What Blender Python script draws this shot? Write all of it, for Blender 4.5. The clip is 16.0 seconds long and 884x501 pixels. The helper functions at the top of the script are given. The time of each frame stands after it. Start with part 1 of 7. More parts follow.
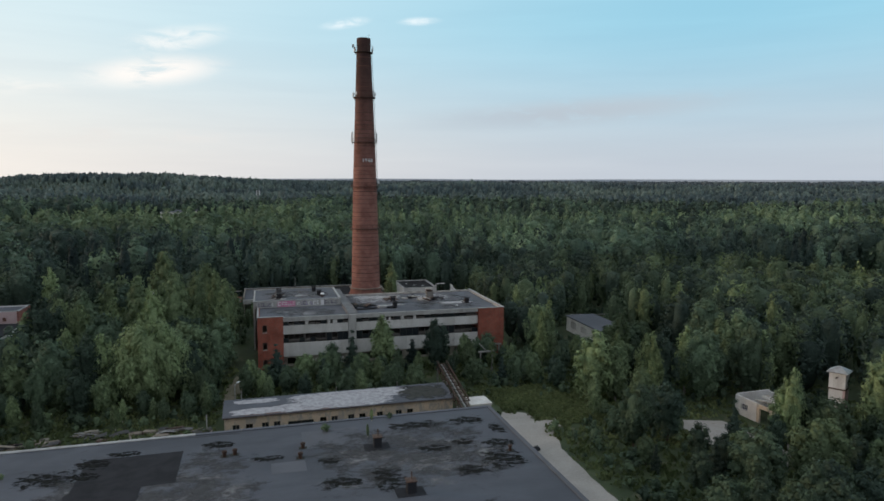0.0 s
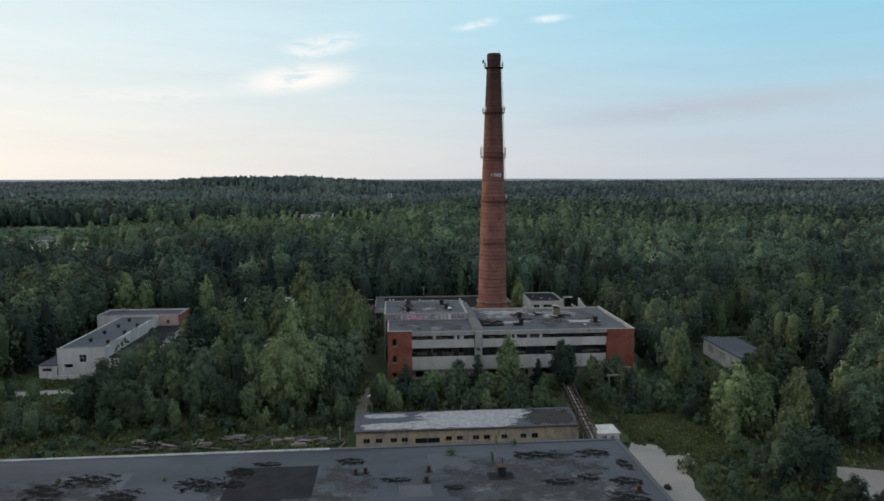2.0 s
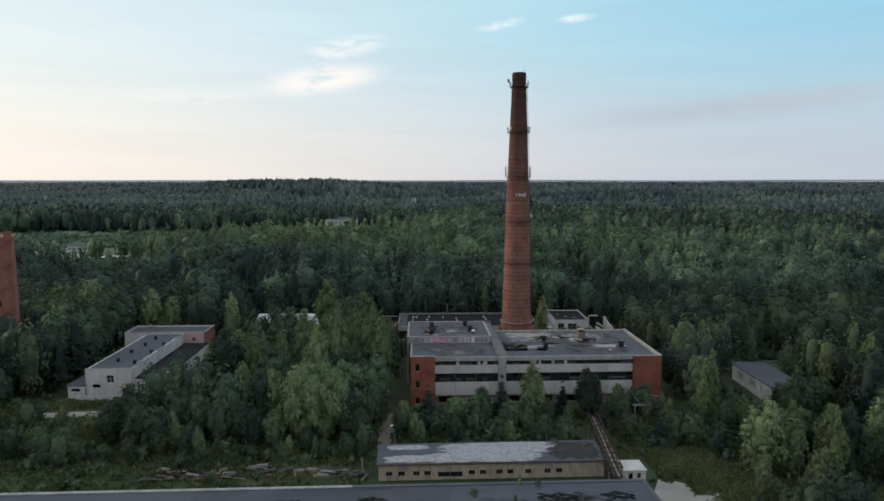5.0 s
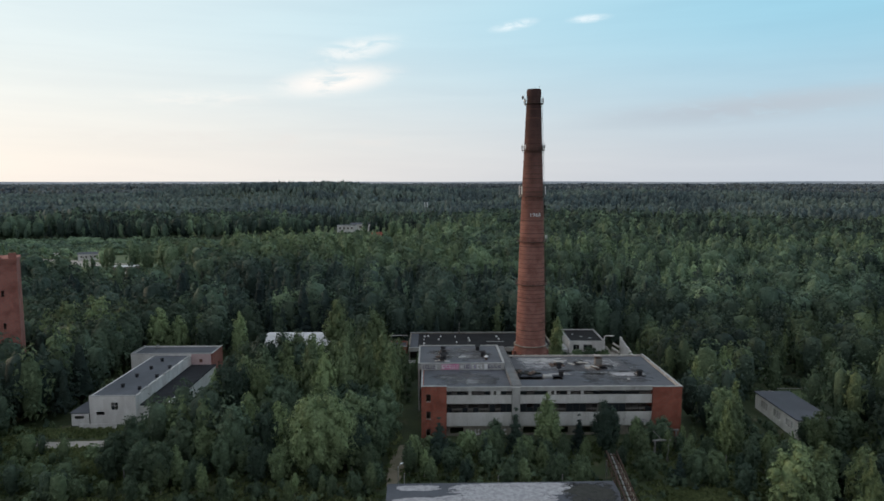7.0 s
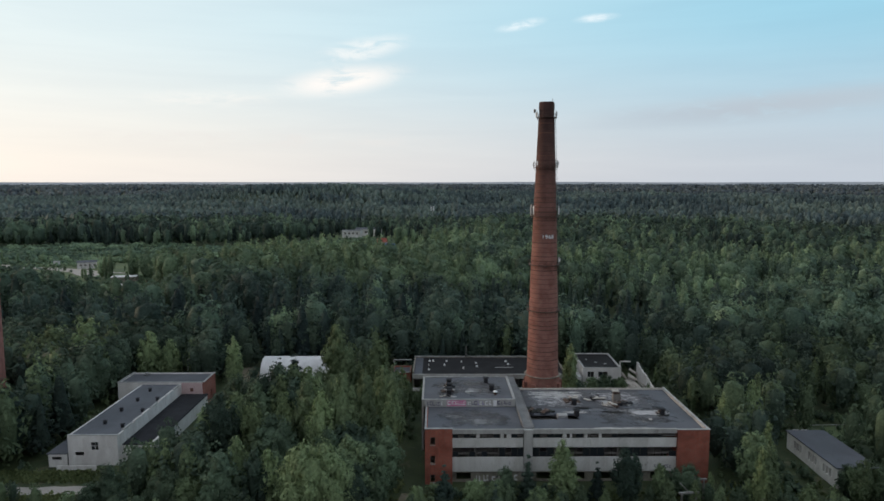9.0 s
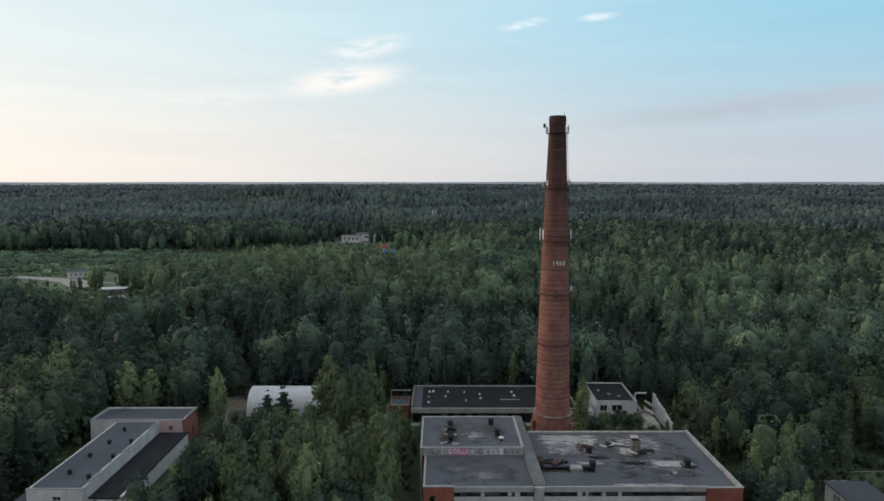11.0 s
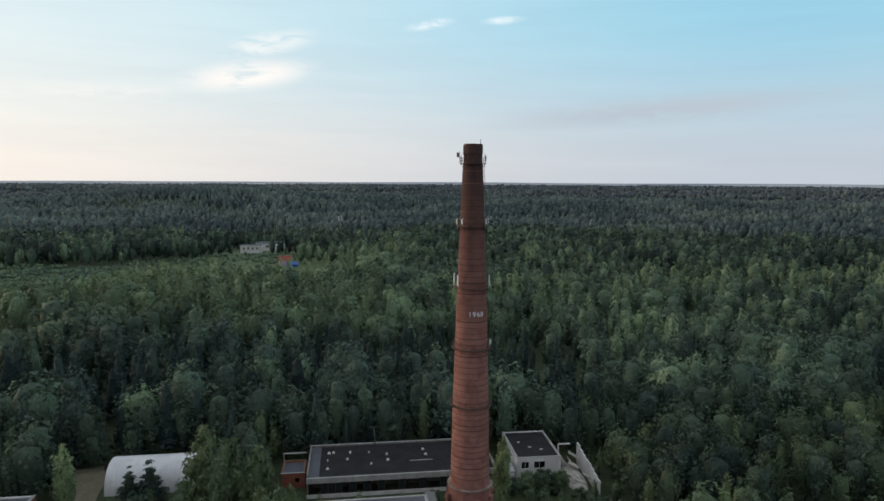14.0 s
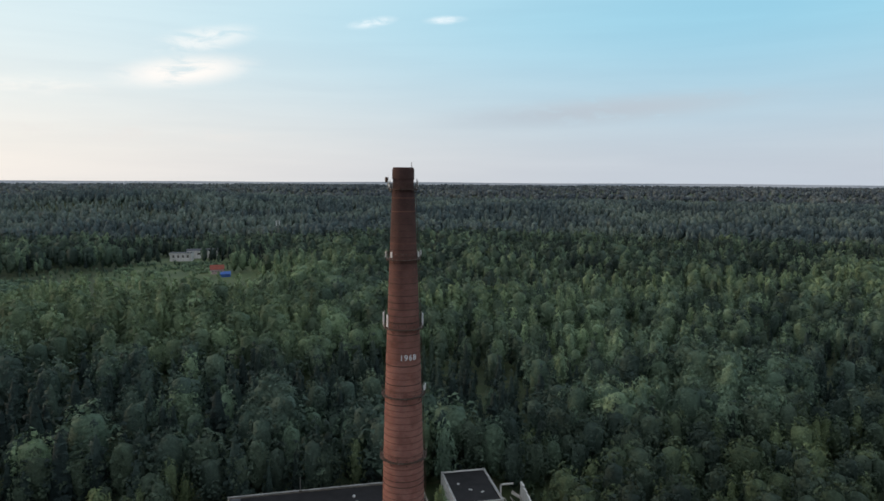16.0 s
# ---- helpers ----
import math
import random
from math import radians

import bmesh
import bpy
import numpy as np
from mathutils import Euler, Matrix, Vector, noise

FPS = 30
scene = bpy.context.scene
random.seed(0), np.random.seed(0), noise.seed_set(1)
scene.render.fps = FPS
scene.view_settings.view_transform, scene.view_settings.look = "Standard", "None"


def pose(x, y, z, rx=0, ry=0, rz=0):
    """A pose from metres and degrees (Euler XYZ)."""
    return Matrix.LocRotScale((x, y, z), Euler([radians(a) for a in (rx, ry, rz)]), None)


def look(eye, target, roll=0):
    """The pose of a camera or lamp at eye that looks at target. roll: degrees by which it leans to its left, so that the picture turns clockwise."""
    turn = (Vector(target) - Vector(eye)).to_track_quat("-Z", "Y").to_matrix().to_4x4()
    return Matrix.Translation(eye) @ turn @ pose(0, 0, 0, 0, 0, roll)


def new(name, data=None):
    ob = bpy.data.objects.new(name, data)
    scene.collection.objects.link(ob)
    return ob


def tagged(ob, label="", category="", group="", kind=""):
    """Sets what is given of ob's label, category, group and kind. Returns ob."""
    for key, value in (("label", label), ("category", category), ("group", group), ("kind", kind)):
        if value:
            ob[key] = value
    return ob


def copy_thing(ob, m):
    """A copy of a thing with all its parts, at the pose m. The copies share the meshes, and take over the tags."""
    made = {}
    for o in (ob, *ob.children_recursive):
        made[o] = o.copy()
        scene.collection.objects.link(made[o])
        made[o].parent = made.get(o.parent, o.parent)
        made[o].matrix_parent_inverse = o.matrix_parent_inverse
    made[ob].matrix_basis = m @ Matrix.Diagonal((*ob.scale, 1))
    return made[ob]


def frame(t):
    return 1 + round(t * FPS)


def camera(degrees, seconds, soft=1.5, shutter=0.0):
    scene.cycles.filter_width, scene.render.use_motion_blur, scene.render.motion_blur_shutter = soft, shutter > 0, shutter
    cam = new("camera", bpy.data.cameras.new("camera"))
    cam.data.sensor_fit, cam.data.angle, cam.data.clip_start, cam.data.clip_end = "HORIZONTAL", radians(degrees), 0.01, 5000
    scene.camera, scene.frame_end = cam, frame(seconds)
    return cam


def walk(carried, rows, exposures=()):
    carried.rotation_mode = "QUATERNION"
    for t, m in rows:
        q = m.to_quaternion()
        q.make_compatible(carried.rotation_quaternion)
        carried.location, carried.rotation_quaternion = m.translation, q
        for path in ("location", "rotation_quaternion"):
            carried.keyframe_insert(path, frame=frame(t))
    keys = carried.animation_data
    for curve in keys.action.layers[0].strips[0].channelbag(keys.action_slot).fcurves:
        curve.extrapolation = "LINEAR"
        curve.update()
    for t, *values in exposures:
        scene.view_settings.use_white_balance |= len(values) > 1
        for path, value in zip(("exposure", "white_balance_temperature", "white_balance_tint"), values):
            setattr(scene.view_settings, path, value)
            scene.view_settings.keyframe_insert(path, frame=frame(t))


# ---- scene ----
cam = camera(68.3, 16.0, soft=1.6)
METRES, EYE, TILT, LEAN, TURN = 80.0, 38.0, 0.05, 0.9, -14.1
ROWS = [
    (0.0, 0.0, 0.0, 0.0, 0.12, -6.21, -1.11),
    (0.5, -0.0005, -0.0004, 0.0114, 0.84, -6.24, -1.1),
    (0.8, -0.0024, 0.0003, 0.0193, 2.12, -6.27, -1.05),
    (1.0, -0.0038, 0.0001, 0.0248, 4.38, -6.32, -0.97),
    (1.5, -0.0029, 0.001, 0.0384, 9.89, -6.41, -0.78),
    (2.0, -0.0019, 0.0028, 0.0484, 11.27, -6.44, -0.76),
    (2.5, -0.0032, 0.0087, 0.0512, 11.27, -6.44, -0.78),
    (3.0, -0.0053, 0.0155, 0.0554, 11.34, -6.42, -0.79),
    (3.5, -0.0057, 0.0171, 0.0675, 11.98, -6.43, -0.77),
    (4.0, -0.0064, 0.0179, 0.0812, 12.52, -6.43, -0.79),
    (6.5, -0.0163, 0.0553, 0.1541, 14.26, -6.39, -0.84),
    (7.0, -0.0224, 0.0813, 0.168, 14.44, -6.37, -0.84),
    (7.5, -0.0295, 0.1116, 0.1823, 14.63, -6.37, -0.86),
    (8.0, -0.0385, 0.1449, 0.196, 14.78, -6.37, -0.87),
    (8.5, -0.0474, 0.1807, 0.2095, 14.91, -6.38, -0.87),
    (9.0, -0.0558, 0.2176, 0.2234, 15.04, -6.39, -0.85),
    (11.5, -0.1092, 0.4288, 0.2954, 15.23, -6.49, -0.84),
    (12.0, -0.1195, 0.4729, 0.31, 15.25, -6.52, -0.83),
    (12.5, -0.1307, 0.5173, 0.3234, 15.26, -6.53, -0.81),
    (13.0, -0.1408, 0.5618, 0.3381, 15.2, -6.52, -0.83),
    (13.5, -0.1452, 0.608, 0.3514, 14.48, -6.5, -0.87),
    (14.0, -0.1441, 0.6517, 0.3668, 7.24, -6.39, -1.16),
    (14.5, -0.1466, 0.6909, 0.3809, 2.93, -6.31, -1.32),
    (15.0, -0.143, 0.733, 0.3952, 2.39, -6.31, -1.3),
    (15.5, -0.1373, 0.7742, 0.4103, 2.32, -6.34, -1.25),
    (16.0, -0.1313, 0.818, 0.4247, 2.32, -6.36, -1.24),
]
walk(cam, [(t, pose(0, 0, EYE, TILT, LEAN, TURN) @ pose(METRES * x, METRES * y, METRES * z, 90 + pitch, roll, yaw)) for t, x, y, z, yaw, pitch, roll in ROWS], exposures=[(0.0, 0.2), (16.0, 0.2)])
SKY_STRENGTH, SUN_POWER = 0.12, 1.5

# ---------------------------------------------------------------- node helpers


def node(nt, kind, **props):
    n = nt.nodes.new(kind)
    for key, value in props.items():
        setattr(n, key, value)
    return n


def plug(nt, target, value):
    """Wires a socket, or sets a plain value."""
    if isinstance(value, bpy.types.NodeSocket):
        nt.links.new(value, target)
    elif isinstance(value, tuple) and len(value) == 3 and target.type == "RGBA":
        target.default_value = (*value, 1.0)
    else:
        target.default_value = value


def calc(nt, op, a, b=0.0, c=0.0):
    n = node(nt, "ShaderNodeMath", operation=op)
    for k, v in enumerate((a, b, c)):
        plug(nt, n.inputs[k], v)
    return n.outputs[0]


def blend(nt, fac, a, b, how="MIX"):
    n = node(nt, "ShaderNodeMix", data_type="RGBA", blend_type=how)
    plug(nt, n.inputs[0], fac)
    plug(nt, n.inputs[6], a)
    plug(nt, n.inputs[7], b)
    return n.outputs[2]


def span(nt, x, lo, hi, out_lo=0.0, out_hi=1.0):
    n = node(nt, "ShaderNodeMapRange", interpolation_type="SMOOTHSTEP")
    for k, v in enumerate((x, lo, hi, out_lo, out_hi)):
        plug(nt, n.inputs[k], v)
    return n.outputs[0]


def fuzz(nt, vec, scale, detail=4.0, rough=0.55, distort=0.0):
    n = node(nt, "ShaderNodeTexNoise")
    if vec is not None:
        nt.links.new(vec, n.inputs["Vector"])
    n.inputs["Scale"].default_value = scale
    n.inputs["Detail"].default_value = detail
    n.inputs["Roughness"].default_value = rough
    n.inputs["Distortion"].default_value = distort
    return n.outputs["Fac"]


def stretched(nt, vec, sx, sy, sz):
    n = node(nt, "ShaderNodeMapping")
    nt.links.new(vec, n.inputs["Vector"])
    n.inputs["Scale"].default_value = (sx, sy, sz)
    return n.outputs[0]


# ---------------------------------------------------------------- sky and sun
SUN_AZ, SUN_EL = -68.0, 7.0          # degrees: to the left of straight ahead, low
world = bpy.data.worlds.new("dusk_sky")
scene.world = world
world.use_nodes = True
wt = world.node_tree
wt.nodes.clear()
sky = node(wt, "ShaderNodeTexSky", sky_type="NISHITA", sun_disc=False)
sky.sun_elevation, sky.sun_rotation = radians(SUN_EL), radians(SUN_AZ)
sky.air_density, sky.dust_density, sky.ozone_density = 1.0, 1.2, 1.0
ray = node(wt, "ShaderNodeTexCoord").outputs["Generated"]
xyz = node(wt, "ShaderNodeSeparateXYZ")
wt.links.new(ray, xyz.inputs[0])
azim = calc(wt, "MULTIPLY", calc(wt, "ARCTAN2", xyz.outputs[0], xyz.outputs[1]), 57.2958)
elev = calc(wt, "MULTIPLY", calc(wt, "ARCSINE", xyz.outputs[2]), 57.2958)
flat = node(wt, "ShaderNodeCombineXYZ")
wt.links.new(azim, flat.inputs[0])
wt.links.new(elev, flat.inputs[1])
# thin evening veil: cream towards the sun, lilac near the horizon, clear blue above
toward = span(wt, calc(wt, "ABSOLUTE", calc(wt, "SUBTRACT", azim, SUN_AZ)), 108.0, 25.0)
rise = span(wt, elev, 0.0, 14.0)
low_veil = blend(wt, toward, (0.5, 0.56, 0.64), (0.87, 0.82, 0.765))
high_veil = blend(wt, toward, (0.3, 0.6, 0.76), (0.72, 0.82, 0.84))
veil = blend(wt, rise, low_veil, high_veil)
veil = blend(wt, span(wt, calc(wt, "ABSOLUTE", azim), 62.0, 120.0), veil, (0.5, 0.53, 0.58))
veil = blend(wt, 1.0, veil, (1 / SKY_STRENGTH,) * 3, "MULTIPLY")
veil = blend(wt, span(wt, elev, 16.0, 55.0), veil, tuple(c / SKY_STRENGTH for c in (0.58, 0.625, 0.67)))
colour = blend(wt, span(wt, elev, 2.0, 60.0, 0.92, 0.78), sky.outputs[0], veil)
streak = fuzz(wt, stretched(wt, flat.outputs[0], 0.045, 0.55, 1), 1.0, 5.0, 0.55, 0.3)
colour = blend(wt, 1.0, colour, blend(wt, span(wt, streak, 0.3, 0.7), (0.975, 0.975, 0.98), (1.025, 1.02, 1.015)), "MULTIPLY")


def sky_wisp(az, el, half_az, half_el, lean, threshold, seed):
    """One wisp of cirrus: a soft ellipse of sky broken up by stretched noise."""
    da = calc(wt, "SUBTRACT", azim, az)
    de = calc(wt, "SUBTRACT", calc(wt, "SUBTRACT", elev, el), calc(wt, "MULTIPLY", da, lean))
    r = calc(wt, "SQRT", calc(wt, "ADD", calc(wt, "POWER", calc(wt, "ABSOLUTE", calc(wt, "DIVIDE", da, half_az)), 2.0),
                              calc(wt, "POWER", calc(wt, "ABSOLUTE", calc(wt, "DIVIDE", de, half_el)), 2.0)))
    core = span(wt, r, 1.0, 0.05)
    m = node(wt, "ShaderNodeMapping")
    wt.links.new(flat.outputs[0], m.inputs[0])
    m.inputs["Location"].default_value = (seed, seed * 1.7, 0)
    m.inputs["Rotation"].default_value = (0, 0, -math.atan(lean))
    m.inputs["Scale"].default_value = (0.3, 1.1, 1)
    n = fuzz(wt, m.outputs[0], 1.0, 6.0, 0.6, 0.6)
    return calc(wt, "MULTIPLY", core, span(wt, n, threshold, threshold + 0.3))


LIGHT = 1 / SKY_STRENGTH
for az, el, ha, he, lean_w, th, seed, tint, amount in (
        (-9.4, 8.4, 7.0, 1.6, 0.14, 0.24, 3.1, (0.95, 0.89, 0.84), 0.95), (-7.8, 10.9, 5.2, 1.3, 0.2, 0.3, 7.7, (0.92, 0.9, 0.87), 0.7),
        (5.8, 12.9, 2.6, 0.55, 0.16, 0.3, 1.4, (0.85, 0.9, 0.92), 0.75), (12.0, 13.2, 2.3, 0.45, 0.04, 0.3, 5.2, (0.86, 0.9, 0.92), 0.75),
        (-20.5, 6.6, 8.0, 1.0, 0.05, 0.36, 9.3, (0.93, 0.88, 0.82), 0.4), (25.0, 5.7, 19.0, 1.6, 0.06, 0.22, 2.6, (0.44, 0.5, 0.56), 0.9),
        (-16.0, 3.4, 22.0, 0.9, 0.0, 0.4, 6.6, (0.74, 0.69, 0.66), 0.4)):
    w = calc(wt, "MULTIPLY", sky_wisp(az, el, ha, he, lean_w, th, seed), amount)
    colour = blend(wt, w, colour, tuple(c * LIGHT for c in tint))
back = node(wt, "ShaderNodeBackground")
wt.links.new(colour, back.inputs[0])
back.inputs[1].default_value = SKY_STRENGTH
wt.links.new(back.outputs[0], node(wt, "ShaderNodeOutputWorld").inputs[0])

lamp = bpy.data.lights.new("low_sun", "SUN")
lamp.energy, lamp.angle, lamp.color = SUN_POWER, radians(14), (1.0, 0.72, 0.48)
sun = new("low_sun", lamp)
sun.matrix_world = look((0, 0, 0), (-math.sin(radians(SUN_AZ)) * math.cos(radians(SUN_EL)),
                                    -math.cos(radians(SUN_AZ)) * math.cos(radians(SUN_EL)), -math.sin(radians(SUN_EL))))


# ---------------------------------------------------------------- materials
def surface(name, base, second=None, third=None, scale=0.6, fine=8.0, rough=0.85, metal=0.0, bump=0.15, patch=(0.5, 0.7),
            vary=0.0, stretch=None, spec=0.3):
    """A weathered surface: base colour, soft second tone, stains of a third tone, and fine grain with relief."""
    m = bpy.data.materials.new(name)
    m.use_nodes = True
    nt = m.node_tree
    p = nt.nodes["Principled BSDF"]
    vec = node(nt, "ShaderNodeTexCoord").outputs["Object"]
    if stretch:
        vec = stretched(nt, vec, *stretch)
    second = second or tuple(c * 0.8 for c in base)
    big = fuzz(nt, vec, scale, 5.0, 0.6, 0.4)
    col = blend(nt, span(nt, big, 0.32, 0.68), base, second)
    if third:
        col = blend(nt, span(nt, fuzz(nt, vec, scale * 2.3, 6.0, 0.65, 0.8), *patch), col, third)
    grain = fuzz(nt, vec, fine, 3.0, 0.6)
    col = blend(nt, 1.0, col, blend(nt, grain, (0.72, 0.72, 0.72), (1.22, 1.22, 1.22)), "MULTIPLY")
    if vary:
        rnd = node(nt, "ShaderNodeObjectInfo").outputs["Random"]
        col = blend(nt, 1.0, col, blend(nt, rnd, (1 - vary,) * 3, (1 + vary,) * 3), "MULTIPLY")
    plug(nt, p.inputs["Base Color"], col)
    plug(nt, p.inputs["Roughness"], span(nt, grain, 0.2, 0.8, max(0.05, rough - 0.12), min(1.0, rough + 0.1)))
    p.inputs["Metallic"].default_value = metal
    p.inputs["Specular IOR Level"].default_value = spec
    if bump:
        b = node(nt, "ShaderNodeBump")
        b.inputs["Strength"].default_value = bump
        b.inputs["Distance"].default_value = 0.05
        plug(nt, b.inputs["Height"], calc(nt, "ADD", grain, big))
        nt.links.new(b.outputs[0], p.inputs["Normal"])
    return m


def foliage(name, base, second, vary=0.25, relief=1.6):
    """Leaves: two tones that change from spray to spray, some light passing through."""
    m = bpy.data.materials.new(name)
    m.use_nodes = True
    nt = m.node_tree
    p = nt.nodes["Principled BSDF"]
    isl = node(nt, "ShaderNodeNewGeometry").outputs["Random Per Island"]
    rnd = node(nt, "ShaderNodeObjectInfo").outputs["Random"]
    pos = node(nt, "ShaderNodeNewGeometry").outputs["Position"]
    clump = fuzz(nt, pos, 0.05, 2.0, 0.6)
    col = blend(nt, span(nt, calc(nt, "ADD", clump, calc(nt, "MULTIPLY", isl, 0.25)), 0.4, 0.8), base, second)
    gain = calc(nt, "ADD", 1.0 - vary, calc(nt, "MULTIPLY", rnd, 2 * vary))
    gain = calc(nt, "MULTIPLY", gain, calc(nt, "ADD", 0.9, calc(nt, "MULTIPLY", isl, 0.2)))
    gain = calc(nt, "MULTIPLY", gain, span(nt, clump, 0.32, 0.68, 0.78, 1.25))
    tone = node(nt, "ShaderNodeCombineXYZ")
    for k in range(3):
        nt.links.new(gain, tone.inputs[k])
    col = blend(nt, 1.0, col, tone.outputs[0], "MULTIPLY")
    leafy = fuzz(nt, pos, relief, 3.0, 0.7)
    col = blend(nt, 1.0, col, blend(nt, span(nt, leafy, 0.3, 0.7), (0.72, 0.74, 0.74), (1.26, 1.25, 1.22)), "MULTIPLY")
    plug(nt, p.inputs["Base Color"], col)
    p.inputs["Roughness"].default_value = 0.75
    p.inputs["Specular IOR Level"].default_value = 0.2
    bp = node(nt, "ShaderNodeBump")
    bp.inputs["Strength"].default_value = 0.5
    bp.inputs["Distance"].default_value = 0.9 / relief
    plug(nt, bp.inputs["Height"], leafy)
    nt.links.new(bp.outputs[0], p.inputs["Normal"])
    t = node(nt, "ShaderNodeBsdfTranslucent")
    plug(nt, t.inputs[0], col)
    mix = node(nt, "ShaderNodeMixShader")
    mix.inputs[0].default_value = 0.16
    nt.links.new(p.outputs[0], mix.inputs[1])
    nt.links.new(t.outputs[0], mix.inputs[2])
    nt.links.new(mix.outputs[0], nt.nodes["Material Output"].inputs[0])
    return m


def brickwork(name, base, second, mortar, width=0.26, height=0.08, soot=None):
    """Brick courses on upright walls, with patches of paler and darker brick; soot is a (low, high) stretch of height that blackens."""
    m = bpy.data.materials.new(name)
    m.use_nodes = True
    nt = m.node_tree
    p = nt.nodes["Principled BSDF"]
    vec = node(nt, "ShaderNodeTexCoord").outputs["Object"]
    s = node(nt, "ShaderNodeSeparateXYZ")
    nt.links.new(vec, s.inputs[0])
    row = node(nt, "ShaderNodeCombineXYZ")
    plug(nt, row.inputs[0], calc(nt, "ADD", s.outputs[0], s.outputs[1]))
    nt.links.new(s.outputs[2], row.inputs[1])
    b = node(nt, "ShaderNodeTexBrick")
    nt.links.new(row.outputs[0], b.inputs["Vector"])
    plug(nt, b.inputs["Color1"], base)
    plug(nt, b.inputs["Color2"], second)
    plug(nt, b.inputs["Mortar"], mortar)
    b.inputs["Scale"].default_value = 1.0
    b.inputs["Mortar Size"].default_value = 0.008
    b.inputs["Brick Width"].default_value = width
    b.inputs["Row Height"].default_value = height
    big = fuzz(nt, vec, 0.35, 5.0, 0.6, 0.5)
    col = blend(nt, span(nt, big, 0.35, 0.75), b.outputs["Color"], blend(nt, 1.0, b.outputs["Color"], (0.62, 0.56, 0.55), "MULTIPLY"))
    streak = fuzz(nt, stretched(nt, vec, 1.2, 1.2, 0.08), 1.0, 4.0, 0.6)
    col = blend(nt, span(nt, streak, 0.55, 0.8, 0.0, 0.5), col, blend(nt, 1.0, col, (1.45, 1.2, 1.1), "MULTIPLY"))
    if soot:
        lump = calc(nt, "ADD", s.outputs[2], calc(nt, "MULTIPLY", calc(nt, "SUBTRACT", streak, 0.5), 9.0))
        col = blend(nt, span(nt, lump, soot[0], soot[1], 0.0, 0.82), col, (0.03, 0.022, 0.023))
    plug(nt, p.inputs["Base Color"], col)
    p.inputs["Roughness"].default_value = 0.9
    p.inputs["Specular IOR Level"].default_value = 0.2
    bp = node(nt, "ShaderNodeBump")
    bp.inputs["Strength"].default_value = 0.4
    bp.inputs["Distance"].default_value = 0.02
    plug(nt, bp.inputs["Height"], b.outputs["Fac"])
    bp.invert = True
    nt.links.new(bp.outputs[0], p.inputs["Normal"])
    return m


def ragged(name, base, second, scale, solid, stretch=(1, 1, 1), rough=0.9, soft=0.04, spec=0.2):
    """A worn coat that thins out in blotches towards its edge: bare between them."""
    m = surface(name, base, second, scale=1.2, fine=6.0, rough=rough, bump=0.3, spec=spec)
    nt = m.node_tree
    p = nt.nodes["Principled BSDF"]
    tc = node(nt, "ShaderNodeTexCoord")
    s = node(nt, "ShaderNodeSeparateXYZ")
    nt.links.new(tc.outputs["Generated"], s.inputs[0])
    r = 0.0
    for k in (0, 1):
        d = calc(nt, "MULTIPLY", calc(nt, "ABSOLUTE", calc(nt, "SUBTRACT", s.outputs[k], 0.5)), 2.0)
        r = calc(nt, "ADD", calc(nt, "POWER", d, 4.0), r)
    n = fuzz(nt, stretched(nt, tc.outputs["Object"], *stretch), scale, 7.0, 0.7, 0.2)
    plug(nt, p.inputs["Alpha"], span(nt, calc(nt, "SUBTRACT", n, calc(nt, "MULTIPLY", r, 0.3)), 0.5 - solid - soft, 0.5 - solid + soft))
    return m


M = {}
M["moss_coat"] = ragged("black_moss_blotches", (0.011, 0.012, 0.012), (0.022, 0.023, 0.022), 1.3, 0.03, (0.62, 1.05, 1), soft=0.05, spec=0.02)
M["stain_coat"] = ragged("dark_damp_stain", (0.06, 0.062, 0.066), (0.08, 0.082, 0.088), 0.3, 0.0, (0.8, 1.2, 1), soft=0.12)
M["pale_coat"] = ragged("pale_dusty_bloom", (0.27, 0.27, 0.28), (0.2, 0.2, 0.21), 0.22, -0.03, (0.7, 1.2, 1), soft=0.12)
M["peel_coat"] = ragged("peeling_whitish_skin", (0.5, 0.49, 0.51), (0.33, 0.32, 0.34), 0.9, 0.2, (0.4, 1.7, 1))
M["peel_thin"] = ragged("thin_whitish_skin", (0.5, 0.49, 0.49), (0.34, 0.33, 0.33), 0.9, 0.05, (0.35, 1.9, 1))
M["streak_coat"] = ragged("streaky_torn_skin", (0.46, 0.45, 0.47), (0.24, 0.235, 0.25), 1.1, 0.02, (0.3, 2.4, 1), soft=0.05)
M["hoop_faint"] = surface("brick_brown_hoop", (0.18, 0.085, 0.066), (0.13, 0.062, 0.05), scale=1.0, rough=0.85, metal=0.05)
M["hoop"] = surface("rust_brown_hoop", (0.095, 0.05, 0.04), (0.06, 0.035, 0.03), scale=1.0, rough=0.85, metal=0.1)
M["mossy_roof"] = ragged("brown_green_moss", (0.046, 0.047, 0.042), (0.068, 0.067, 0.062), 0.6, 0.14, (0.8, 1.2, 1), soft=0.08)
M["eave_rust"] = ragged("rusty_torn_eave", (0.2, 0.12, 0.1), (0.12, 0.09, 0.085), 1.4, 0.1, (0.6, 1.6, 1))
M["red_brick"] = brickwork("red_brick", (0.36, 0.115, 0.08), (0.29, 0.085, 0.06), (0.24, 0.15, 0.12))
M["chimney_brick"] = brickwork("chimney_brick", (0.335, 0.16, 0.134), (0.262, 0.117, 0.099), (0.22, 0.145, 0.122), soot=(36.0, 73.0))
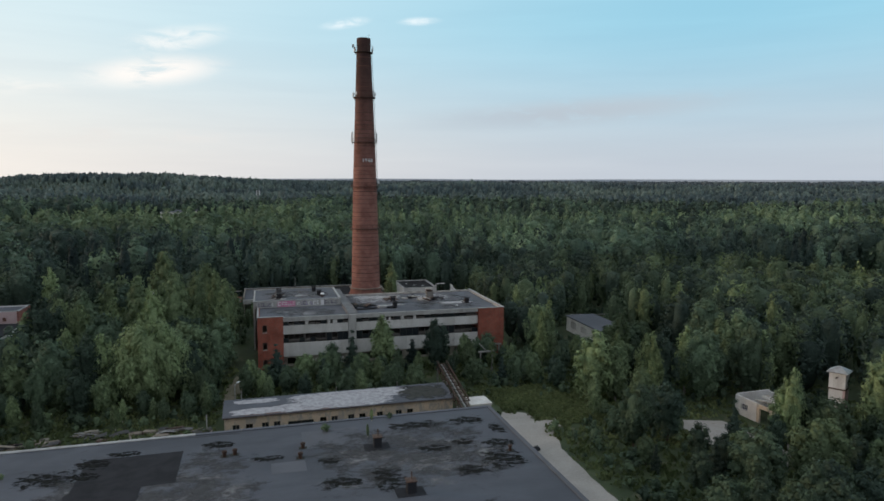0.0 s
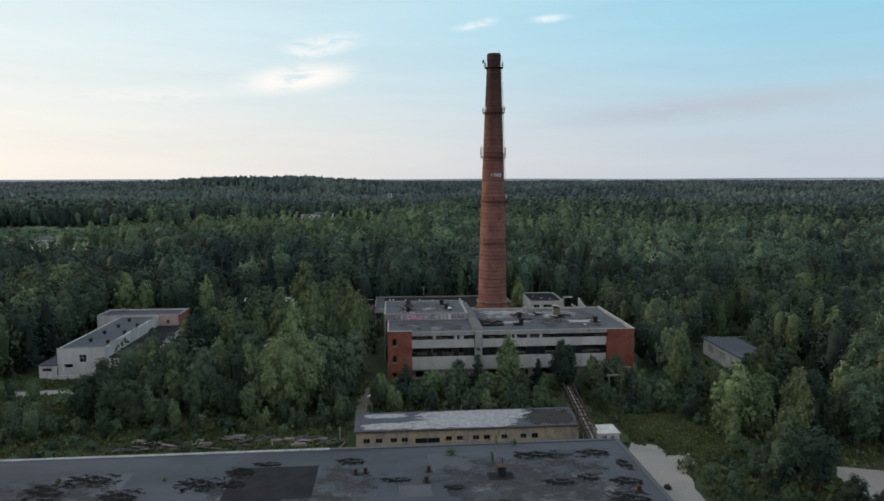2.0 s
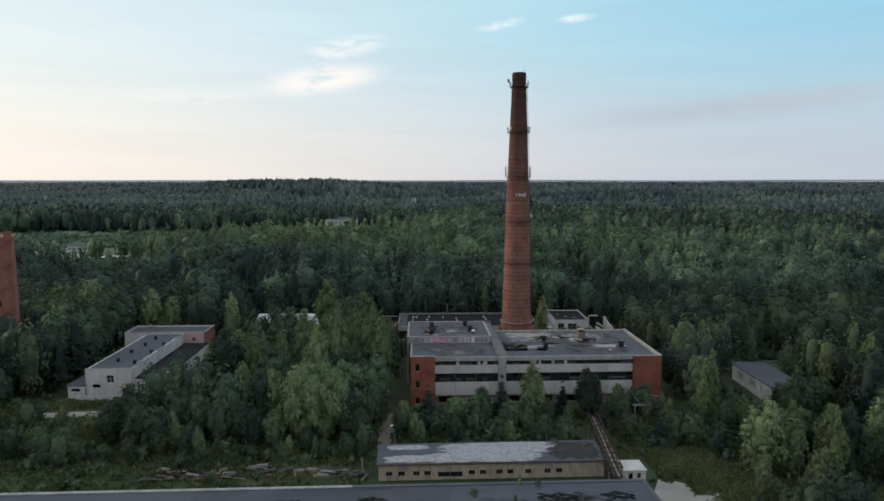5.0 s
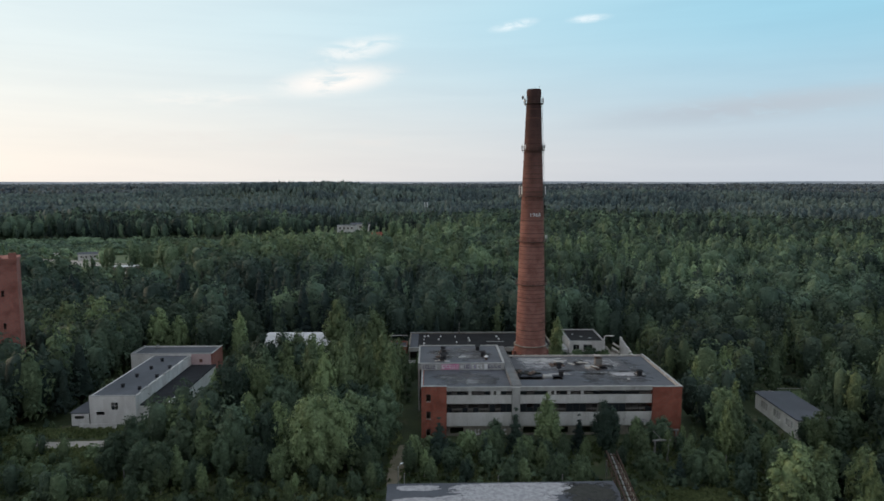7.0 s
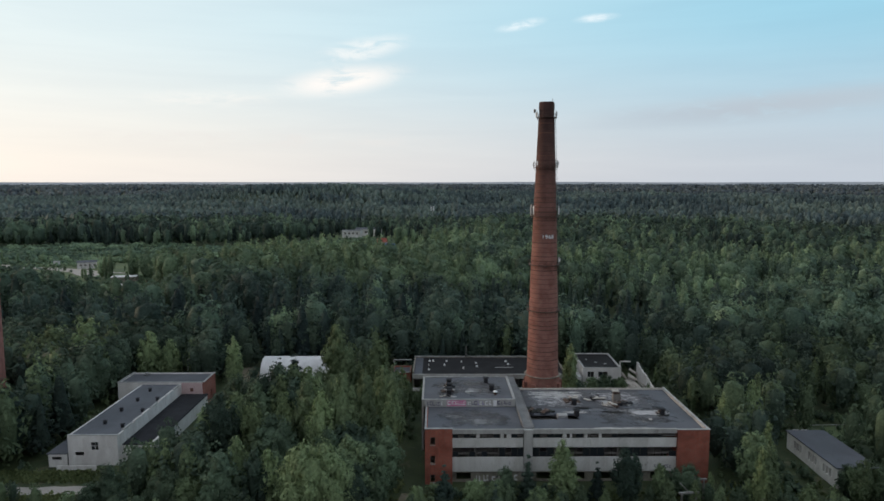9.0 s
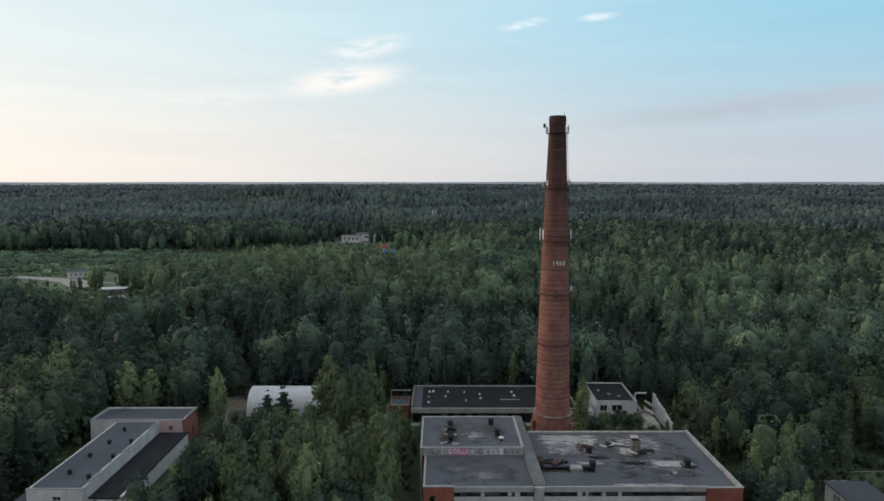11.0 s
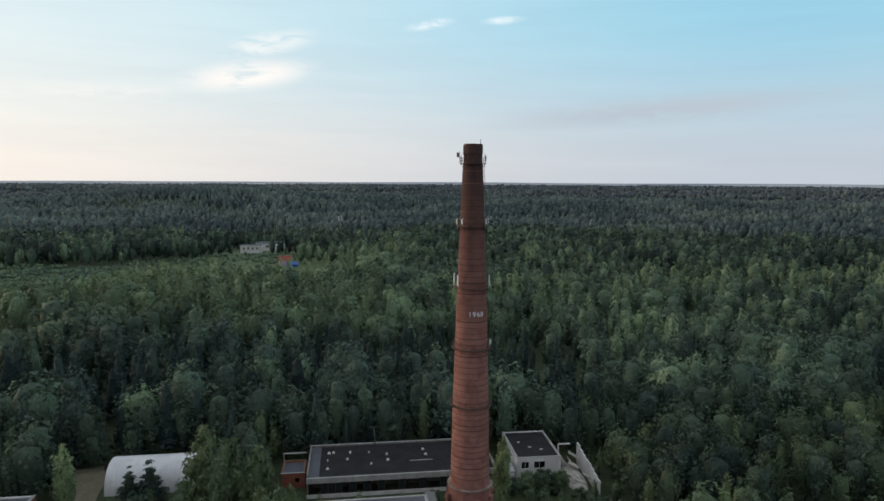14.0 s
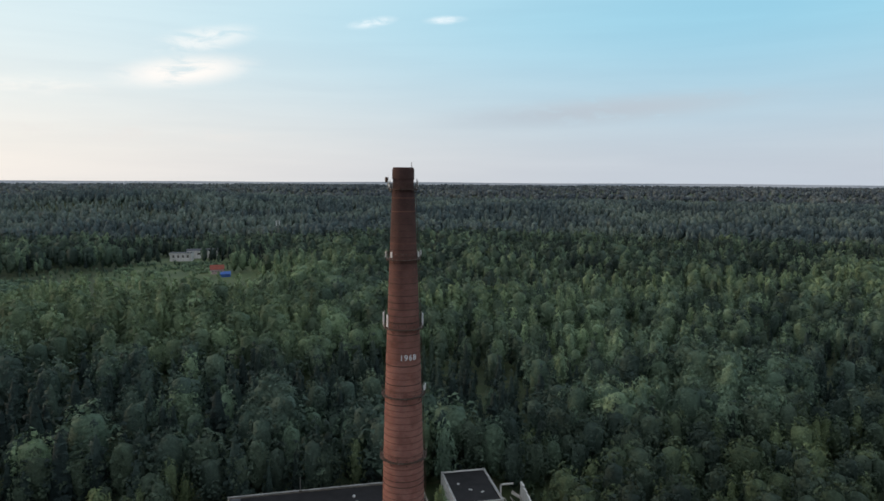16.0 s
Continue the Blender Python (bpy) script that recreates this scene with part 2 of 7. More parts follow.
M["tower_brick"] = brickwork("tower_brick", (0.38, 0.155, 0.128), (0.31, 0.12, 0.1), (0.27, 0.17, 0.15))
M["iron"] = surface("weathered_iron", (0.05, 0.035, 0.03), (0.09, 0.045, 0.03), scale=1.5, rough=0.7, metal=0.5)
M["pale_iron"] = surface("galvanised_steel", (0.42, 0.42, 0.42), (0.3, 0.29, 0.28), scale=1.2, rough=0.5, metal=0.6)
M["white_plastic"] = surface("antenna_white", (0.75, 0.76, 0.78), (0.62, 0.63, 0.64), rough=0.45, bump=0.02)
M["panel"] = surface("pale_facade_panel", (0.58, 0.58, 0.57), (0.48, 0.475, 0.455), (0.2, 0.18, 0.16), scale=0.5, patch=(0.6, 0.8), vary=0.08, stretch=(1, 1, 0.35))
M["fascia"] = surface("roof_fascia", (0.4, 0.4, 0.39), (0.3, 0.3, 0.29), (0.14, 0.13, 0.12), scale=0.6, patch=(0.58, 0.8), stretch=(1, 1, 0.4))
M["inside"] = surface("bare_concrete", (0.2, 0.19, 0.18), (0.14, 0.13, 0.12), scale=0.5)
M["plinth_wall"] = surface("grimy_plaster", (0.3, 0.28, 0.24), (0.2, 0.18, 0.15), (0.1, 0.09, 0.08), scale=0.4)
M["felt"] = surface("roofing_felt", (0.118, 0.124, 0.145), (0.09, 0.096, 0.113), (0.062, 0.063, 0.068), scale=0.12, fine=3.0, patch=(0.6, 0.8), bump=0.25)
M["felt_b"] = surface("roofing_felt_worn", (0.098, 0.107, 0.13), (0.068, 0.075, 0.092), (0.03, 0.03, 0.033), scale=0.1, fine=2.5, patch=(0.62, 0.72), bump=0.3, stretch=(0.6, 1.3, 1))
M["felt_dark"] = surface("bitumen_patch", (0.025, 0.026, 0.03), (0.038, 0.039, 0.045), spec=0.08, scale=0.4, fine=4.0, bump=0.2)
M["moss"] = surface("black_moss", (0.016, 0.017, 0.015), (0.03, 0.032, 0.026), scale=1.4, fine=9.0, bump=0.5)
M["dark_roof"] = surface("black_felt", (0.036, 0.036, 0.039), (0.026, 0.026, 0.028), (0.07, 0.07, 0.07), spec=0.08, scale=0.3, patch=(0.62, 0.8))
M["white_wall"] = surface("whitewashed_wall", (0.7, 0.69, 0.68), (0.56, 0.54, 0.53), (0.28, 0.26, 0.24), scale=0.5, patch=(0.6, 0.85), stretch=(1, 1, 0.4))
M["yellow_wall"] = surface("faded_yellow_plaster", (0.62, 0.49, 0.37), (0.5, 0.41, 0.32), (0.36, 0.33, 0.3), scale=0.45, patch=(0.47, 0.62), stretch=(1, 1, 0.5))
M["bright_wall"] = surface("pale_limewash", (0.78, 0.76, 0.73), (0.64, 0.61, 0.58), (0.36, 0.33, 0.3), scale=0.5, patch=(0.58, 0.8), stretch=(1, 1, 0.4))
M["bared_felt"] = surface("bared_grey_underlay", (0.075, 0.075, 0.085), (0.11, 0.11, 0.122), (0.045, 0.045, 0.05), scale=0.35, patch=(0.55, 0.7), stretch=(0.5, 1.6, 1))
M["pink_wall"] = surface("pinkish_plaster", (0.55, 0.42, 0.42), (0.5, 0.36, 0.36), (0.3, 0.18, 0.18), scale=0.6, patch=(0.6, 0.75))
M["concrete"] = surface("worn_concrete_paving", (0.4, 0.37, 0.345), (0.32, 0.3, 0.275), (0.16, 0.15, 0.13), scale=0.16, fine=3.0, patch=(0.6, 0.8))
M["dirt"] = surface("dirt_track", (0.24, 0.21, 0.16), (0.16, 0.15, 0.1), (0.06, 0.08, 0.03), scale=0.4, fine=5.0, patch=(0.55, 0.75))
M["channel"] = surface("weathered_concrete_channel", (0.2, 0.2, 0.205), (0.15, 0.15, 0.155), (0.09, 0.09, 0.09), scale=0.5, patch=(0.58, 0.8))
M["rim"] = surface("light_parapet_cap", (0.4, 0.4, 0.4), (0.27, 0.27, 0.27), scale=0.8, rough=0.6)
M["rust"] = surface("rusty_steel", (0.1, 0.06, 0.045), (0.06, 0.045, 0.04), (0.24, 0.2, 0.18), scale=1.0, rough=0.85, metal=0.2)
M["hangar"] = surface("pale_corrugated_sheet", (0.72, 0.72, 0.74), (0.6, 0.6, 0.62), (0.45, 0.44, 0.44), scale=0.3, rough=0.5, metal=0.1, patch=(0.6, 0.85))
M["rubble"] = surface("broken_masonry", (0.55, 0.52, 0.48), (0.38, 0.35, 0.32), (0.2, 0.16, 0.13), scale=1.0)
M["timber"] = surface("grey_timber", (0.3, 0.26, 0.21), (0.2, 0.17, 0.14), scale=1.5)
M["dark_frame"] = surface("sooty_steel_frame", (0.05, 0.046, 0.043), (0.08, 0.07, 0.06), scale=1.5, rough=0.8)
M["paint_black"] = surface("spray_paint_dark", (0.1, 0.095, 0.14), (0.14, 0.13, 0.19), bump=0.0)
M["paint_pink"] = surface("spray_paint_pink", (0.6, 0.2, 0.34), (0.5, 0.16, 0.3), bump=0.0)
M["paint_white"] = surface("spray_paint_white", (0.7, 0.7, 0.72), (0.6, 0.6, 0.62), bump=0.0)
M["paint_violet"] = surface("spray_paint_violet", (0.22, 0.18, 0.4), (0.28, 0.22, 0.42), bump=0.0)
M["roof_red"] = surface("red_roof_tiles", (0.32, 0.095, 0.07), (0.25, 0.08, 0.06), scale=0.8)
M["tarp"] = surface("blue_tarpaulin", (0.06, 0.16, 0.5), (0.05, 0.12, 0.4), scale=0.8, rough=0.5)
M["bark_birch"] = surface("birch_bark", (0.5, 0.48, 0.44), (0.35, 0.33, 0.3), (0.05, 0.045, 0.04), scale=2.0, patch=(0.55, 0.65), stretch=(1, 1, 0.6))
M["bark"] = surface("brown_bark", (0.1, 0.075, 0.055), (0.065, 0.05, 0.04), scale=3.0)
M["ground"] = surface("rough_grass", (0.06, 0.083, 0.036), (0.034, 0.05, 0.024), (0.115, 0.108, 0.066), scale=0.11, fine=1.6, patch=(0.54, 0.72), bump=0.6)
M["meadow"] = surface("pale_meadow", (0.105, 0.142, 0.06), (0.07, 0.102, 0.048), (0.16, 0.17, 0.09), scale=0.05, fine=1.2, patch=(0.62, 0.8), bump=0.4)
M["grass"] = foliage("grass_blades", (0.095, 0.13, 0.055), (0.13, 0.155, 0.07))
for leaf_name, leaf_base, leaf_second, leaf_grain in (
        ("birch", (0.114, 0.161, 0.09), (0.142, 0.19, 0.103), 1.6), ("alder", (0.059, 0.092, 0.066), (0.077, 0.115, 0.075), 1.6),
        ("light", (0.146, 0.2, 0.103), (0.172, 0.224, 0.116), 1.6), ("pine", (0.036, 0.058, 0.048), (0.05, 0.076, 0.058), 1.6),
        # after willow, cooler forest copies of near leaves with distance haze in the colour
        ("willow", (0.09, 0.133, 0.078), (0.114, 0.158, 0.089), 1.6), ("hazed_birch", (0.123, 0.186, 0.124), (0.154, 0.218, 0.135), 1.2), ("aspen", (0.13, 0.187, 0.116), (0.155, 0.21, 0.126), 1.2),
        ("hazed_alder", (0.056, 0.087, 0.066), (0.075, 0.109, 0.078), 1.2), ("hazed_willow", (0.092, 0.14, 0.094), (0.115, 0.166, 0.105), 1.2), ("hazed_pine", (0.031, 0.05, 0.045), (0.044, 0.067, 0.053), 1.2),
        # far and haze: bluer and greyer still, aerial haze painted into the leaf colour
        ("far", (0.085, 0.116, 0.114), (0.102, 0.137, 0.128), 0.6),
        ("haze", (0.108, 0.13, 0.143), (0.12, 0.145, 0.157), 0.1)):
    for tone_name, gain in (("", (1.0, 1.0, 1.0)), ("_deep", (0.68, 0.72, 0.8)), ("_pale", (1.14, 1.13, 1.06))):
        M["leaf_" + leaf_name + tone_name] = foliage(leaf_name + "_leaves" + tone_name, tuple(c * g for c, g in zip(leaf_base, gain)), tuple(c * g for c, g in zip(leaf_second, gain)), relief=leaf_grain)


def glassy():
    m = bpy.data.materials.new("window_glass")
    m.use_nodes = True
    p = m.node_tree.nodes["Principled BSDF"]
    p.inputs["Base Color"].default_value = (0.02, 0.024, 0.028, 1)
    p.inputs["Roughness"].default_value = 0.08
    p.inputs["Specular IOR Level"].default_value = 0.5
    return m


M["glass"] = glassy()


# ---------------------------------------------------------------- mesh helpers
def box(bm, x0, x1, y0, y1, z0, z1):
    v = [bm.verts.new(c) for c in ((x0, y0, z0), (x1, y0, z0), (x1, y1, z0), (x0, y1, z0), (x0, y0, z1), (x1, y0, z1), (x1, y1, z1), (x0, y1, z1))]
    for f in ((3, 2, 1, 0), (4, 5, 6, 7), (0, 1, 5, 4), (1, 2, 6, 5), (2, 3, 7, 6), (3, 0, 4, 7)):
        bm.faces.new([v[i] for i in f])
    return bm


def boxes(*list_of):
    bm = bmesh.new()
    for b in list_of:
        box(bm, *b)
    return bm


def beam(bm, a, b, r=0.05, sides=6):
    """A straight bar of round section from a to b."""
    a, b = Vector(a), Vector(b)
    d = (b - a).normalized()
    side = d.cross(Vector((0, 0, 1)) if abs(d.z) < 0.9 else Vector((1, 0, 0))).normalized()
    up = side.cross(d)
    rings = []
    for p in (a, b):
        rings.append([bm.verts.new(p + (side * math.cos(k * math.tau / sides) + up * math.sin(k * math.tau / sides)) * r) for k in range(sides)])
    for k in range(sides):
        j = (k + 1) % sides
        bm.faces.new((rings[0][k], rings[0][j], rings[1][j], rings[1][k]))
    bm.faces.new(rings[0][::-1])
    bm.faces.new(rings[1])
    return bm


def lathe(bm, profile, seg=48, close=False):
    """Turns (radius, height) pairs round the z axis."""
    rings = [[bm.verts.new((r * math.cos(k * math.tau / seg), r * math.sin(k * math.tau / seg), z)) for k in range(seg)] for r, z in profile]
    pairs = list(zip(rings, rings[1:])) + ([(rings[-1], rings[0])] if close else [])
    for lo, hi in pairs:
        for k in range(seg):
            j = (k + 1) % seg
            bm.faces.new((lo[k], lo[j], hi[j], hi[k]))
    return bm


def ring(r0, r1, z0, z1, seg=40):
    return lathe(bmesh.new(), [(r0, z0), (r1, z0), (r1, z1), (r0, z1)], seg, True)


def wall(bm, u0, u1, w0, w1, v0, v1, openings=()):
    """A wall along x from u0 to u1, between v0 and v1 in depth, with real openings (u, u, w, w)."""
    us = sorted({u0, u1, *(c for o in openings for c in o[:2])})
    ws = sorted({w0, w1, *(c for o in openings for c in o[2:] if w0 < c < w1)})
    corners = {}

    def at(i, k, v):
        if (i, k, v) not in corners:
            corners[(i, k, v)] = bm.verts.new((us[i], v, ws[k]))
        return corners[(i, k, v)]

    def solid(i, k):
        if not (0 <= i < len(us) - 1 and 0 <= k < len(ws) - 1):
            return False
        um, wm = (us[i] + us[i + 1]) / 2, (ws[k] + ws[k + 1]) / 2
        return not any(o[0] < um < o[1] and o[2] < wm < o[3] for o in openings)

    for i in range(len(us) - 1):
        for k in range(len(ws) - 1):
            if not solid(i, k):
                continue
            bm.faces.new((at(i, k, v0), at(i + 1, k, v0), at(i + 1, k + 1, v0), at(i, k + 1, v0)))
            bm.faces.new((at(i, k, v1), at(i, k + 1, v1), at(i + 1, k + 1, v1), at(i + 1, k, v1)))
            for di, dk, p, q in ((-1, 0, (i, k), (i, k + 1)), (1, 0, (i + 1, k + 1), (i + 1, k)), (0, -1, (i + 1, k), (i, k)), (0, 1, (i, k + 1), (i + 1, k + 1))):
                if not solid(i + di, k + dk):
                    bm.faces.new((at(*p, v0), at(*q, v0), at(*q, v1), at(*p, v1)))
    return bm


def part(name, bm, material, parent=None, label="", bevel=0.0, smooth=False):
    """Links a bmesh as one mesh object, under a thing or under a part."""
    if bevel:
        bmesh.ops.bevel(bm, geom=list(bm.edges), offset=bevel, segments=1, affect="EDGES", clamp_overlap=True)
    bmesh.ops.recalc_face_normals(bm, faces=bm.faces)
    me = bpy.data.meshes.new(name)
    bm.to_mesh(me)
    bm.free()
    if smooth:
        for p in me.polygons:
            p.use_smooth = True
    me.materials.append(M[material])
    ob = new(name, me)
    if parent:
        ob.parent = parent
    if label:
        ob["label"] = label
    return ob


def thing(name, place, label, category, group="", kind=""):
    ob = new(name)
    ob.empty_display_size = 0.5
    ob.matrix_world = place
    return tagged(ob, label, category, group, kind)


def same(ob, name, place, parent):
    """Another piece on the same mesh."""
    o = new(name, ob.data)
    o.parent = parent
    o.matrix_local = place
    return o


def smooth01(a, b, x):
    t = np.clip((x - a) / (b - a), 0.0, 1.0)
    return t * t * (3 - 2 * t)


def ground_z(x, y):
    """Height of the ground: a shallow dip by the halls, level woods, a wooded hill and a slow rise far off."""
    d = np.hypot(x, y)
    z = -1.4 * (1 - smooth01(112, 150, y)) * (1 - smooth01(140, 260, np.abs(x)))
    z = z + FAR_RISE * smooth01(700, 3600, d)
    side = np.where(x < -350, 260.0, 420.0)
    z = z + HILL * np.exp(-((x + 350) / side) ** 2 - ((y - 1390) / 260) ** 2)
    z = z + 13 * np.exp(-((d - 1350) / 260) ** 2) * smooth01(-0.05, 0.25, x / (d + 1))
    return z + 2.5 * np.sin(x / 170 + 1.3) * np.sin(y / 210) * smooth01(450, 900, d)


FAR_RISE, HILL = 17.0, 33.0


def gz(x, y):
    return float(ground_z(np.float64(x), np.float64(y)))


# ---------------------------------------------------------------- ground, roads
def make_ground():
    axis_near = np.arange(-180, 321, 4.0)
    far = [340.0]
    while far[-1] < 4900:
        far.append(far[-1] * 1.09)
    far[-1] = 4900.0
    back = [-200.0]
    while back[-1] > -4900:
        back.append(back[-1] * 1.3)
    back[-1] = -4900.0
    ys = np.array(back[::-1] + list(axis_near) + far)
    xs = np.array([-f for f in far[::-1]] + list(np.arange(-320, 321, 4.0)) + far)
    gx, gy = np.meshgrid(xs, ys)
    gzz = ground_z(gx, gy)
    nx, ny = len(xs), len(ys)
    me = bpy.data.meshes.new("ground")
    idx = np.arange(nx * ny).reshape(ny, nx)
    quads = np.stack((idx[:-1, :-1], idx[:-1, 1:], idx[1:, 1:], idx[1:, :-1]), -1).reshape(-1, 4)
    fill_mesh(me, np.stack((gx, gy, gzz), -1).reshape(-1, 3), quads)
    me.materials.append(M["ground"])
    return tagged(new("ground", me), "rough dark-green grass and forest floor", "ground", kind="structure")


def fill_mesh(me, verts, quads, mat_index=None, tris=False):
    k = quads.shape[1]
    me.vertices.add(len(verts))
    me.vertices.foreach_set("co", np.ascontiguousarray(verts, np.float32).ravel())
    me.loops.add(quads.size)
    me.loops.foreach_set("vertex_index", np.ascontiguousarray(quads, np.int32).ravel())
    me.polygons.add(len(quads))
    me.polygons.foreach_set("loop_start", np.arange(0, quads.size, k, dtype=np.int32))
    if mat_index is not None:
        me.polygons.foreach_set("material_index", np.ascontiguousarray(mat_index, np.int32))
    me.update(calc_edges=True)
    me.validate()


def strip_road(name, line, material, label, category, lift=0.07):
    """A paved strip that follows (x, y, half width) stations over the ground, with a worn wavering edge."""
    bm = bmesh.new()
    rows = []
    pts = []
    for (x0, y0, h0), (x1, y1, h1) in zip(line, line[1:]):
        n = max(2, int(math.hypot(x1 - x0, y1 - y0) / 2))
        pts += [(x0 + (x1 - x0) * k / n, y0 + (y1 - y0) * k / n, h0 + (h1 - h0) * k / n) for k in range(n)]
    pts.append(line[-1])
    for k, (x, y, h) in enumerate(pts):
        a, b = pts[max(0, k - 1)], pts[min(len(pts) - 1, k + 1)]
        d = Vector((b[0] - a[0], b[1] - a[1], 0)).normalized()
        nrm = Vector((-d.y, d.x, 0))
        row = []
        for s in (-1.0, -0.33, 0.33, 1.0):
            w = h * s + (noise.noise((x * 0.4, y * 0.4, s * 7)) * 0.5 if abs(s) == 1 else 0)
            px, py = x + nrm.x * w, y + nrm.y * w
            row.append(bm.verts.new((px, py, gz(px, py) + lift)))
        rows.append(row)
    for a, b in zip(rows, rows[1:]):
        for k in range(3):
            bm.faces.new((a[k], a[k + 1], b[k + 1], b[k]))
    skirt = bmesh.ops.extrude_face_region(bm, geom=list(bm.faces))
    for v in skirt["geom"]:
        if isinstance(v, bmesh.types.BMVert):
            v.co.z -= 0.3
    return tagged(part(name, bm, material), label, category, kind="structure")


make_ground()
strip_road("road", [(33, 30, 6.8), (34.2, 62, 5.7), (34.9, 76, 4.8), (35.0, 84.5, 4.6), (36.6, 92.5, 4.4), (38.9, 96.6, 5.0), (41.0, 99.9, 5.2)], "concrete", "light worn concrete yard road beside the big hall", "road")
strip_road("pavement", [(67.2, 90.6, 3.2), (66.4, 88, 4.3), (66.4, 83.5, 4.7), (68.2, 79, 3.2), (69.5, 73, 2.2)], "concrete", "light concrete yard in front of the ruined garage", "yard")
strip_road("dirt_road", [(-9.5, 114, 0.7), (-9.0, 120, 1.5), (-8.8, 126, 1.5), (-8.4, 131, 0.7)], "dirt", "pale dirt track beside the factory", "track")
strip_road("dirt_road", [(-53.5, 160, 1.4), (-53.6, 170, 1.6), (-55, 176, 1.8), (-57, 190, 2.6), (-59, 200, 3.5), (-62, 208, 3.0)], "dirt", "pale dirt road leading past the arched hangar", "track")
strip_road("dirt_road", [(-84, 131, 1.2), (-74, 130.9, 1.5), (-66, 131.5, 1.4), (-62, 134, 1.0)], "concrete", "pale apron in front of the white workshop", "track")
strip_road("dirt_road", [(-40, 178, 0.8), (-30, 176.5, 0.9), (-20, 177, 0.8)], "dirt", "narrow pale path between birches", "track")
strip_road("dirt_road", [(-340, 462, 3.4), (-284, 433, 3.6), (-252, 424, 4.2), (-231, 415, 6.0), (-216, 402, 8.0), (-208, 390, 5.0)], "concrete", "light gravel lane across a far meadow", "lane", 0.34)
strip_road("dirt_road", [(-232, 416, 2.0), (-212, 410, 1.3), (-192, 404, 1.1)], "concrete", "light gravel spur past the grey depot", "lane", 0.4)
strip_road("dirt_road", [(-84, 531, 0.9), (-72, 533, 1.0), (-66, 546, 0.9)], "concrete", "pale track by the far houses", "track", 0.2)


def haze_backdrop():
    """A glowing backdrop ring at the edge of sight, all round: hazy land painted in emission."""
    m = bpy.data.materials.new("glowing_haze_backdrop")
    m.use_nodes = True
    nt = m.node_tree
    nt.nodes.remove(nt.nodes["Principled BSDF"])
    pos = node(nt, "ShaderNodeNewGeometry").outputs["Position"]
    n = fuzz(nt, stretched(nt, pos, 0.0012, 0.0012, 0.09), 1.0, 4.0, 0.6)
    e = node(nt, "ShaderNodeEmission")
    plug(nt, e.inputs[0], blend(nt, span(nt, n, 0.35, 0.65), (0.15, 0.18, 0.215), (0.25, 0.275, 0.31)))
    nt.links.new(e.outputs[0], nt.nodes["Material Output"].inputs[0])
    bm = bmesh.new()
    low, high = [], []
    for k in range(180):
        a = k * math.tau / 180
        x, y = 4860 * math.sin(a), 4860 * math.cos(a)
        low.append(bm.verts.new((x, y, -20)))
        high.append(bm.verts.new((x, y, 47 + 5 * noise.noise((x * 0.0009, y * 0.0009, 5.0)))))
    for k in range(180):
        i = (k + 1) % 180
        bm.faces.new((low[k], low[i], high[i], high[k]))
    M["haze_glow"] = m
    ob = part("backdrop", bm, "haze_glow")
    return tagged(ob, "glowing backdrop of hazy blue-grey land at the horizon", "backdrop", kind="structure")


def meadow(cx, cy, hx, hy, label):
    """Pale open grass over the ground sheet, with a ragged edge."""
    bm = bmesh.new()
    rows = []
    n, rings_n = 40, 7
    for i in range(rings_n + 1):
        row = []
        for k in range(n):
            a = k * math.tau / n
            q = i / rings_n * (1 + 0.22 * noise.noise((math.cos(a) * 1.7 + cx, math.sin(a) * 1.7, cy)))
            x, y = cx + hx * q * math.cos(a), cy + hy * q * math.sin(a)
            row.append(bm.verts.new((x, y, gz(x, y) + (0.15 if i < rings_n else -0.1))))
            if i == 0:
                break
        rows.append(row)
    for k in range(n):
        bm.faces.new((rows[0][0], rows[1][k], rows[1][(k + 1) % n]))
    for a, b in zip(rows[1:], rows[2:]):
        for k in range(n):
            bm.faces.new((a[k], b[k], b[(k + 1) % n], a[(k + 1) % n]))
    return tagged(part("meadow", bm, "meadow"), label, "meadow", kind="structure")


haze_backdrop()
meadow(-235, 415, 98, 44, "pale green meadow round the far depot")
meadow(-290, 508, 152, 66, "pale scrubby bog meadow far away")
meadow(-76, 595, 70, 96, "pale meadow round the far houses")
meadow(98, 160, 16, 6, "open grassy clearing beside the wood")

# ---------------------------------------------------------------- factory building
def stencil_row(parent, u0, u1, v, w0, w1, mats, seed, count):
    """Unreadable spray-painted scrawl: bars of paint 4 mm proud of a wall that faces -y."""
    rng = random.Random(seed)
    u = u0
    for _ in range(count):
        w = rng.uniform(0.25, 0.7)
        if u + w > u1:
            break
        lo = w0 + rng.uniform(0, 0.25) * (w1 - w0)
        hi = w1 - rng.uniform(0, 0.25) * (w1 - w0)
        bm = bmesh.new()
        box(bm, u, u + w * 0.3, v - 0.006, v - 0.002, lo, hi)
        box(bm, u + w * 0.3, u + w, v - 0.006, v - 0.002, lo, lo + (hi - lo) * rng.uniform(0.2, 0.35))
        if rng.random() < 0.6:
            box(bm, u + w * 0.3, u + w, v - 0.006, v - 0.002, hi - (hi - lo) * 0.25, hi)
        part("graffiti", bm, rng.choice(mats), parent)
        u += w + rng.uniform(0.05, 0.25)


B_ROT = 1.4
factory = thing("factory_building", pose(-4.9, 134.3, -1.0, 0, 0, B_ROT), "abandoned three-storey factory with white bands and red brick ends", "factory")
FW, FD = 53.0, 25.0     # width and depth of the front range

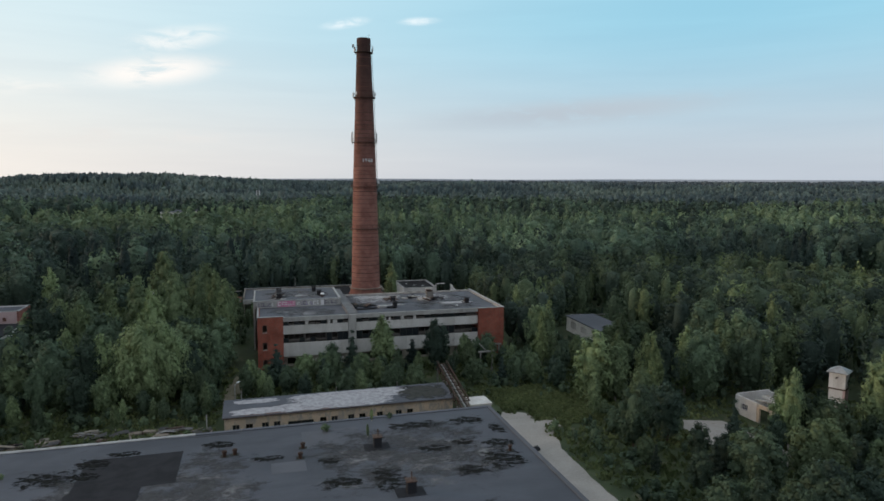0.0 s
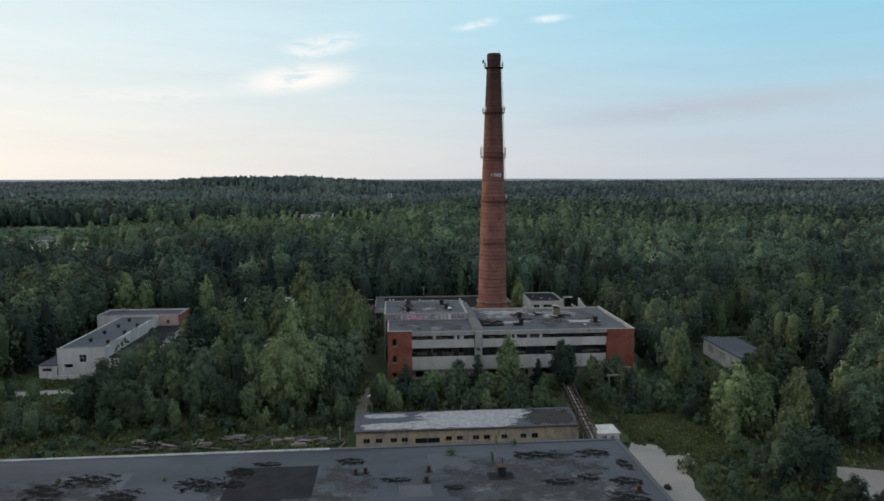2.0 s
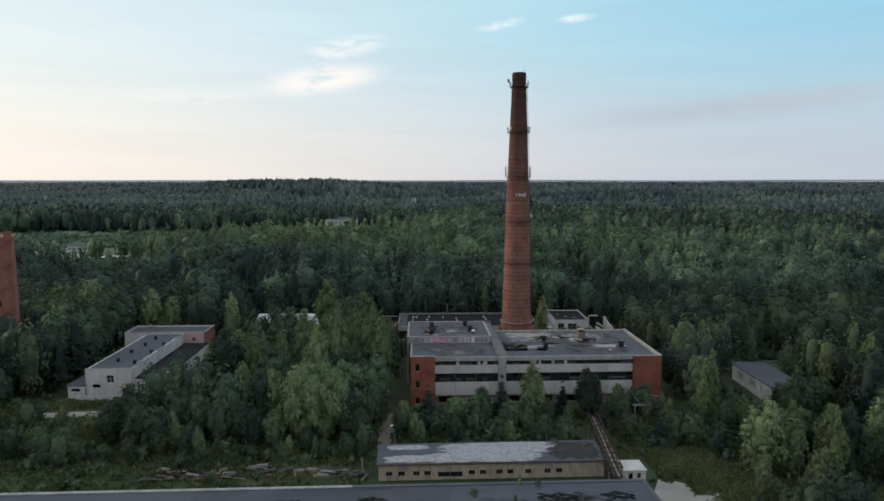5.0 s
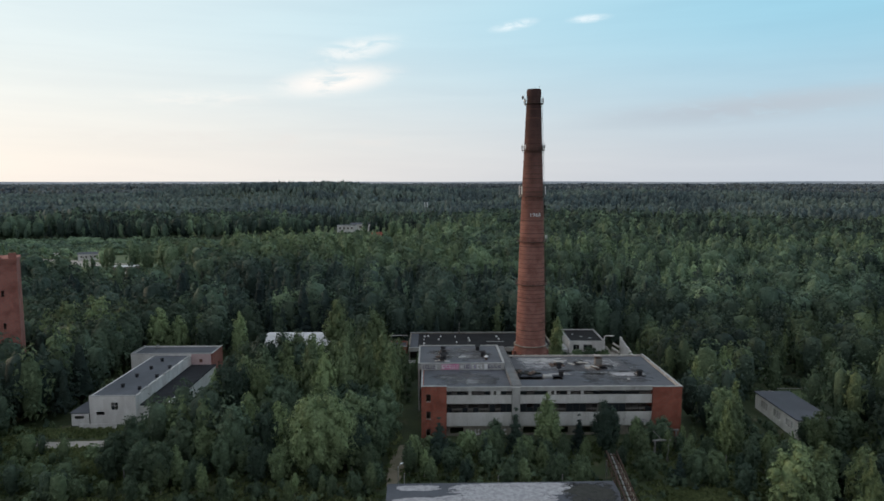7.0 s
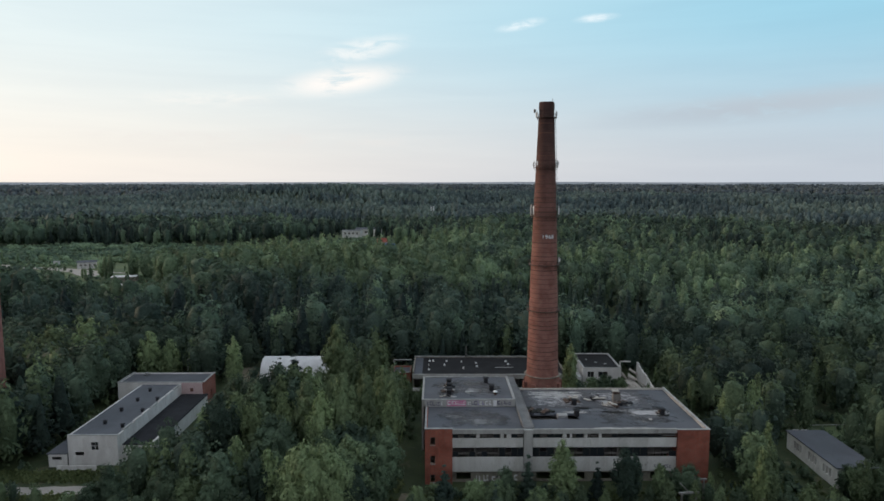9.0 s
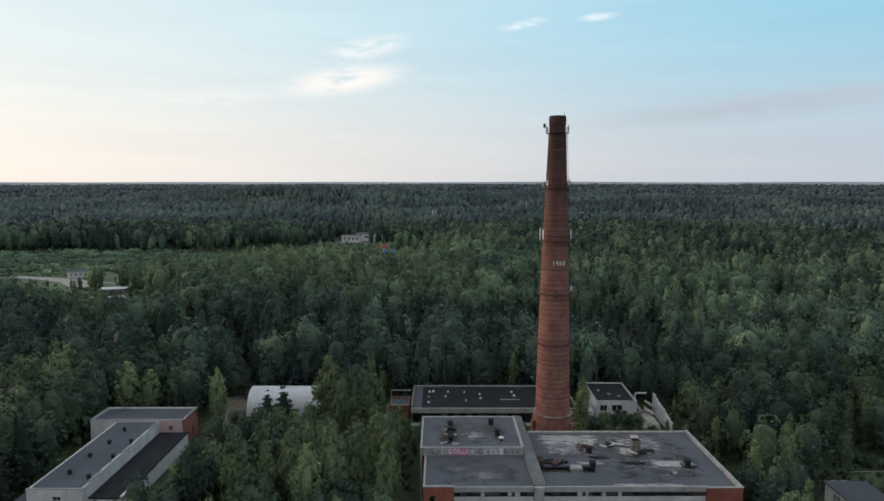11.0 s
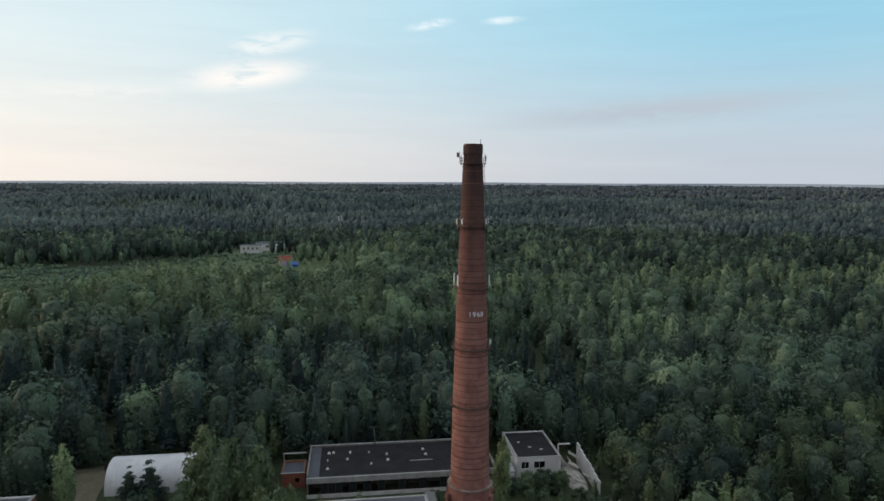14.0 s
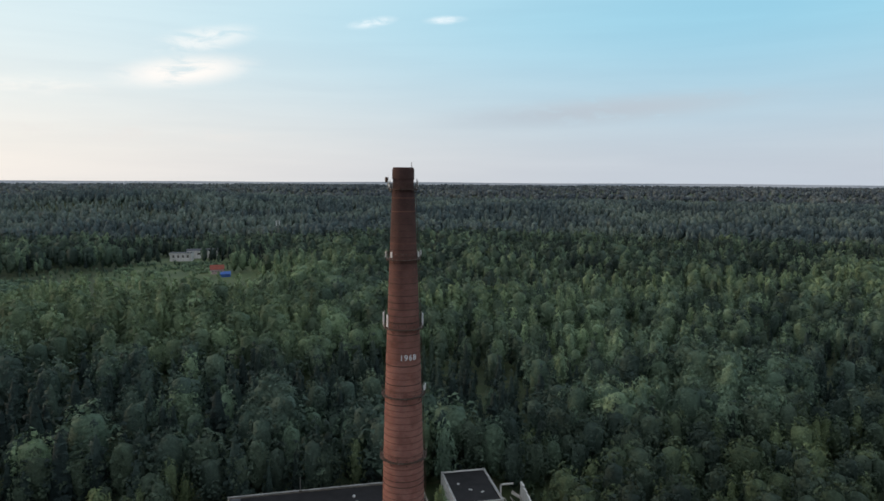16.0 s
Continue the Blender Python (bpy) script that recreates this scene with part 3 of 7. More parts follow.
# red brick ends
part("brick_end", wall(bmesh.new(), 0, 5.1, 0, 11.2, 0, 0.5, [(1.0, 1.9, 8.1, 9.6), (1.0, 1.9, 4.5, 6.0), (1.0, 1.9, 0.9, 2.4)]), "red_brick", factory, "red brick stair block with small openings")
part("brick_side", boxes((0, 0.45, 0.5, FD, 0, 10.6)), "red_brick", factory)
part("brick_end", wall(bmesh.new(), 47.1, FW, 0, 10.9, 0, 0.5), "red_brick", factory, "plain red brick end block")
part("brick_side", boxes((FW - 0.45, FW, 0.5, FD, 0, 10.9)), "red_brick", factory)
part("brick_return", boxes((47.1, 47.5, 0.5, 5.5, 0, 10.15)), "red_brick", factory)
part("brick_return", boxes((4.7, 5.1, 0.5, 5.5, 0, 10.15)), "red_brick", factory)
part("parapet_lining", boxes((FW - 0.53, FW - 0.455, 0.55, FD - 0.45, 10.52, 10.9)), "fascia", factory)
part("parapet_lining", boxes((47.1, FW - 0.5, 0.505, 0.6, 10.52, 10.9)), "fascia", factory)
part("parapet_cap", boxes((-0.08, 5.2, -0.08, 0.55, 11.2, 11.3)), "rim", factory)
part("parapet_cap", boxes((47.0, FW + 0.1, -0.1, 0.4, 10.9, 11.02)), "rim", factory)
part("parapet_cap", boxes((FW - 0.4, FW + 0.1, 0.4, FD, 10.9, 11.02)), "rim", factory)
part("parapet_cap", boxes((-0.08, 0.3, 0.55, 14.0, 10.6, 10.72)), "rim", factory)
for w in (8.1, 4.5, 0.9):
    f = part("stair_window", boxes((1.0, 1.9, 0.3, 0.36, w, w + 0.08), (1.0, 1.9, 0.3, 0.36, w + 1.42, w + 1.5), (1.0, 1.07, 0.3, 0.36, w + 0.08, w + 1.42), (1.83, 1.9, 0.3, 0.36, w + 0.08, w + 1.42)), "timber", factory)
    part("sill", boxes((0.95, 1.95, -0.06, 0.1, w - 0.1, w)), "fascia", f)
part("stair_core", boxes((0.5, 4.6, 2.6, 2.8, 0, 10.4)), "inside", factory)

# pale spandrel panels and ribbon glazing, bay by bay
FV = 0.55               # the pale front lies a little behind the brick ends
BAYS = [(5.1, 9.4), (9.4, 13.9), (13.9, 18.4), (20.1, 25.5), (25.5, 30.9), (30.9, 36.3), (36.3, 41.7), (41.7, 47.1)]
rng_b = random.Random(4)
for n, (u0, u1) in enumerate(BAYS):
    for w0, w1 in ((2.7, 5.55), (7.4, 9.2)):
        part("facade_panel", boxes((u0 + 0.012, u1 - 0.012, FV, FV + 0.28, w0, w1)), "panel", factory, bevel=0.02)
    part("roof_fascia", boxes((u0 + 0.012, u1 - 0.012, FV - 0.12, FV + 0.28, 10.05, 10.95)), "fascia", factory, bevel=0.02)
    for w0, w1 in ((5.55, 7.4), (9.2, 10.05)):
        fr = bmesh.new()
        box(fr, u0, u1, FV + 0.1, FV + 0.18, w0, w0 + 0.07)
        box(fr, u0, u1, FV + 0.1, FV + 0.18, w1 - 0.07, w1)
        k = 4
        for j in range(k + 1):
            u = u0 + (u1 - u0) * j / k
            box(fr, u - 0.035, u + 0.035, FV + 0.1, FV + 0.18, w0 + 0.07, w1 - 0.07)
        win = part("ribbon_window", fr, "dark_frame", factory, "dark ribbon window, most panes gone")
        for j in range(k):
            if rng_b.random() < 0.42:
                a, b = u0 + (u1 - u0) * j / k + 0.04, u0 + (u1 - u0) * (j + 1) / k - 0.04
                part("pane", boxes((a, b, FV + 0.13, FV + 0.14, w0 + 0.08, w0 + (w1 - w0) * rng_b.choice((0.55, 0.93, 0.93)))), "glass", win)
            elif w1 > 9.5 and rng_b.random() < 0.35:
                a = u0 + (u1 - u0) * j / k + 0.2
                part("board", boxes((a, a + rng_b.uniform(0.4, 1.0), FV + 0.06, FV + 0.09, w0 + 0.05, w1 - 0.05)), "panel", win)
    part("column", boxes((u0 - 0.2, u0 + 0.2, 1.2, 1.6, 0, 9.9)), "inside", factory)
    # ground floor: grimy recessed wall with a wide opening
    part("ground_floor_wall", wall(bmesh.new(), u0, u1, 0, 2.7, 1.0, 1.25, [(u0 + 0.8, u1 - 0.8, 1.0, 2.3)] if n not in (1, 2) else []), "plinth_wall", factory)
stencil_row(factory, 9.6, 18.0, 1.0, 0.4, 1.9, ["paint_white", "paint_black", "paint_white"], 3, 14)
stencil_row(factory, 43.0, 46.8, FV, 3.3, 4.0, ["paint_black"], 8, 6)
for w in (2.5, 6.1, 9.5):
    part("floor_slab", boxes((5.1, 47.1, 1.26, 24, w - 0.3, w)), "inside", factory)
part("inner_wall", boxes((5.1, 47.1, 7.0, 7.2, 0, 9.2)), "inside", factory)
part("ground_slab", boxes((0.45, FW - 0.45, 1.26, 24.4, -0.4, 0.05)), "inside", factory)
part("rear_wall", wall(bmesh.new(), 0.45, FW - 0.45, 0, 10.4, FD - 0.4, FD), "plinth_wall", factory)
# pilaster and roof channel between the two ranges
part("pilaster", boxes((18.45, 20.05, 0.1, 0.9, 0, 10.9)), "fascia", factory, "grey concrete pilaster")
part("roof_channel", boxes((18.7, 20.3, 0.95, 33.0, 10.35, 11.05), (18.45, 18.7, 0.95, 33.0, 10.35, 11.2), (20.3, 20.5, 0.95, 24.4, 10.35, 11.15)), "channel", factory, "raised concrete channel across the roof", bevel=0.03)

# roofs: worn felt, an opening where the deck has fallen in
part("roof_left", boxes((0.46, 18.44, 0.84, 13.95, 10.2, 10.5)), "felt", factory, "worn grey roofing felt")
HX = (20.7, 26.0, 6.6, 9.4)
part("roof_right", boxes((20.51, FW - 0.46, 0.84, HX[2], 10.2, 10.5), (20.51, FW - 0.46, HX[3], FD - 0.41, 10.2, 10.5), (HX[1], 28.0, HX[2], HX[3], 10.2, 10.5), (30.2, FW - 0.46, HX[2], HX[3], 10.2, 10.5), (20.51, HX[0], HX[2], HX[3], 10.2, 10.5)), "felt", factory, "worn grey roofing felt with holes")
part("parapet", boxes((20.5, FW - 0.5, FD - 0.41, FD, 10.4, 10.85)), "rubble", factory)
# whitish peeled felt towards the rear, as separate torn sheets
rng_b = random.Random(11)


def coat(name, parent, x0, x1, y0, y1, z, material, label=""):
    """A thin worn coat lying on a roof."""
    bm = bmesh.new()
    hx, hy = (x1 - x0) / 2, (y1 - y0) / 2
    bm.faces.new([bm.verts.new(c) for c in ((-hx, -hy, 0), (hx, -hy, 0), (hx, hy, 0), (-hx, hy, 0))])
    o = part(name, bm, material, parent, label)
    o.location = ((x0 + x1) / 2, (y0 + y1) / 2, z)
    return o


part("felt_sheet", boxes((20.7, 46.6, 12.9, 24.2, 10.5035, 10.512)), "bared_felt", factory, "grey bared underlay")
for n, (x0, x1, y0, y1, mt) in enumerate(((20.4, 34.9, 12.4, 24.6, "streak_coat"), (34.0, 47.4, 12.4, 24.6, "streak_coat"), (20.4, 36.0, 18.2, 24.4, "peel_thin"), (41.2, 49.0, 8.8, 11.4, "peel_coat"), (27.0, 33.5, 9.6, 11.6, "peel_thin"), (30, 46, 0.9, 2.6, "peel_thin"))):
    coat("peeled_felt", factory, x0, x1, y0, y1, 10.516 + 0.005 * n, mt, "peeling whitish roof skin")
for n, (x0, x1, y0, y1) in enumerate(((45.8, 49.2, 7.8, 10.4), (29.8, 34.2, 11.8, 13.8), (34.5, 41, 9.4, 11.4), (21, 27, 9.8, 12.5))):
    coat("moss_patch", factory, x0, x1, y0, y1, 10.556, "moss_coat")
for x0, x1, y0, y1, w in ((0.6, 18.2, 1.0, 13.8, 10.503), (30.3, 52.0, 1.0, 24.0, 10.503), (-0.3, 17.9, 14.6, 29.4, 11.953)):
    coat("damp_stain", factory, x0, x1, y0, y1, w, "stain_coat")
    coat("dust_bloom", factory, x0 + 1, x1 - 1, y0, y1, w + 0.0055, "pale_coat")
part("fallen_slab", boxes((26.1, 28.0, 7.4, 8.9, 10.5, 11.0)), "rim", factory, "pale broken slab", bevel=0.05)
part("fallen_slab", boxes((24.0, 26.0, 6.9, 7.1, 9.4, 10.2)), "rubble", factory)

# rear left range, a step higher, with a painted step wall
part("rear_range", boxes((-0.4, 18.4, 14.0, 14.4, 10.5, 12.0), (-0.9, -0.5, 14.4, 30.0, 0, 12.05), (18.0, 18.4, 14.4, 30.0, 10.0, 12.05), (-0.9, 18.4, 29.6, 30.0, 0, 12.05)), "fascia", factory, "grey step wall of the rear range")
part("rear_roof", boxes((-0.5, 18.0, 14.4, 29.6, 11.6, 11.95)), "felt", factory, "worn grey roofing felt")
part("parapet_cap", boxes((-0.95, 18.45, 13.95, 14.35, 12.0, 12.08)), "rim", factory)
part("parapet_cap", boxes((18.0, 18.5, 14.36, 30.05, 12.05, 12.13)), "rim", factory)
part("parapet_cap", boxes((-0.95, 18.0, 29.6, 30.05, 12.05, 12.13)), "fascia", factory)
for u0, u1, mt in ((4.3, 8.2, "paint_pink"), (13.9, 14.6, "paint_white")):
    part("painted_panel", boxes((u0, u1, 13.9982, 13.9995, 10.62, 11.85)), mt, factory)
stencil_row(factory, 0.2, 3.9, 13.996, 10.7, 11.7, ["paint_white", "paint_black"], 21, 8)
stencil_row(factory, 4.4, 8.1, 13.994, 10.8, 11.75, ["paint_white", "paint_pink", "paint_white"], 22, 9)
stencil_row(factory, 8.6, 13.7, 13.996, 10.7, 11.75, ["paint_black", "paint_white", "paint_violet"], 23, 12)
stencil_row(factory, 14.7, 17.9, 13.996, 10.7, 11.75, ["paint_black", "paint_white", "paint_black"], 24, 9)


def roof_vent(place, label, size=1.0, kind_mat="felt_dark"):
    v = thing("roof_vent", place, label, "roof vent", "vents on the roofs")
    part("shaft", boxes((-0.45 * size, 0.45 * size, -0.45 * size, 0.45 * size, 0, 0.9 * size)), kind_mat, v, bevel=0.03)
    part("cap", boxes((-0.62 * size, 0.62 * size, -0.62 * size, 0.62 * size, 1.1 * size, 1.22 * size)), "felt_dark", v, "dark sheet cap", bevel=0.02)
    for sx in (-0.4, 0.4):
        for sy in (-0.4, 0.4):
            part("leg", boxes((sx * size - 0.04, sx * size + 0.04, sy * size - 0.04, sy * size + 0.04, 0.9 * size, 1.1 * size)), "iron", v)
    return v


BM = pose(-4.9, 134.3, -1.0, 0, 0, B_ROT)
va = roof_vent(BM @ pose(4.9, 24.3, 11.95), "dark square roof vent with a sheet cap")
for u, v, w, s in ((4.9, 21.4, 11.95, 1.0), (4.8, 18.6, 11.95, 1.0), (4.9, 17.0, 11.95, 0.9), (14.0, 20.0, 11.95, 0.9), (13.2, 25.6, 11.95, 1.1), (30.8, 15.0, 10.5, 1.2), (30.0, 8.6, 10.5, 1.1), (47.2, 9.2, 10.5, 0.9)):
    copy_thing(va, BM @ pose(u, v, w) @ Matrix.Scale(1.0, 4))
lying = thing("roof_hatch", BM @ pose(9.2, 19.2, 11.95, 0, 0, 4), "pale sheet hatch lying on the roof", "hatch")
part("lid", boxes((-0.9, 0.9, -0.35, 0.35, 0.0, 0.14)), "rim", lying, bevel=0.02)
stack = thing("brick_stack", BM @ pose(40.2, 17.0, 10.5), "broken brick ventilation stack with pale plaster", "brick stack")
part("shaft", boxes((-0.8, 0.8, -0.6, 0.6, 0, 1.7)), "inside", stack, bevel=0.08)
part("broken_top", boxes((-0.8, 0.2, -0.6, 0.5, 1.7, 2.3), (0.2, 0.7, -0.5, 0.3, 1.7, 2.0)), "rust", stack, bevel=0.06)
part("cap", boxes((-1.0, 0.4, -0.75, 0.7, 2.3, 2.42)), "rubble", stack)
rng_d = random.Random(31)


def rubble_heap(place, label, size, count, mats):
    """A loose heap of broken pieces."""
    hp = thing("rubble_heap", place, label, "rubble", "rubble on the roofs")
    for k in range(count):
        w, d, t = rng_d.uniform(0.2, 0.75) * size, rng_d.uniform(0.15, 0.5) * size, rng_d.uniform(0.06, 0.2) * size
        o = part("piece", boxes((-w, w, -d, d, 0, t)), mats[k % len(mats)], hp, bevel=0.02)
        o.matrix_local = pose(rng_d.gauss(0, 0.7) * size, rng_d.gauss(0, 0.45) * size, rng_d.uniform(0, 0.22) * size * (k % 3), rng_d.uniform(-14, 14), rng_d.uniform(-14, 14), rng_d.uniform(0, 180))
    return hp


for u, v, w, size, count, mats in ((4.9, 22.6, 11.95, 1.0, 9, ("rim", "felt_dark", "rust")), (4.8, 19.8, 11.95, 1.0, 8, ("felt_dark", "rust", "rim")), (4.6, 16.0, 11.95, 0.9, 8, ("rim", "rubble", "felt_dark")), (39.0, 14.6, 10.53, 1.6, 14, ("rubble", "rust", "felt_dark", "rim")),
                                   (36.6, 18.6, 10.53, 1.3, 10, ("rubble", "felt_dark")), (42.4, 15.6, 10.53, 1.2, 10, ("rim", "rust", "felt_dark")), (30.8, 17.6, 10.53, 1.4, 10, ("felt_dark", "rust", "rubble")), (47.0, 10.2, 10.53, 0.9, 7, ("felt_dark", "rim", "rust")), (44.0, 6.4, 10.5, 0.5, 5, ("rim", "rim")), (22.6, 10.6, 10.5, 1.4, 10, ("felt_dark", "moss", "rust"))):
    rubble_heap(BM @ pose(u, v, w), "heap of broken felt, planks and masonry on the factory roof", size, count, mats)
cowl = thing("vent_cowl", BM @ pose(14.6, 17.4, 11.95), "small round white vent cowl on the rear roof", "vent cowl")
part("pipe", lathe(bmesh.new(), [(0.3, 0), (0.3, 0.5)], 16), "iron", cowl)
part("hood", lathe(bmesh.new(), [(0.34, 0.5), (0.5, 0.55), (0.5, 0.72), (0.2, 0.9), (0.01, 0.93)], 16), "white_plastic", cowl, "white cowl")

# steel portal with pipes at the right end of the factory
def pipe_portal(place):
    p = thing("pipe_portal", place, "pale steel pipe portal by the brick end", "pipe rack", "pipe portals")
    for sx in (-1.3, 1.3):
        part("post", boxes((sx - 0.14, sx + 0.14, -0.14, 0.14, 0, 4.2)), "pale_iron", p)
    part("crossbeam", boxes((-1.8, 1.8, -0.16, 0.16, 4.2, 4.5)), "pale_iron", p)
    part("brace", beam(bmesh.new(), (-1.7, -0.1, 6.2), (-0.1, -0.1, 4.5), 0.09), "pale_iron", p)
    return p


pp = pipe_portal(pose(43.6, 129.4, -1.1))
copy_thing(pp, pose(40.5, 124.5, -1.2, 0, 0, 8))


# ---------------------------------------------------------------- chimney
CX, CY, CZ = 21.9, 171.7, -0.6
chimney = thing("chimney", pose(CX, CY, CZ), "tall round red brick factory chimney with a sooty top", "chimney")
PROFILE = [(4.22, 0.0), (4.15, 6.6), (4.05, 10.1), (3.75, 10.5), (3.62, 16), (3.38, 26), (3.08, 37), (2.72, 48), (2.3, 59), (1.86, 70.4), (1.72, 71.4), (1.72, 72.6), (1.8, 72.8), (1.8, 74.2), (1.68, 74.6), (1.3, 74.6), (1.3, 66.0)]


def chimney_r(z):
    return float(np.interp(z, [p[1] for p in PROFILE[:15]], [p[0] for p in PROFILE[:15]]))


part("shaft", lathe(bmesh.new(), PROFILE, 64), "chimney_brick", chimney, "tapering red brick shaft", smooth=False)
part("flue_floor", lathe(bmesh.new(), [(1.3, 66.0), (0.01, 66.0)], 32), "inside", chimney)
part("plinth_ring", ring(3.9, 4.34, 10.2, 10.34, 56), "plinth_wall", chimney, "pale ledge above the plinth")
for k in range(8):
    a = k * math.tau / 8 + 0.2
    bm = boxes((4.1, 4.75, -0.55, 0.55, 0, 8.6))
    bmesh.ops.rotate(bm, verts=bm.verts, matrix=Matrix.Rotation(a, 3, "Z"))
    part("plinth_pier", bm, "chimney_brick", chimney)
z = 12.2
rng_c = random.Random(2)
while z < 70:
    r = chimney_r(z)
    part("hoop", ring(r - 0.02, r + 0.05, z, z + rng_c.uniform(0.1, 0.17), 44), "hoop" if rng_c.random() < 0.4 else "hoop_faint", chimney)
    z += 1.06 + rng_c.uniform(-0.1, 0.1)
for zz in (25.9, 36.8, 48.2, 59.6, 71.0):
    r = chimney_r(zz)
    deck = part("platform", ring(r - 0.05, r + 0.62, zz, zz + 0.09, 44), "rust", chimney, "rusty iron service platform")
    part("guard_rail", ring(r + 0.55, r + 0.6, zz + 1.05, zz + 1.1, 44), "rust", deck)
    part("mid_rail", ring(r + 0.56, r + 0.59, zz + 0.55, zz + 0.585, 44), "rust", deck)
    bm = bmesh.new()
    beam(bm, (r + 0.575, 0, zz + 0.09), (r + 0.575, 0, zz + 1.08), 0.03, 5)
    post = part("rail_post", bm, "rust", deck)
    bm = bmesh.new()
    beam(bm, (r - 0.05, 0, zz - 0.75), (r + 0.55, 0, zz), 0.045, 5)
    brk = part("bracket", bm, "rust", deck)
    for k in range(1, 16):
        same(post, "rail_post", pose(0, 0, 0, 0, 0, k * 22.5), deck)
        if k % 2 == 0:
            same(brk, "bracket", pose(0, 0, 0, 0, 0, k * 22.5), deck)
# ladder up the right flank
bm = bmesh.new()
for s in (-0.25, 0.25):
    for z0, z1 in zip(range(11, 71, 6), range(17, 77, 6)):
        z1 = min(z1, 74)
        beam(bm, (chimney_r(z0) + 0.25, s, z0), (chimney_r(z1) + 0.25, s, z1), 0.035, 5)
for z0 in np.arange(11.2, 74, 0.6):
    beam(bm, (chimney_r(z0) + 0.25, -0.25, z0), (chimney_r(z0) + 0.25, 0.25, z0), 0.02, 4)
bmesh.ops.rotate(bm, verts=bm.verts, matrix=Matrix.Rotation(radians(-12), 3, "Z"))
part("ladder", bm, "iron", chimney, "iron climbing ladder")
# the year, in pale brick figures on the side of the shaft
for k, ch in enumerate("1968"):
    cu = bpy.data.curves.new("year_figure", "FONT")
    cu.body, cu.size, cu.extrude, cu.align_x, cu.offset = ch, 1.3, 0.02, "CENTER", 0.02
    cu.materials.append(M["paint_white"])
    o = new("year_figure", cu)
    o.parent = chimney
    a = radians(-90 + 8 + (k - 1.5) * 15.0)
    r = chimney_r(43.6) + 0.05
    o.matrix_local = pose(r * math.cos(a), r * math.sin(a), 43.2, 90, 0, math.degrees(a) + 90)


def panel_antenna(place, height=2.0):
    a = thing("panel_antenna", place, "white sector panel antenna on a steel pole", "antenna", "antennas on the chimney")
    part("panel", boxes((-0.16, 0.16, -0.1, 0.06, 0.3, 0.3 + height)), "white_plastic", a, bevel=0.03)
    part("pole", beam(bmesh.new(), (0, 0.16, -0.3), (0, 0.16, 0.6 + height), 0.05), "pale_iron", a)
    for w in (0.5, height):
        part("clamp", boxes((-0.08, 0.08, 0.04, 0.2, w, w + 0.1)), "iron", a)
    return a


def on_chimney(angle, z, out=0.62):
    a = radians(angle)
    r = chimney_r(z) + out
    return pose(CX + r * math.cos(a), CY + r * math.sin(a), CZ + z, 0, 0, angle + 90)


ant = panel_antenna(on_chimney(-25, 48.4))
for ang, zz in ((-150, 48.4), (-178, 48.6), (60, 48.4), (178, 48.2)):
    copy_thing(ant, on_chimney(ang, zz))
small = panel_antenna(on_chimney(-40, 59.8), 0.9)
for ang, zz in ((-140, 59.8), (-5, 59.9), (-178, 59.7), (-30, 37.4), (-8, 37.2), (0, 71.2), (-12, 71.3), (-172, 71.1)):
    copy_thing(small, on_chimney(ang, zz))
dish = thing("radio_dish", on_chimney(-176, 71.6, 0.9), "small dark drum radio dish at the chimney head", "radio dish")
bm = lathe(bmesh.new(), [(0.02, 0.0), (0.42, 0.05), (0.45, 0.32), (0.4, 0.34), (0.02, 0.3)], 20)
bmesh.ops.rotate(bm, verts=bm.verts, matrix=Matrix.Rotation(radians(90), 3, "X"))
bmesh.ops.translate(bm, verts=bm.verts, vec=(0, 0, 1.0))
part("drum", bm, "iron", dish)
part("pole", beam(bmesh.new(), (0, 0.1, -0.5), (0, 0.1, 1.6), 0.05), "pale_iron", dish)
rod = thing("lightning_rod", pose(CX + 1.2, CY - 0.9, CZ + 74.6), "thin lightning rod on the chimney rim", "lightning rod")
part("rod", beam(bmesh.new(), (0, 0, 0), (0, 0, 0.7), 0.05), "iron", rod)
part("tip", beam(bmesh.new(), (0, 0, 0.7), (0.15, 0, 0.85), 0.03), "iron", rod)


# ---------------------------------------------------------------- long foreground hall
hall = thing("production_hall", pose(29.9, 90.3, -1.4, 0, 0, 2.0), "huge low flat-roofed hall with worn felt and dark moss", "industrial hall")
HL, HD, HH = 140.0, 68.0, 5.7       # length to the left, depth towards the start, roof height over its base
part("roof", boxes((-HL, -0.4, -HD, -0.45, HH - 0.5, HH)), "felt_b", hall, "worn grey roofing felt")
part("rear_wall", boxes((-HL, 0, -0.45, -0.05, 0, HH)), "plinth_wall", hall)
part("side_wall", boxes((-0.4, 0, -HD, -0.45, 0, HH)), "plinth_wall", hall)
part("front_wall", boxes((-HL, -0.4, -HD - 0.4, -HD, 0, HH)), "plinth_wall", hall)
part("far_wall", boxes((-HL - 0.4, -HL, -HD, -0.45, 0, HH)), "plinth_wall", hall)
k = 0
u = -HL
rng_h = random.Random(9)
while u < 0:
    nxt = min(0.05, u + 5.8)
    h = 0.12 if u > -46 else 0.14
    part("parapet_cap", boxes((u + 0.02, nxt - 0.02, -0.5 - rng_h.uniform(0, 0.05), 0.12, HH + 0.003, HH + h)), "felt" if u > -44 else "rim", hall, bevel=0.02)
    u = nxt
v = -HD
while v < -1:
    part("edge_cap", boxes((-0.5, 0.1, v + 0.02, min(-0.52, v + 5.98), HH + 0.003, HH + 0.14)), "felt", hall, bevel=0.02)
    v += 6.0
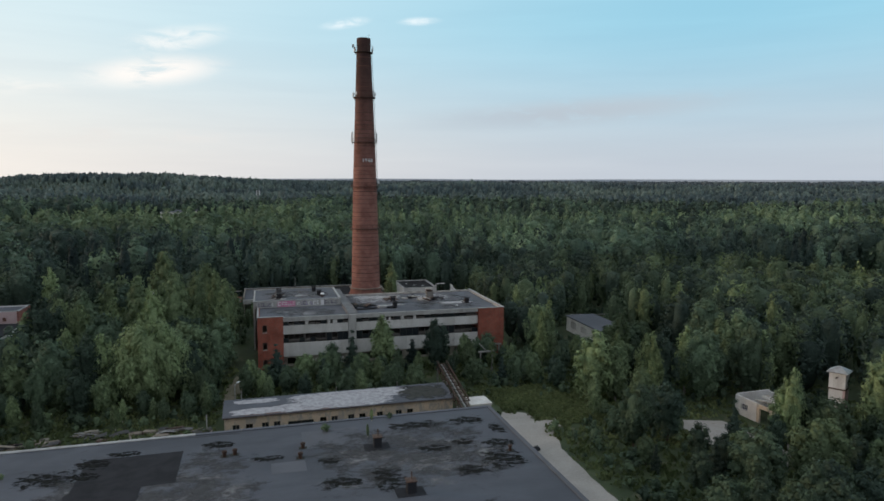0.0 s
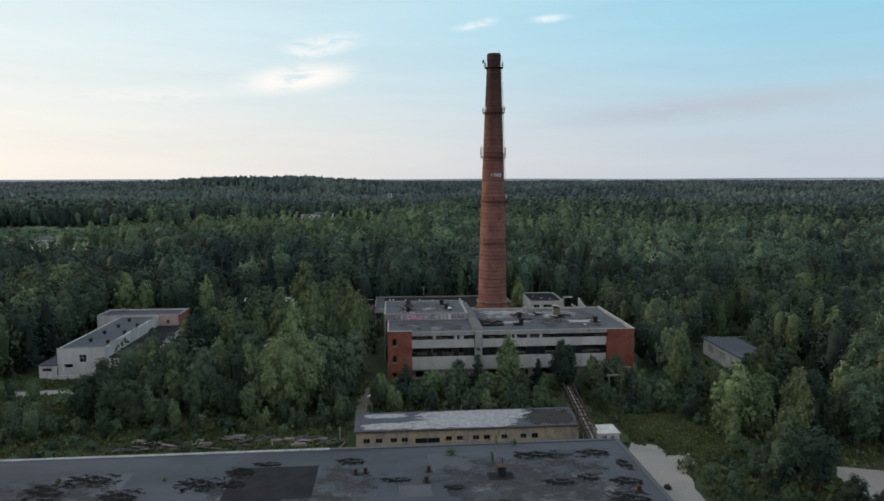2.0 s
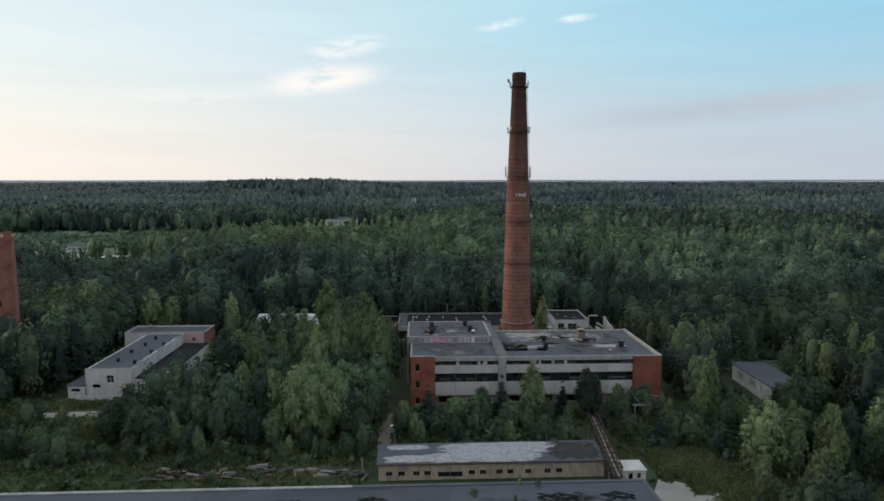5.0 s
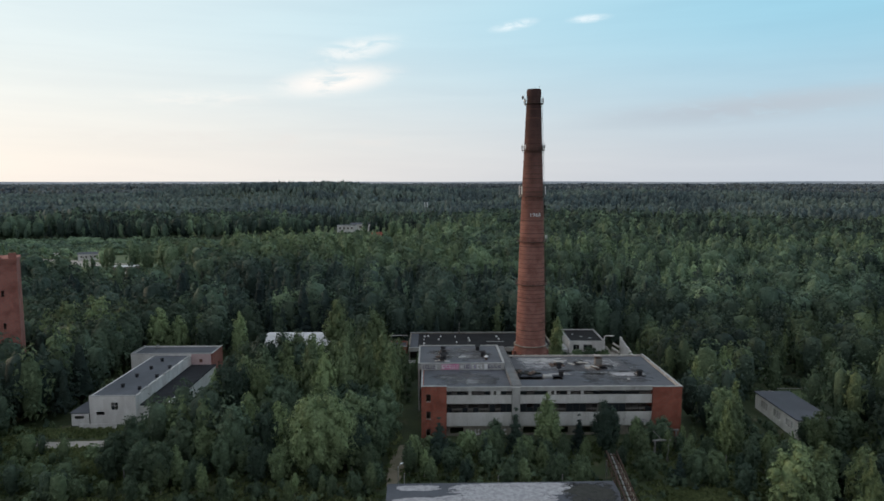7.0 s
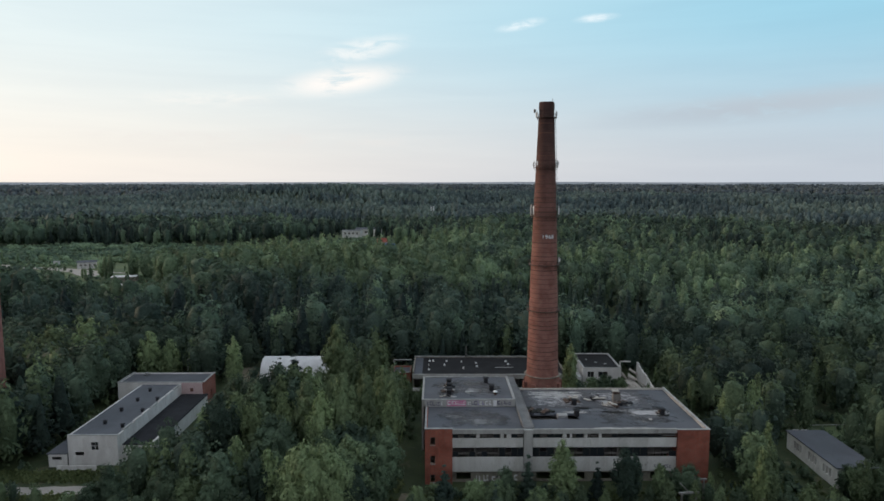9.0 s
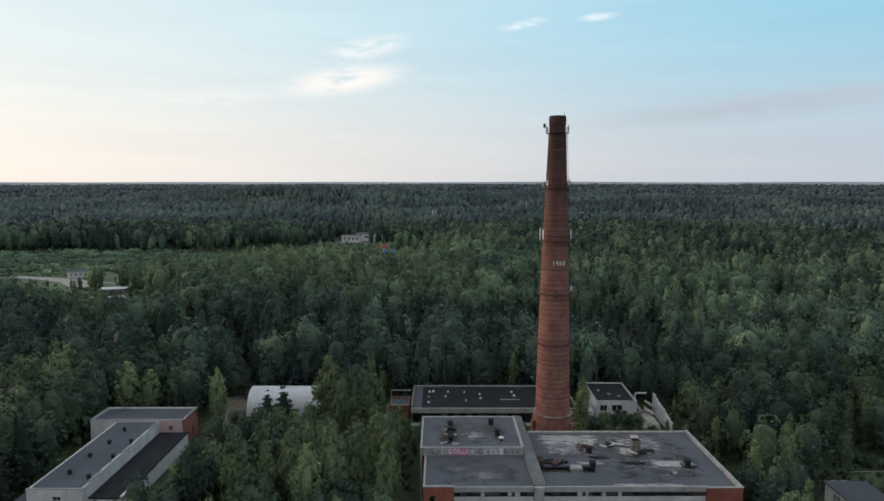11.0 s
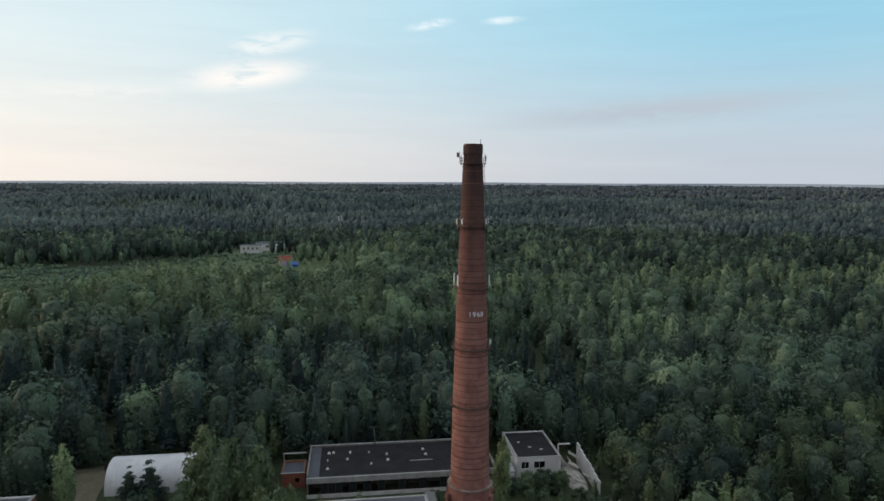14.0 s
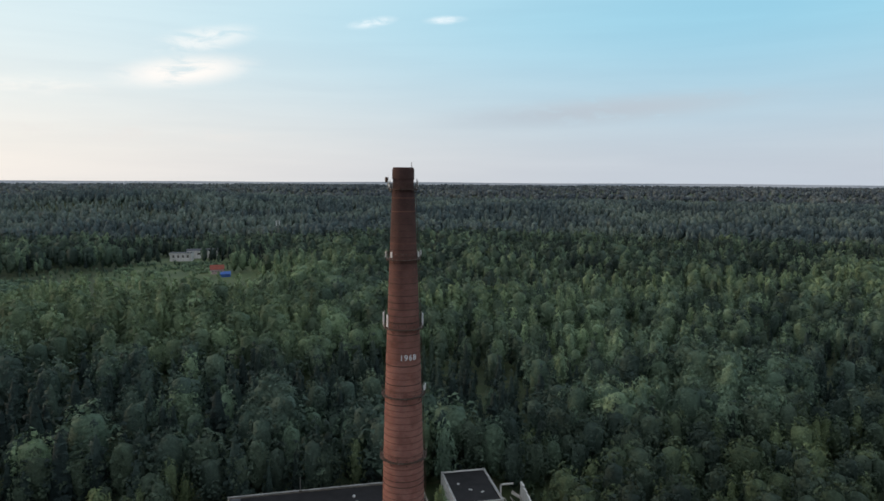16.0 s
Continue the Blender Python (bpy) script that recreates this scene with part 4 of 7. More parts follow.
# felt sheets of other ages
def hall_sheet(x0, x1, y0, y1, material, label, thick=0.008):
    """A rectangular sheet of felt, given in world metres."""
    bm = bmesh.new()
    box(bm, x0, x1, y0, y1, 0, thick)
    o = part("felt_sheet", bm, material, hall, label)
    o.matrix_local = Matrix.Translation((0, 0, HH + 0.004)) @ Matrix.Translation((-29.9, -90.3, 0))
    return o


for x0, x1, y0, y1, mt, lb in ((-11.5, -4.5, 52.0, 74.0, "felt", "grey felt strip"), (-45.0, -36.0, 66.0, 85.0, "felt", "grey felt strip"),
                              (2.0, 9.5, 81.5, 87.3, "felt", "grey felt strip"), (-70.0, -55.0, 60.0, 84.0, "felt_dark", "dark newer felt strip")):
    hall_sheet(x0, x1, y0, y1, mt, lb)
for x0, x1, y0, y1 in ((-23.2, -12.5, 76.1, 85.0), (-23.6, -16.0, 58.0, 76.08)):
    hall_sheet(x0, x1, y0, y1, "felt_dark", "dark newer felt strip", 0.0185)
STAINS = [(21.5, 28, 83.6, 87.8), (12.5, 21.5, 83.8, 87.6), (8.5, 13, 66.5, 75), (2.5, 8.5, 69.2, 73.2), (18, 23, 68.4, 72.4), (22, 28.6, 69.0, 75.6), (23.5, 29, 75, 79), (-30.5, -23, 78, 83.4), (-25, -20, 81.4, 86), (-22, -17, 84.8, 87),
          (15, 20.5, 76, 79), (20, 24, 77, 80), (26.5, 29.2, 79, 84.5), (-11, -6, 84, 87.6), (-39, -32, 75, 81), (-48.5, -41, 76.5, 83.5), (-45, -36, 80.5, 85.6), (-25.2, -20.6, 78.6, 82), (3, 6.5, 76, 78.4), (-5, 0, 78.8, 81)]
for n, (x0, x1, y0, y1) in enumerate(STAINS):
    coat("moss_patch", hall, x0 - 29.9, x1 - 29.9, y0 - 90.3, y1 - 90.3, HH + 0.024, "moss_coat")
for n, (x0, x1, y0, y1) in enumerate(((0, 29, 66, 88), (-30, -1, 62, 87), (-62, -31, 60, 86))):
    coat("damp_stain", hall, x0 - 29.9, x1 - 29.9, y0 - 90.3, y1 - 90.3, HH + 0.0175, "stain_coat")
    coat("dust_bloom", hall, x0 - 28.9, x1 - 30.9, y0 - 91.3, y1 - 91.3, HH + 0.0125 + 0.001, "pale_coat")
part("puddle_sheet", boxes((-32.0, -28.0, -15.0, -12.0, HH + 0.013, HH + 0.02)), "felt", hall)
hv = thing("hall_vent", pose(11.4, 79.3, 4.3, 0, 0, 2), "square brick roof vent on a bitumen collar", "roof vent", "vents on the hall roof")
part("shaft", boxes((-0.5, 0.5, -0.5, 0.5, 0, 1.3)), "felt_dark", hv, bevel=0.04)
part("cap", boxes((-0.6, 0.6, -0.6, 0.6, 1.3, 1.42)), "rust", hv, "rusty sheet cap", bevel=0.03)
part("collar", boxes((-1.7, 1.5, -1.1, 1.0, 0.018, 0.045)), "felt_dark", hv)
part("pipe", beam(bmesh.new(), (0.1, 0.1, 1.45), (0.1, 0.1, 2.3), 0.08), "rust", hv)
copy_thing(hv, pose(13.2, 66.4, 4.3, 0, 0, 2))
for x, y in ((-7.2, 80.6), (-6.0, 80.9), (1.8, 78.0), (2.2, 81.0), (27.4, 74.2), (-40, 70)):
    st = thing("vent_stub", pose(x, y, 4.3), "short rusty vent pipe stub on the hall roof", "vent pipe", "vent stubs on the hall roof")
    part("pipe", lathe(bmesh.new(), [(0.22, 0.0), (0.22, 0.55), (0.3, 0.56), (0.3, 0.72), (0.05, 0.8)], 14), "iron", st)
    part("flashing", boxes((-0.5, 0.5, -0.4, 0.4, 0.018, 0.03)), "moss", st)


# ---------------------------------------------------------------- low yellow workshop behind the hall
low = thing("low_workshop", pose(-9.0, 102.3, -1.6, 0, 0, 1.9), "long low faded-yellow workshop with a peeling whitish roof", "workshop")
LW, LD = 36.8, 6.4
openings = []
for k, u in enumerate((1.2, 3.2, 5.6, 7.4, 14.6, 16.4, 19.1, 20.9, 23.8, 27.0, 28.9)):
    openings.append((u, u + 1.0, 0.9, 1.7))
openings.append((9.6, 13.6, 0.6, 1.5))
part("front_wall", wall(bmesh.new(), 0, LW, 0, 2.92, 0, 0.35, openings), "yellow_wall", low, "faded yellow plaster")
for k, (u0, u1, w0, w1) in enumerate(openings):
    win = part("window", boxes((u0, u1, 0.15, 0.21, w0, w0 + 0.06), (u0, u1, 0.15, 0.21, w1 - 0.06, w1), ((u0 + u1) / 2 - 0.03, (u0 + u1) / 2 + 0.03, 0.15, 0.21, w0 + 0.06, w1 - 0.06)), "timber", low)
    if k % 3 != 1:
        part("pane", boxes((u0 + 0.02, (u0 + u1) / 2 - 0.04, 0.17, 0.18, w0 + 0.07, w1 - 0.07)), "glass", win)
        part("pane", boxes(((u0 + u1) / 2 + 0.04, u1 - 0.02, 0.17, 0.18, w0 + 0.07, w1 - 0.07)), "glass", win)
part("rear_wall", boxes((0, LW, LD - 0.35, LD, 0, 3.34)), "yellow_wall", low)
part("end_wall", boxes((0, 0.35, 0.35, LD - 0.35, 0, 2.92)), "yellow_wall", low)
part("end_wall", boxes((LW - 0.35, LW, 0.35, LD - 0.35, 0, 2.92)), "plinth_wall", low)
part("floor", boxes((0.35, LW - 0.35, 0.35, LD - 0.35, -0.2, 0.06)), "inside", low)


def slab_on_slope(bm, u0, u1, v0, v1, z0, z1, thick):
    v = [bm.verts.new(c) for c in ((u0, v0, z0 - thick), (u1, v0, z0 - thick), (u1, v1, z1 - thick), (u0, v1, z1 - thick), (u0, v0, z0), (u1, v0, z0), (u1, v1, z1), (u0, v1, z1))]
    for f in ((3, 2, 1, 0), (4, 5, 6, 7), (0, 1, 5, 4), (1, 2, 6, 5), (2, 3, 7, 6), (3, 0, 4, 7)):
        bm.faces.new([v[i] for i in f])
    return bm


part("roof", slab_on_slope(bmesh.new(), -0.3, LW + 0.3, -0.35, LD + 0.3, 3.1, 3.6, 0.18), "felt", low, "grey felt roof")
TILT_L = math.degrees(math.atan(0.5 / (LD + 0.65)))
for u0, u1, v0, v1, mt in ((0.5, 9.4, 0.0, 2.9, "peel_coat"), (0.9, 8.5, 4.8, 6.8, "peel_coat"), (6.4, 27.4, -0.3, 3.6, "peel_coat"), (9.2, 30.6, 2.8, 7.3, "peel_coat"), (13.5, 29.6, 4.2, 7.3, "peel_coat"), (11.5, 26.2, 0.2, 6.4, "peel_coat"), (0.0, 24.0, -0.34, 0.5, "eave_rust"), (27.6, 37.1, -0.3, 7.4, "mossy_roof")):
    o = coat("peeled_felt", low, u0, u1, v0 * 0.9, v1 * 0.9, 3.1 + 0.5 * ((v0 + v1) * 0.45 + 0.35) / (LD + 0.65) + 0.006 + 0.004 * (u0 % 3), mt, "peeling whitish roof skin")
    o.rotation_euler = (radians(TILT_L), 0, 0)
part("gutter", beam(bmesh.new(), (-0.2, -0.43, 2.95), (LW + 0.2, -0.43, 2.95), 0.07), "rust", low)

white_shed = thing("white_shed", pose(30.3, 100.8, -1.5, 0, 0, 1.9), "small white rendered shed beside the pipe gantry", "shed")
part("wall", wall(bmesh.new(), 0, 3.5, 0, 2.2, 0, 0.25, [(0.7, 1.4, 0, 1.9), (2.1, 2.7, 0.9, 1.8)]), "bright_wall", white_shed)
part("wall", boxes((0, 0.25, 0.25, 3.6, 0, 2.2), (3.25, 3.5, 0.25, 3.6, 0, 2.2), (0.25, 3.25, 3.35, 3.6, 0, 2.2)), "bright_wall", white_shed)
part("roof", boxes((-0.15, 3.65, -0.15, 3.75, 2.2, 2.38)), "bright_wall", white_shed, bevel=0.04)

for n, (x, y, yaw) in enumerate(((-15.5, 105.4, 8), (-17.6, 106.2, -12), (-12.6, 104.2, 20), (-28.0, 105.6, 5), (-34.0, 103.9, -8), (-40.0, 103.4, 4), (-24.5, 106.0, 30), (-46, 102.8, 10))):
    sh = thing("fallen_sheet", pose(x, y, gz(x, y) + 0.35, 6, -4, yaw), "bent pale corrugated roof sheet lying in the weeds", "metal sheet", "fallen sheets behind the hall")
    bm = bmesh.new()
    rows = [[bm.verts.new((-1.6 + k * 0.16, -0.5 + j * 0.5, 0.05 * (k % 2) + 0.14 * math.sin(k * 0.22 + n) + 0.03 * j)) for k in range(21)] for j in range(3)]
    for j in range(2):
        for k in range(20):
            bm.faces.new((rows[j][k], rows[j][k + 1], rows[j + 1][k + 1], rows[j + 1][k]))
    ex = bmesh.ops.solidify(bm, geom=list(bm.faces), thickness=0.015)
    part("sheet", bm, "channel", sh)
    if n % 2 == 0:
        pl = thing("plank", pose(x + 1.4, y - 0.8, gz(x, y) + 0.3, 3, 2, yaw * 3 + 15), "weathered grey plank thrown behind the hall", "plank", "planks behind the hall")
        part("board", boxes((-2.0, 2.0, -0.12, 0.12, 0, 0.05)), "timber", pl)

# rusty lattice pipe gantry
gantry = thing("pipe_gantry", pose(28.1, 97.5, -1.4, 0, 0, -4.2), "rusty lattice gantry carrying old pipes", "pipe gantry")
GL = 21.6
for sx in (-0.9, 0.9):
    for w in (2.7, 4.2):
        part("chord", beam(bmesh.new(), (sx, 0, w), (sx, GL, w + 0.6), 0.11), "iron", gantry)
for k in range(12):
    y0, y1 = k * 1.8, k * 1.8 + 1.8
    for sx in (-0.9, 0.9):
        a, b = (4.2, 2.7) if k % 2 else (2.7, 4.2)
        part("diagonal", beam(bmesh.new(), (sx, y0, a + 0.6 * y0 / GL), (sx, y1, b + 0.6 * y1 / GL), 0.06), "iron", gantry)
    part("strut", beam(bmesh.new(), (-0.9, y0, 4.2 + 0.6 * y0 / GL), (0.9, y0, 4.2 + 0.6 * y0 / GL), 0.06), "iron", gantry)
for sx, r, mt in ((-0.4, 0.2, "rust"), (0.15, 0.14, "pale_iron"), (0.55, 0.16, "rust")):
    part("pipe", beam(bmesh.new(), (sx, -1.0, 3.2), (sx, GL + 1, 3.8), r, 10), mt, gantry)
for y0 in (1.0, 7.6, 14.2, 20.8):
    for sx in (-0.9, 0.9):
        part("leg", boxes((sx - 0.12, sx + 0.12, y0 - 0.12, y0 + 0.12, -0.1, 2.9 + 0.5 * y0 / GL)), "pale_iron", gantry)
part("walkway", boxes((0.95, 1.5, 0, GL, 2.6, 2.68)), "timber", gantry)


# ---------------------------------------------------------------- white workshop on the left
W0 = pose(-75.8, 140.6, -0.3, 0, 0, 1.5)
west = thing("white_workshop", W0, "white-walled flat-roofed workshop with roof vents and a rear wing", "workshop")
part("front_wall", wall(bmesh.new(), 0, 9.8, 0, 6.3, 0, 0.35, [(4.6, 6.0, 3.2, 4.9), (1.4, 3.1, 2.1, 2.9)]), "white_wall", west, "whitewashed front wall")
wn = part("window", boxes((4.6, 6.0, 0.12, 0.18, 3.2, 3.27), (4.6, 6.0, 0.12, 0.18, 4.83, 4.9), (5.26, 5.34, 0.12, 0.18, 3.27, 4.83), (4.6, 6.0, 0.12, 0.18, 4.1, 4.16)), "white_wall", west)
part("pane", boxes((4.62, 5.25, 0.14, 0.15, 3.28, 4.08)), "glass", wn)
part("pane", boxes((5.35, 5.98, 0.14, 0.15, 4.18, 4.82)), "glass", wn)
part("wall", boxes((0, 0.35, 0.35, 32.6, 0, 6.2)), "white_wall", west)
part("wall", boxes((9.45, 9.8, 0.35, 32.6, 0, 6.2)), "white_wall", west, "white clerestory wall above the lean-to")
part("roof", boxes((0.35, 9.45, 0.35, 32.6, 5.9, 6.15)), "felt", west, "grey felt roof")
part("floor", boxes((0.35, 9.45, 0.35, 32.6, -0.2, 0.04)), "inside", west)
part("parapet_cap", boxes((-0.05, 9.85, -0.05, 0.4, 6.3, 6.4)), "rim", west)
for k in range(7):
    y = 3.0 + k * 4.2
    part("roof_block", boxes((9.42, 9.86, y, y + 3.4, 6.2, 6.5)), "white_wall" if k % 3 else "fascia", west, bevel=0.05)
part("lean_to_wall", boxes((9.8, 16.0, 2.0, 2.35, 0, 3.4), (15.65, 16.0, 2.35, 33.0, 0, 3.4)), "white_wall", west)
part("lean_to_roof", slab_on_slope(bmesh.new(), 9.81, 16.2, 1.9, 33.0, 3.75, 3.75, 0.25), "felt_dark", west, "dark felt lean-to roof")
part("lean_to_gable", boxes((15.7, 16.25, 1.7, 6.0, 3.75, 4.15)), "white_wall", west)
part("porch_wall", wall(bmesh.new(), -3.6, 0, 0, 2.7, -0.6, -0.3, [(-2.9, -1.0, 1.5, 2.2)]), "white_wall", west)
part("porch_roof", boxes((-3.9, 0.0, -0.7, 12, 2.7, 2.9)), "felt", west)
part("porch_side", boxes((-3.6, -3.3, -0.3, 12, 0, 2.7)), "white_wall", west)
part("step_wall", boxes((-1.2, 6.5, -2.2, -1.9, 0, 1.0)), "white_wall", west, "low white wall")
# rear wing
part("wing_wall", wall(bmesh.new(), -5.8, 15.0, 0, 6.7, 32.6, 33.0), "white_wall", west)
part("wing_front_pink", boxes((9.9, 14.95, 32.5, 32.597, 3.8, 6.6)), "pink_wall", west, "pinkish plastered wall with a painted square")
part("painted_square", boxes((12.0, 12.8, 32.49, 32.496, 4.4, 5.3)), "hoop_faint", west)
part("wing_side", wall(bmesh.new(), 0, 8.4, 0, 6.7, 0, 0.4, [(1.2, 2.4, 1.6, 3.4), (4.4, 5.6, 1.6, 3.4)]), "tower_brick", west, "brown-red brick side wall").matrix_local = pose(15.4, 32.6, 0, 0, 0, 90)
part("wing_side", boxes((-5.8, -5.4, 33.0, 41.0, 0, 6.7)), "white_wall", west)
part("wing_rear", boxes((-5.4, 15.0, 40.6, 41.0, 0, 6.7)), "white_wall", west)
part("wing_roof", boxes((-5.4, 15.0, 33.0, 40.6, 6.2, 6.45)), "felt", west, "grey felt roof")
part("wing_cap", boxes((-5.9, 15.5, 32.55, 32.95, 6.7, 6.82)), "rim", west)
part("wing_cap", boxes((-5.9, -5.35, 32.96, 41.05, 6.7, 6.82)), "rim", west)
part("wing_cap", boxes((15.0, 15.5, 32.96, 41.05, 6.7, 6.82)), "rim", west)
wv = roof_vent(W0 @ pose(4.2, 6.5, 6.15), "dark round-capped roof vent on a pale collar", 0.62)
for u, v in ((4.0, 14.0), (4.6, 20.5), (4.4, 27.5), (8.7, 4.6), (8.8, 13.5), (8.9, 21.0)):
    copy_thing(wv, W0 @ pose(u, v, 6.15))
ch = thing("roof_stub", W0 @ pose(-1.6, 39.5, 6.45), "small pale vent stub on the wing roof", "roof vent")
part("stub", lathe(bmesh.new(), [(0.3, 0), (0.3, 0.6), (0.42, 0.62), (0.42, 0.8), (0.05, 0.9)], 14), "rim", ch)
part("flashing", boxes((-0.6, 0.6, -0.6, 0.6, 0.004, 0.05)), "felt_dark", ch)


# ---------------------------------------------------------------- arched hangar
def make_hangar():
    h = thing("arched_hangar", pose(-53.4, 193.2, -0.2, 0, 0, 1.0), "pale arched corrugated-steel hangar", "hangar")
    bm = bmesh.new()
    n, L = 18, 21.0
    rib = 42
    rows = []
    for k in range(rib + 1):
        x = L * k / rib
        wob = 0.05 if k % 2 else 0.0
        rows.append([[bm.verts.new((x, 5.6 - (5.6 + wob - t) * math.cos(math.pi * j / n), (6.2 + wob - t) * math.sin(math.pi * j / n) ** 0.9)) for j in range(n + 1)] for t in (0.0, 0.12)])
    for a, b in zip(rows, rows[1:]):
        for s in (0, 1):
            for j in range(n):
                bm.faces.new((a[s][j], a[s][j + 1], b[s][j + 1], b[s][j]))
    part("arch_shell", bm, "hangar", h, "pale corrugated arch")
    for x0 in (0.15, L - 0.35):
        bm = bmesh.new()
        outline = [(5.6 - 5.45 * math.cos(math.pi * j / n), 6.05 * math.sin(math.pi * j / n) ** 0.9) for j in range(n + 1)]
        lo = [bm.verts.new((x0, y, z)) for y, z in outline]
        hi = [bm.verts.new((x0 + 0.15, y, z)) for y, z in outline]
        bm.faces.new(lo)
        bm.faces.new(hi[::-1])
        for j in range(n):
            bm.faces.new((lo[j], lo[j + 1], hi[j + 1], hi[j]))
        part("end_wall", bm, "hangar", h)
    part("gate", boxes((0.05, 0.13, 3.4, 7.8, 0, 4.4)), "hangar", h)


make_hangar()

# ---------------------------------------------------------------- rear workshop with dark roof, and the office block beyond
K0 = pose(-10.5, 187.3, -3.35, 0, 0, 1.0)
rear = thing("rear_workshop", K0, "long rear workshop with black felt roof and dark windows", "workshop")
KL, KD, KH = 41.0, 15.8, 8.4
part("fascia", boxes((0, KL, -0.1, 0.35, 6.7, 7.9)), "fascia", rear, "broad grey fascia")
part("lower_wall", boxes((0, KL, 0, 0.35, 3.0, 4.2)), "white_wall", rear)
bm = boxes((0, KL, 0.15, 0.22, 4.2, 4.27), (0, KL, 0.15, 0.22, 6.63, 6.7))
for k in range(28):
    box(bm, k * 1.5, k * 1.5 + 0.08, 0.15, 0.22, 4.27, 6.63)
rw = part("ribbon_window", bm, "dark_frame", rear)
rng_k = random.Random(6)
for k in range(27):
    if rng_k.random() < 0.5:
        part("pane", boxes((k * 1.5 + 0.09, k * 1.5 + 1.49, 0.17, 0.18, 4.28, 6.62)), "glass", rw)
part("rear_wall", boxes((0, KL, KD - 0.35, KD, 3.0, 8.5)), "plinth_wall", rear)
part("end_wall", boxes((0, 0.35, 0.35, KD - 0.35, 3.0, 8.5)), "plinth_wall", rear)
part("end_wall", boxes((KL - 0.35, KL, 0.35, KD - 0.35, 3.0, 8.5)), "plinth_wall", rear)
part("inner_wall", boxes((0.35, KL - 0.35, 5.0, 5.2, 3.0, 7.4)), "inside", rear)
part("floor", boxes((0.35, KL - 0.35, 0.35, KD - 0.35, 2.9, 3.2)), "inside", rear)
part("roof", slab_on_slope(bmesh.new(), 0.36, KL - 0.36, 0.36, KD - 0.36, 7.75, 8.2, 0.3), "dark_roof", rear, "black felt roof")
part("edge_band", slab_on_slope(bmesh.new(), 0.36, 2.6, 0.36, KD - 0.36, 7.77, 8.22, 0.01), "felt", rear)
part("parapet_cap", boxes((-0.1, KL + 0.1, KD - 0.4, KD + 0.1, 8.5, 8.62)), "rim", rear)
for k, (u, v, s) in enumerate(((4.2, 6.0, 0.55), (4.4, 8.8, 1.1), (5.4, 8.9, 1.0), (4.3, 3.0, 1.0), (9.2, 8.7, 0.8), (8.6, 6.2, 0.9), (13.5, 8.4, 0.6), (17.5, 7.4, 0.8), (17.6, 5.2, 1.0), (26, 8.6, 1.0), (26.4, 6.6, 1.0), (13.8, 4.0, 0.7), (33, 6, 1.0), (37, 8, 0.8))):
    s, v = s * 0.55, v * 1.32
    sl = thing("roof_light", K0 @ pose(u, v, 7.75 + 0.45 * (v - 0.36) / 15.1), "small pale dome roof light", "roof light", "roof lights on the rear workshop")
    part("kerb", boxes((-0.55 * s, 0.55 * s, -0.45 * s, 0.45 * s, 0, 0.25)), "white_wall", sl)
    part("dome", lathe(bmesh.new(), [(0.42 * s, 0.25), (0.38 * s, 0.4), (0.2 * s, 0.5), (0.01, 0.53)], 12), "white_plastic", sl)
tube = thing("roof_pipe", K0 @ pose(25, 5.8, 7.93), "long pale pipe lying on the black roof", "pipe")
part("pipe", beam(bmesh.new(), (-2.5, 0, 0.15), (2.6, 0, 0.15), 0.13, 10), "rim", tube)
mast = thing("roof_mast", K0 @ pose(14.9, 15.4, 8.5), "thin pale mast on the rear parapet", "mast")
part("pole", beam(bmesh.new(), (0, 0, 0), (0, 0, 3.2), 0.09), "pale_iron", mast)
part("foot", boxes((-0.25, 0.25, -0.2, 0.2, 0.0, 0.15)), "iron", mast)
annexe = thing("brick_annexe", pose(-16.4, 192.6, -2.6, 0, 0, 1.0), "small red brick annexe with a pale roof frame", "annexe")
part("wall", wall(bmesh.new(), 0, 5.1, 2.3, 6.0, 0, 0.4, [(3.0, 3.9, 3.9, 4.9)]), "red_brick", annexe)
part("wall", boxes((0, 0.4, 0.4, 7, 2.3, 6), (4.7, 5.1, 0.4, 7, 2.3, 6), (0.4, 4.7, 6.6, 7.0, 2.3, 6)), "red_brick", annexe)
part("roof", boxes((0.4, 4.7, 0.4, 6.6, 5.3, 5.6)), "felt", annexe)
part("rear_frame", boxes((-0.1, 5.2, 6.7, 7.1, 7.6, 7.75), (-0.1, 0.1, 6.8, 7.0, 6.0, 7.6)), "rim", annexe)
part("top_frame", boxes((-0.1, 5.2, -0.1, 0.3, 6.0, 6.12)), "rim", annexe)

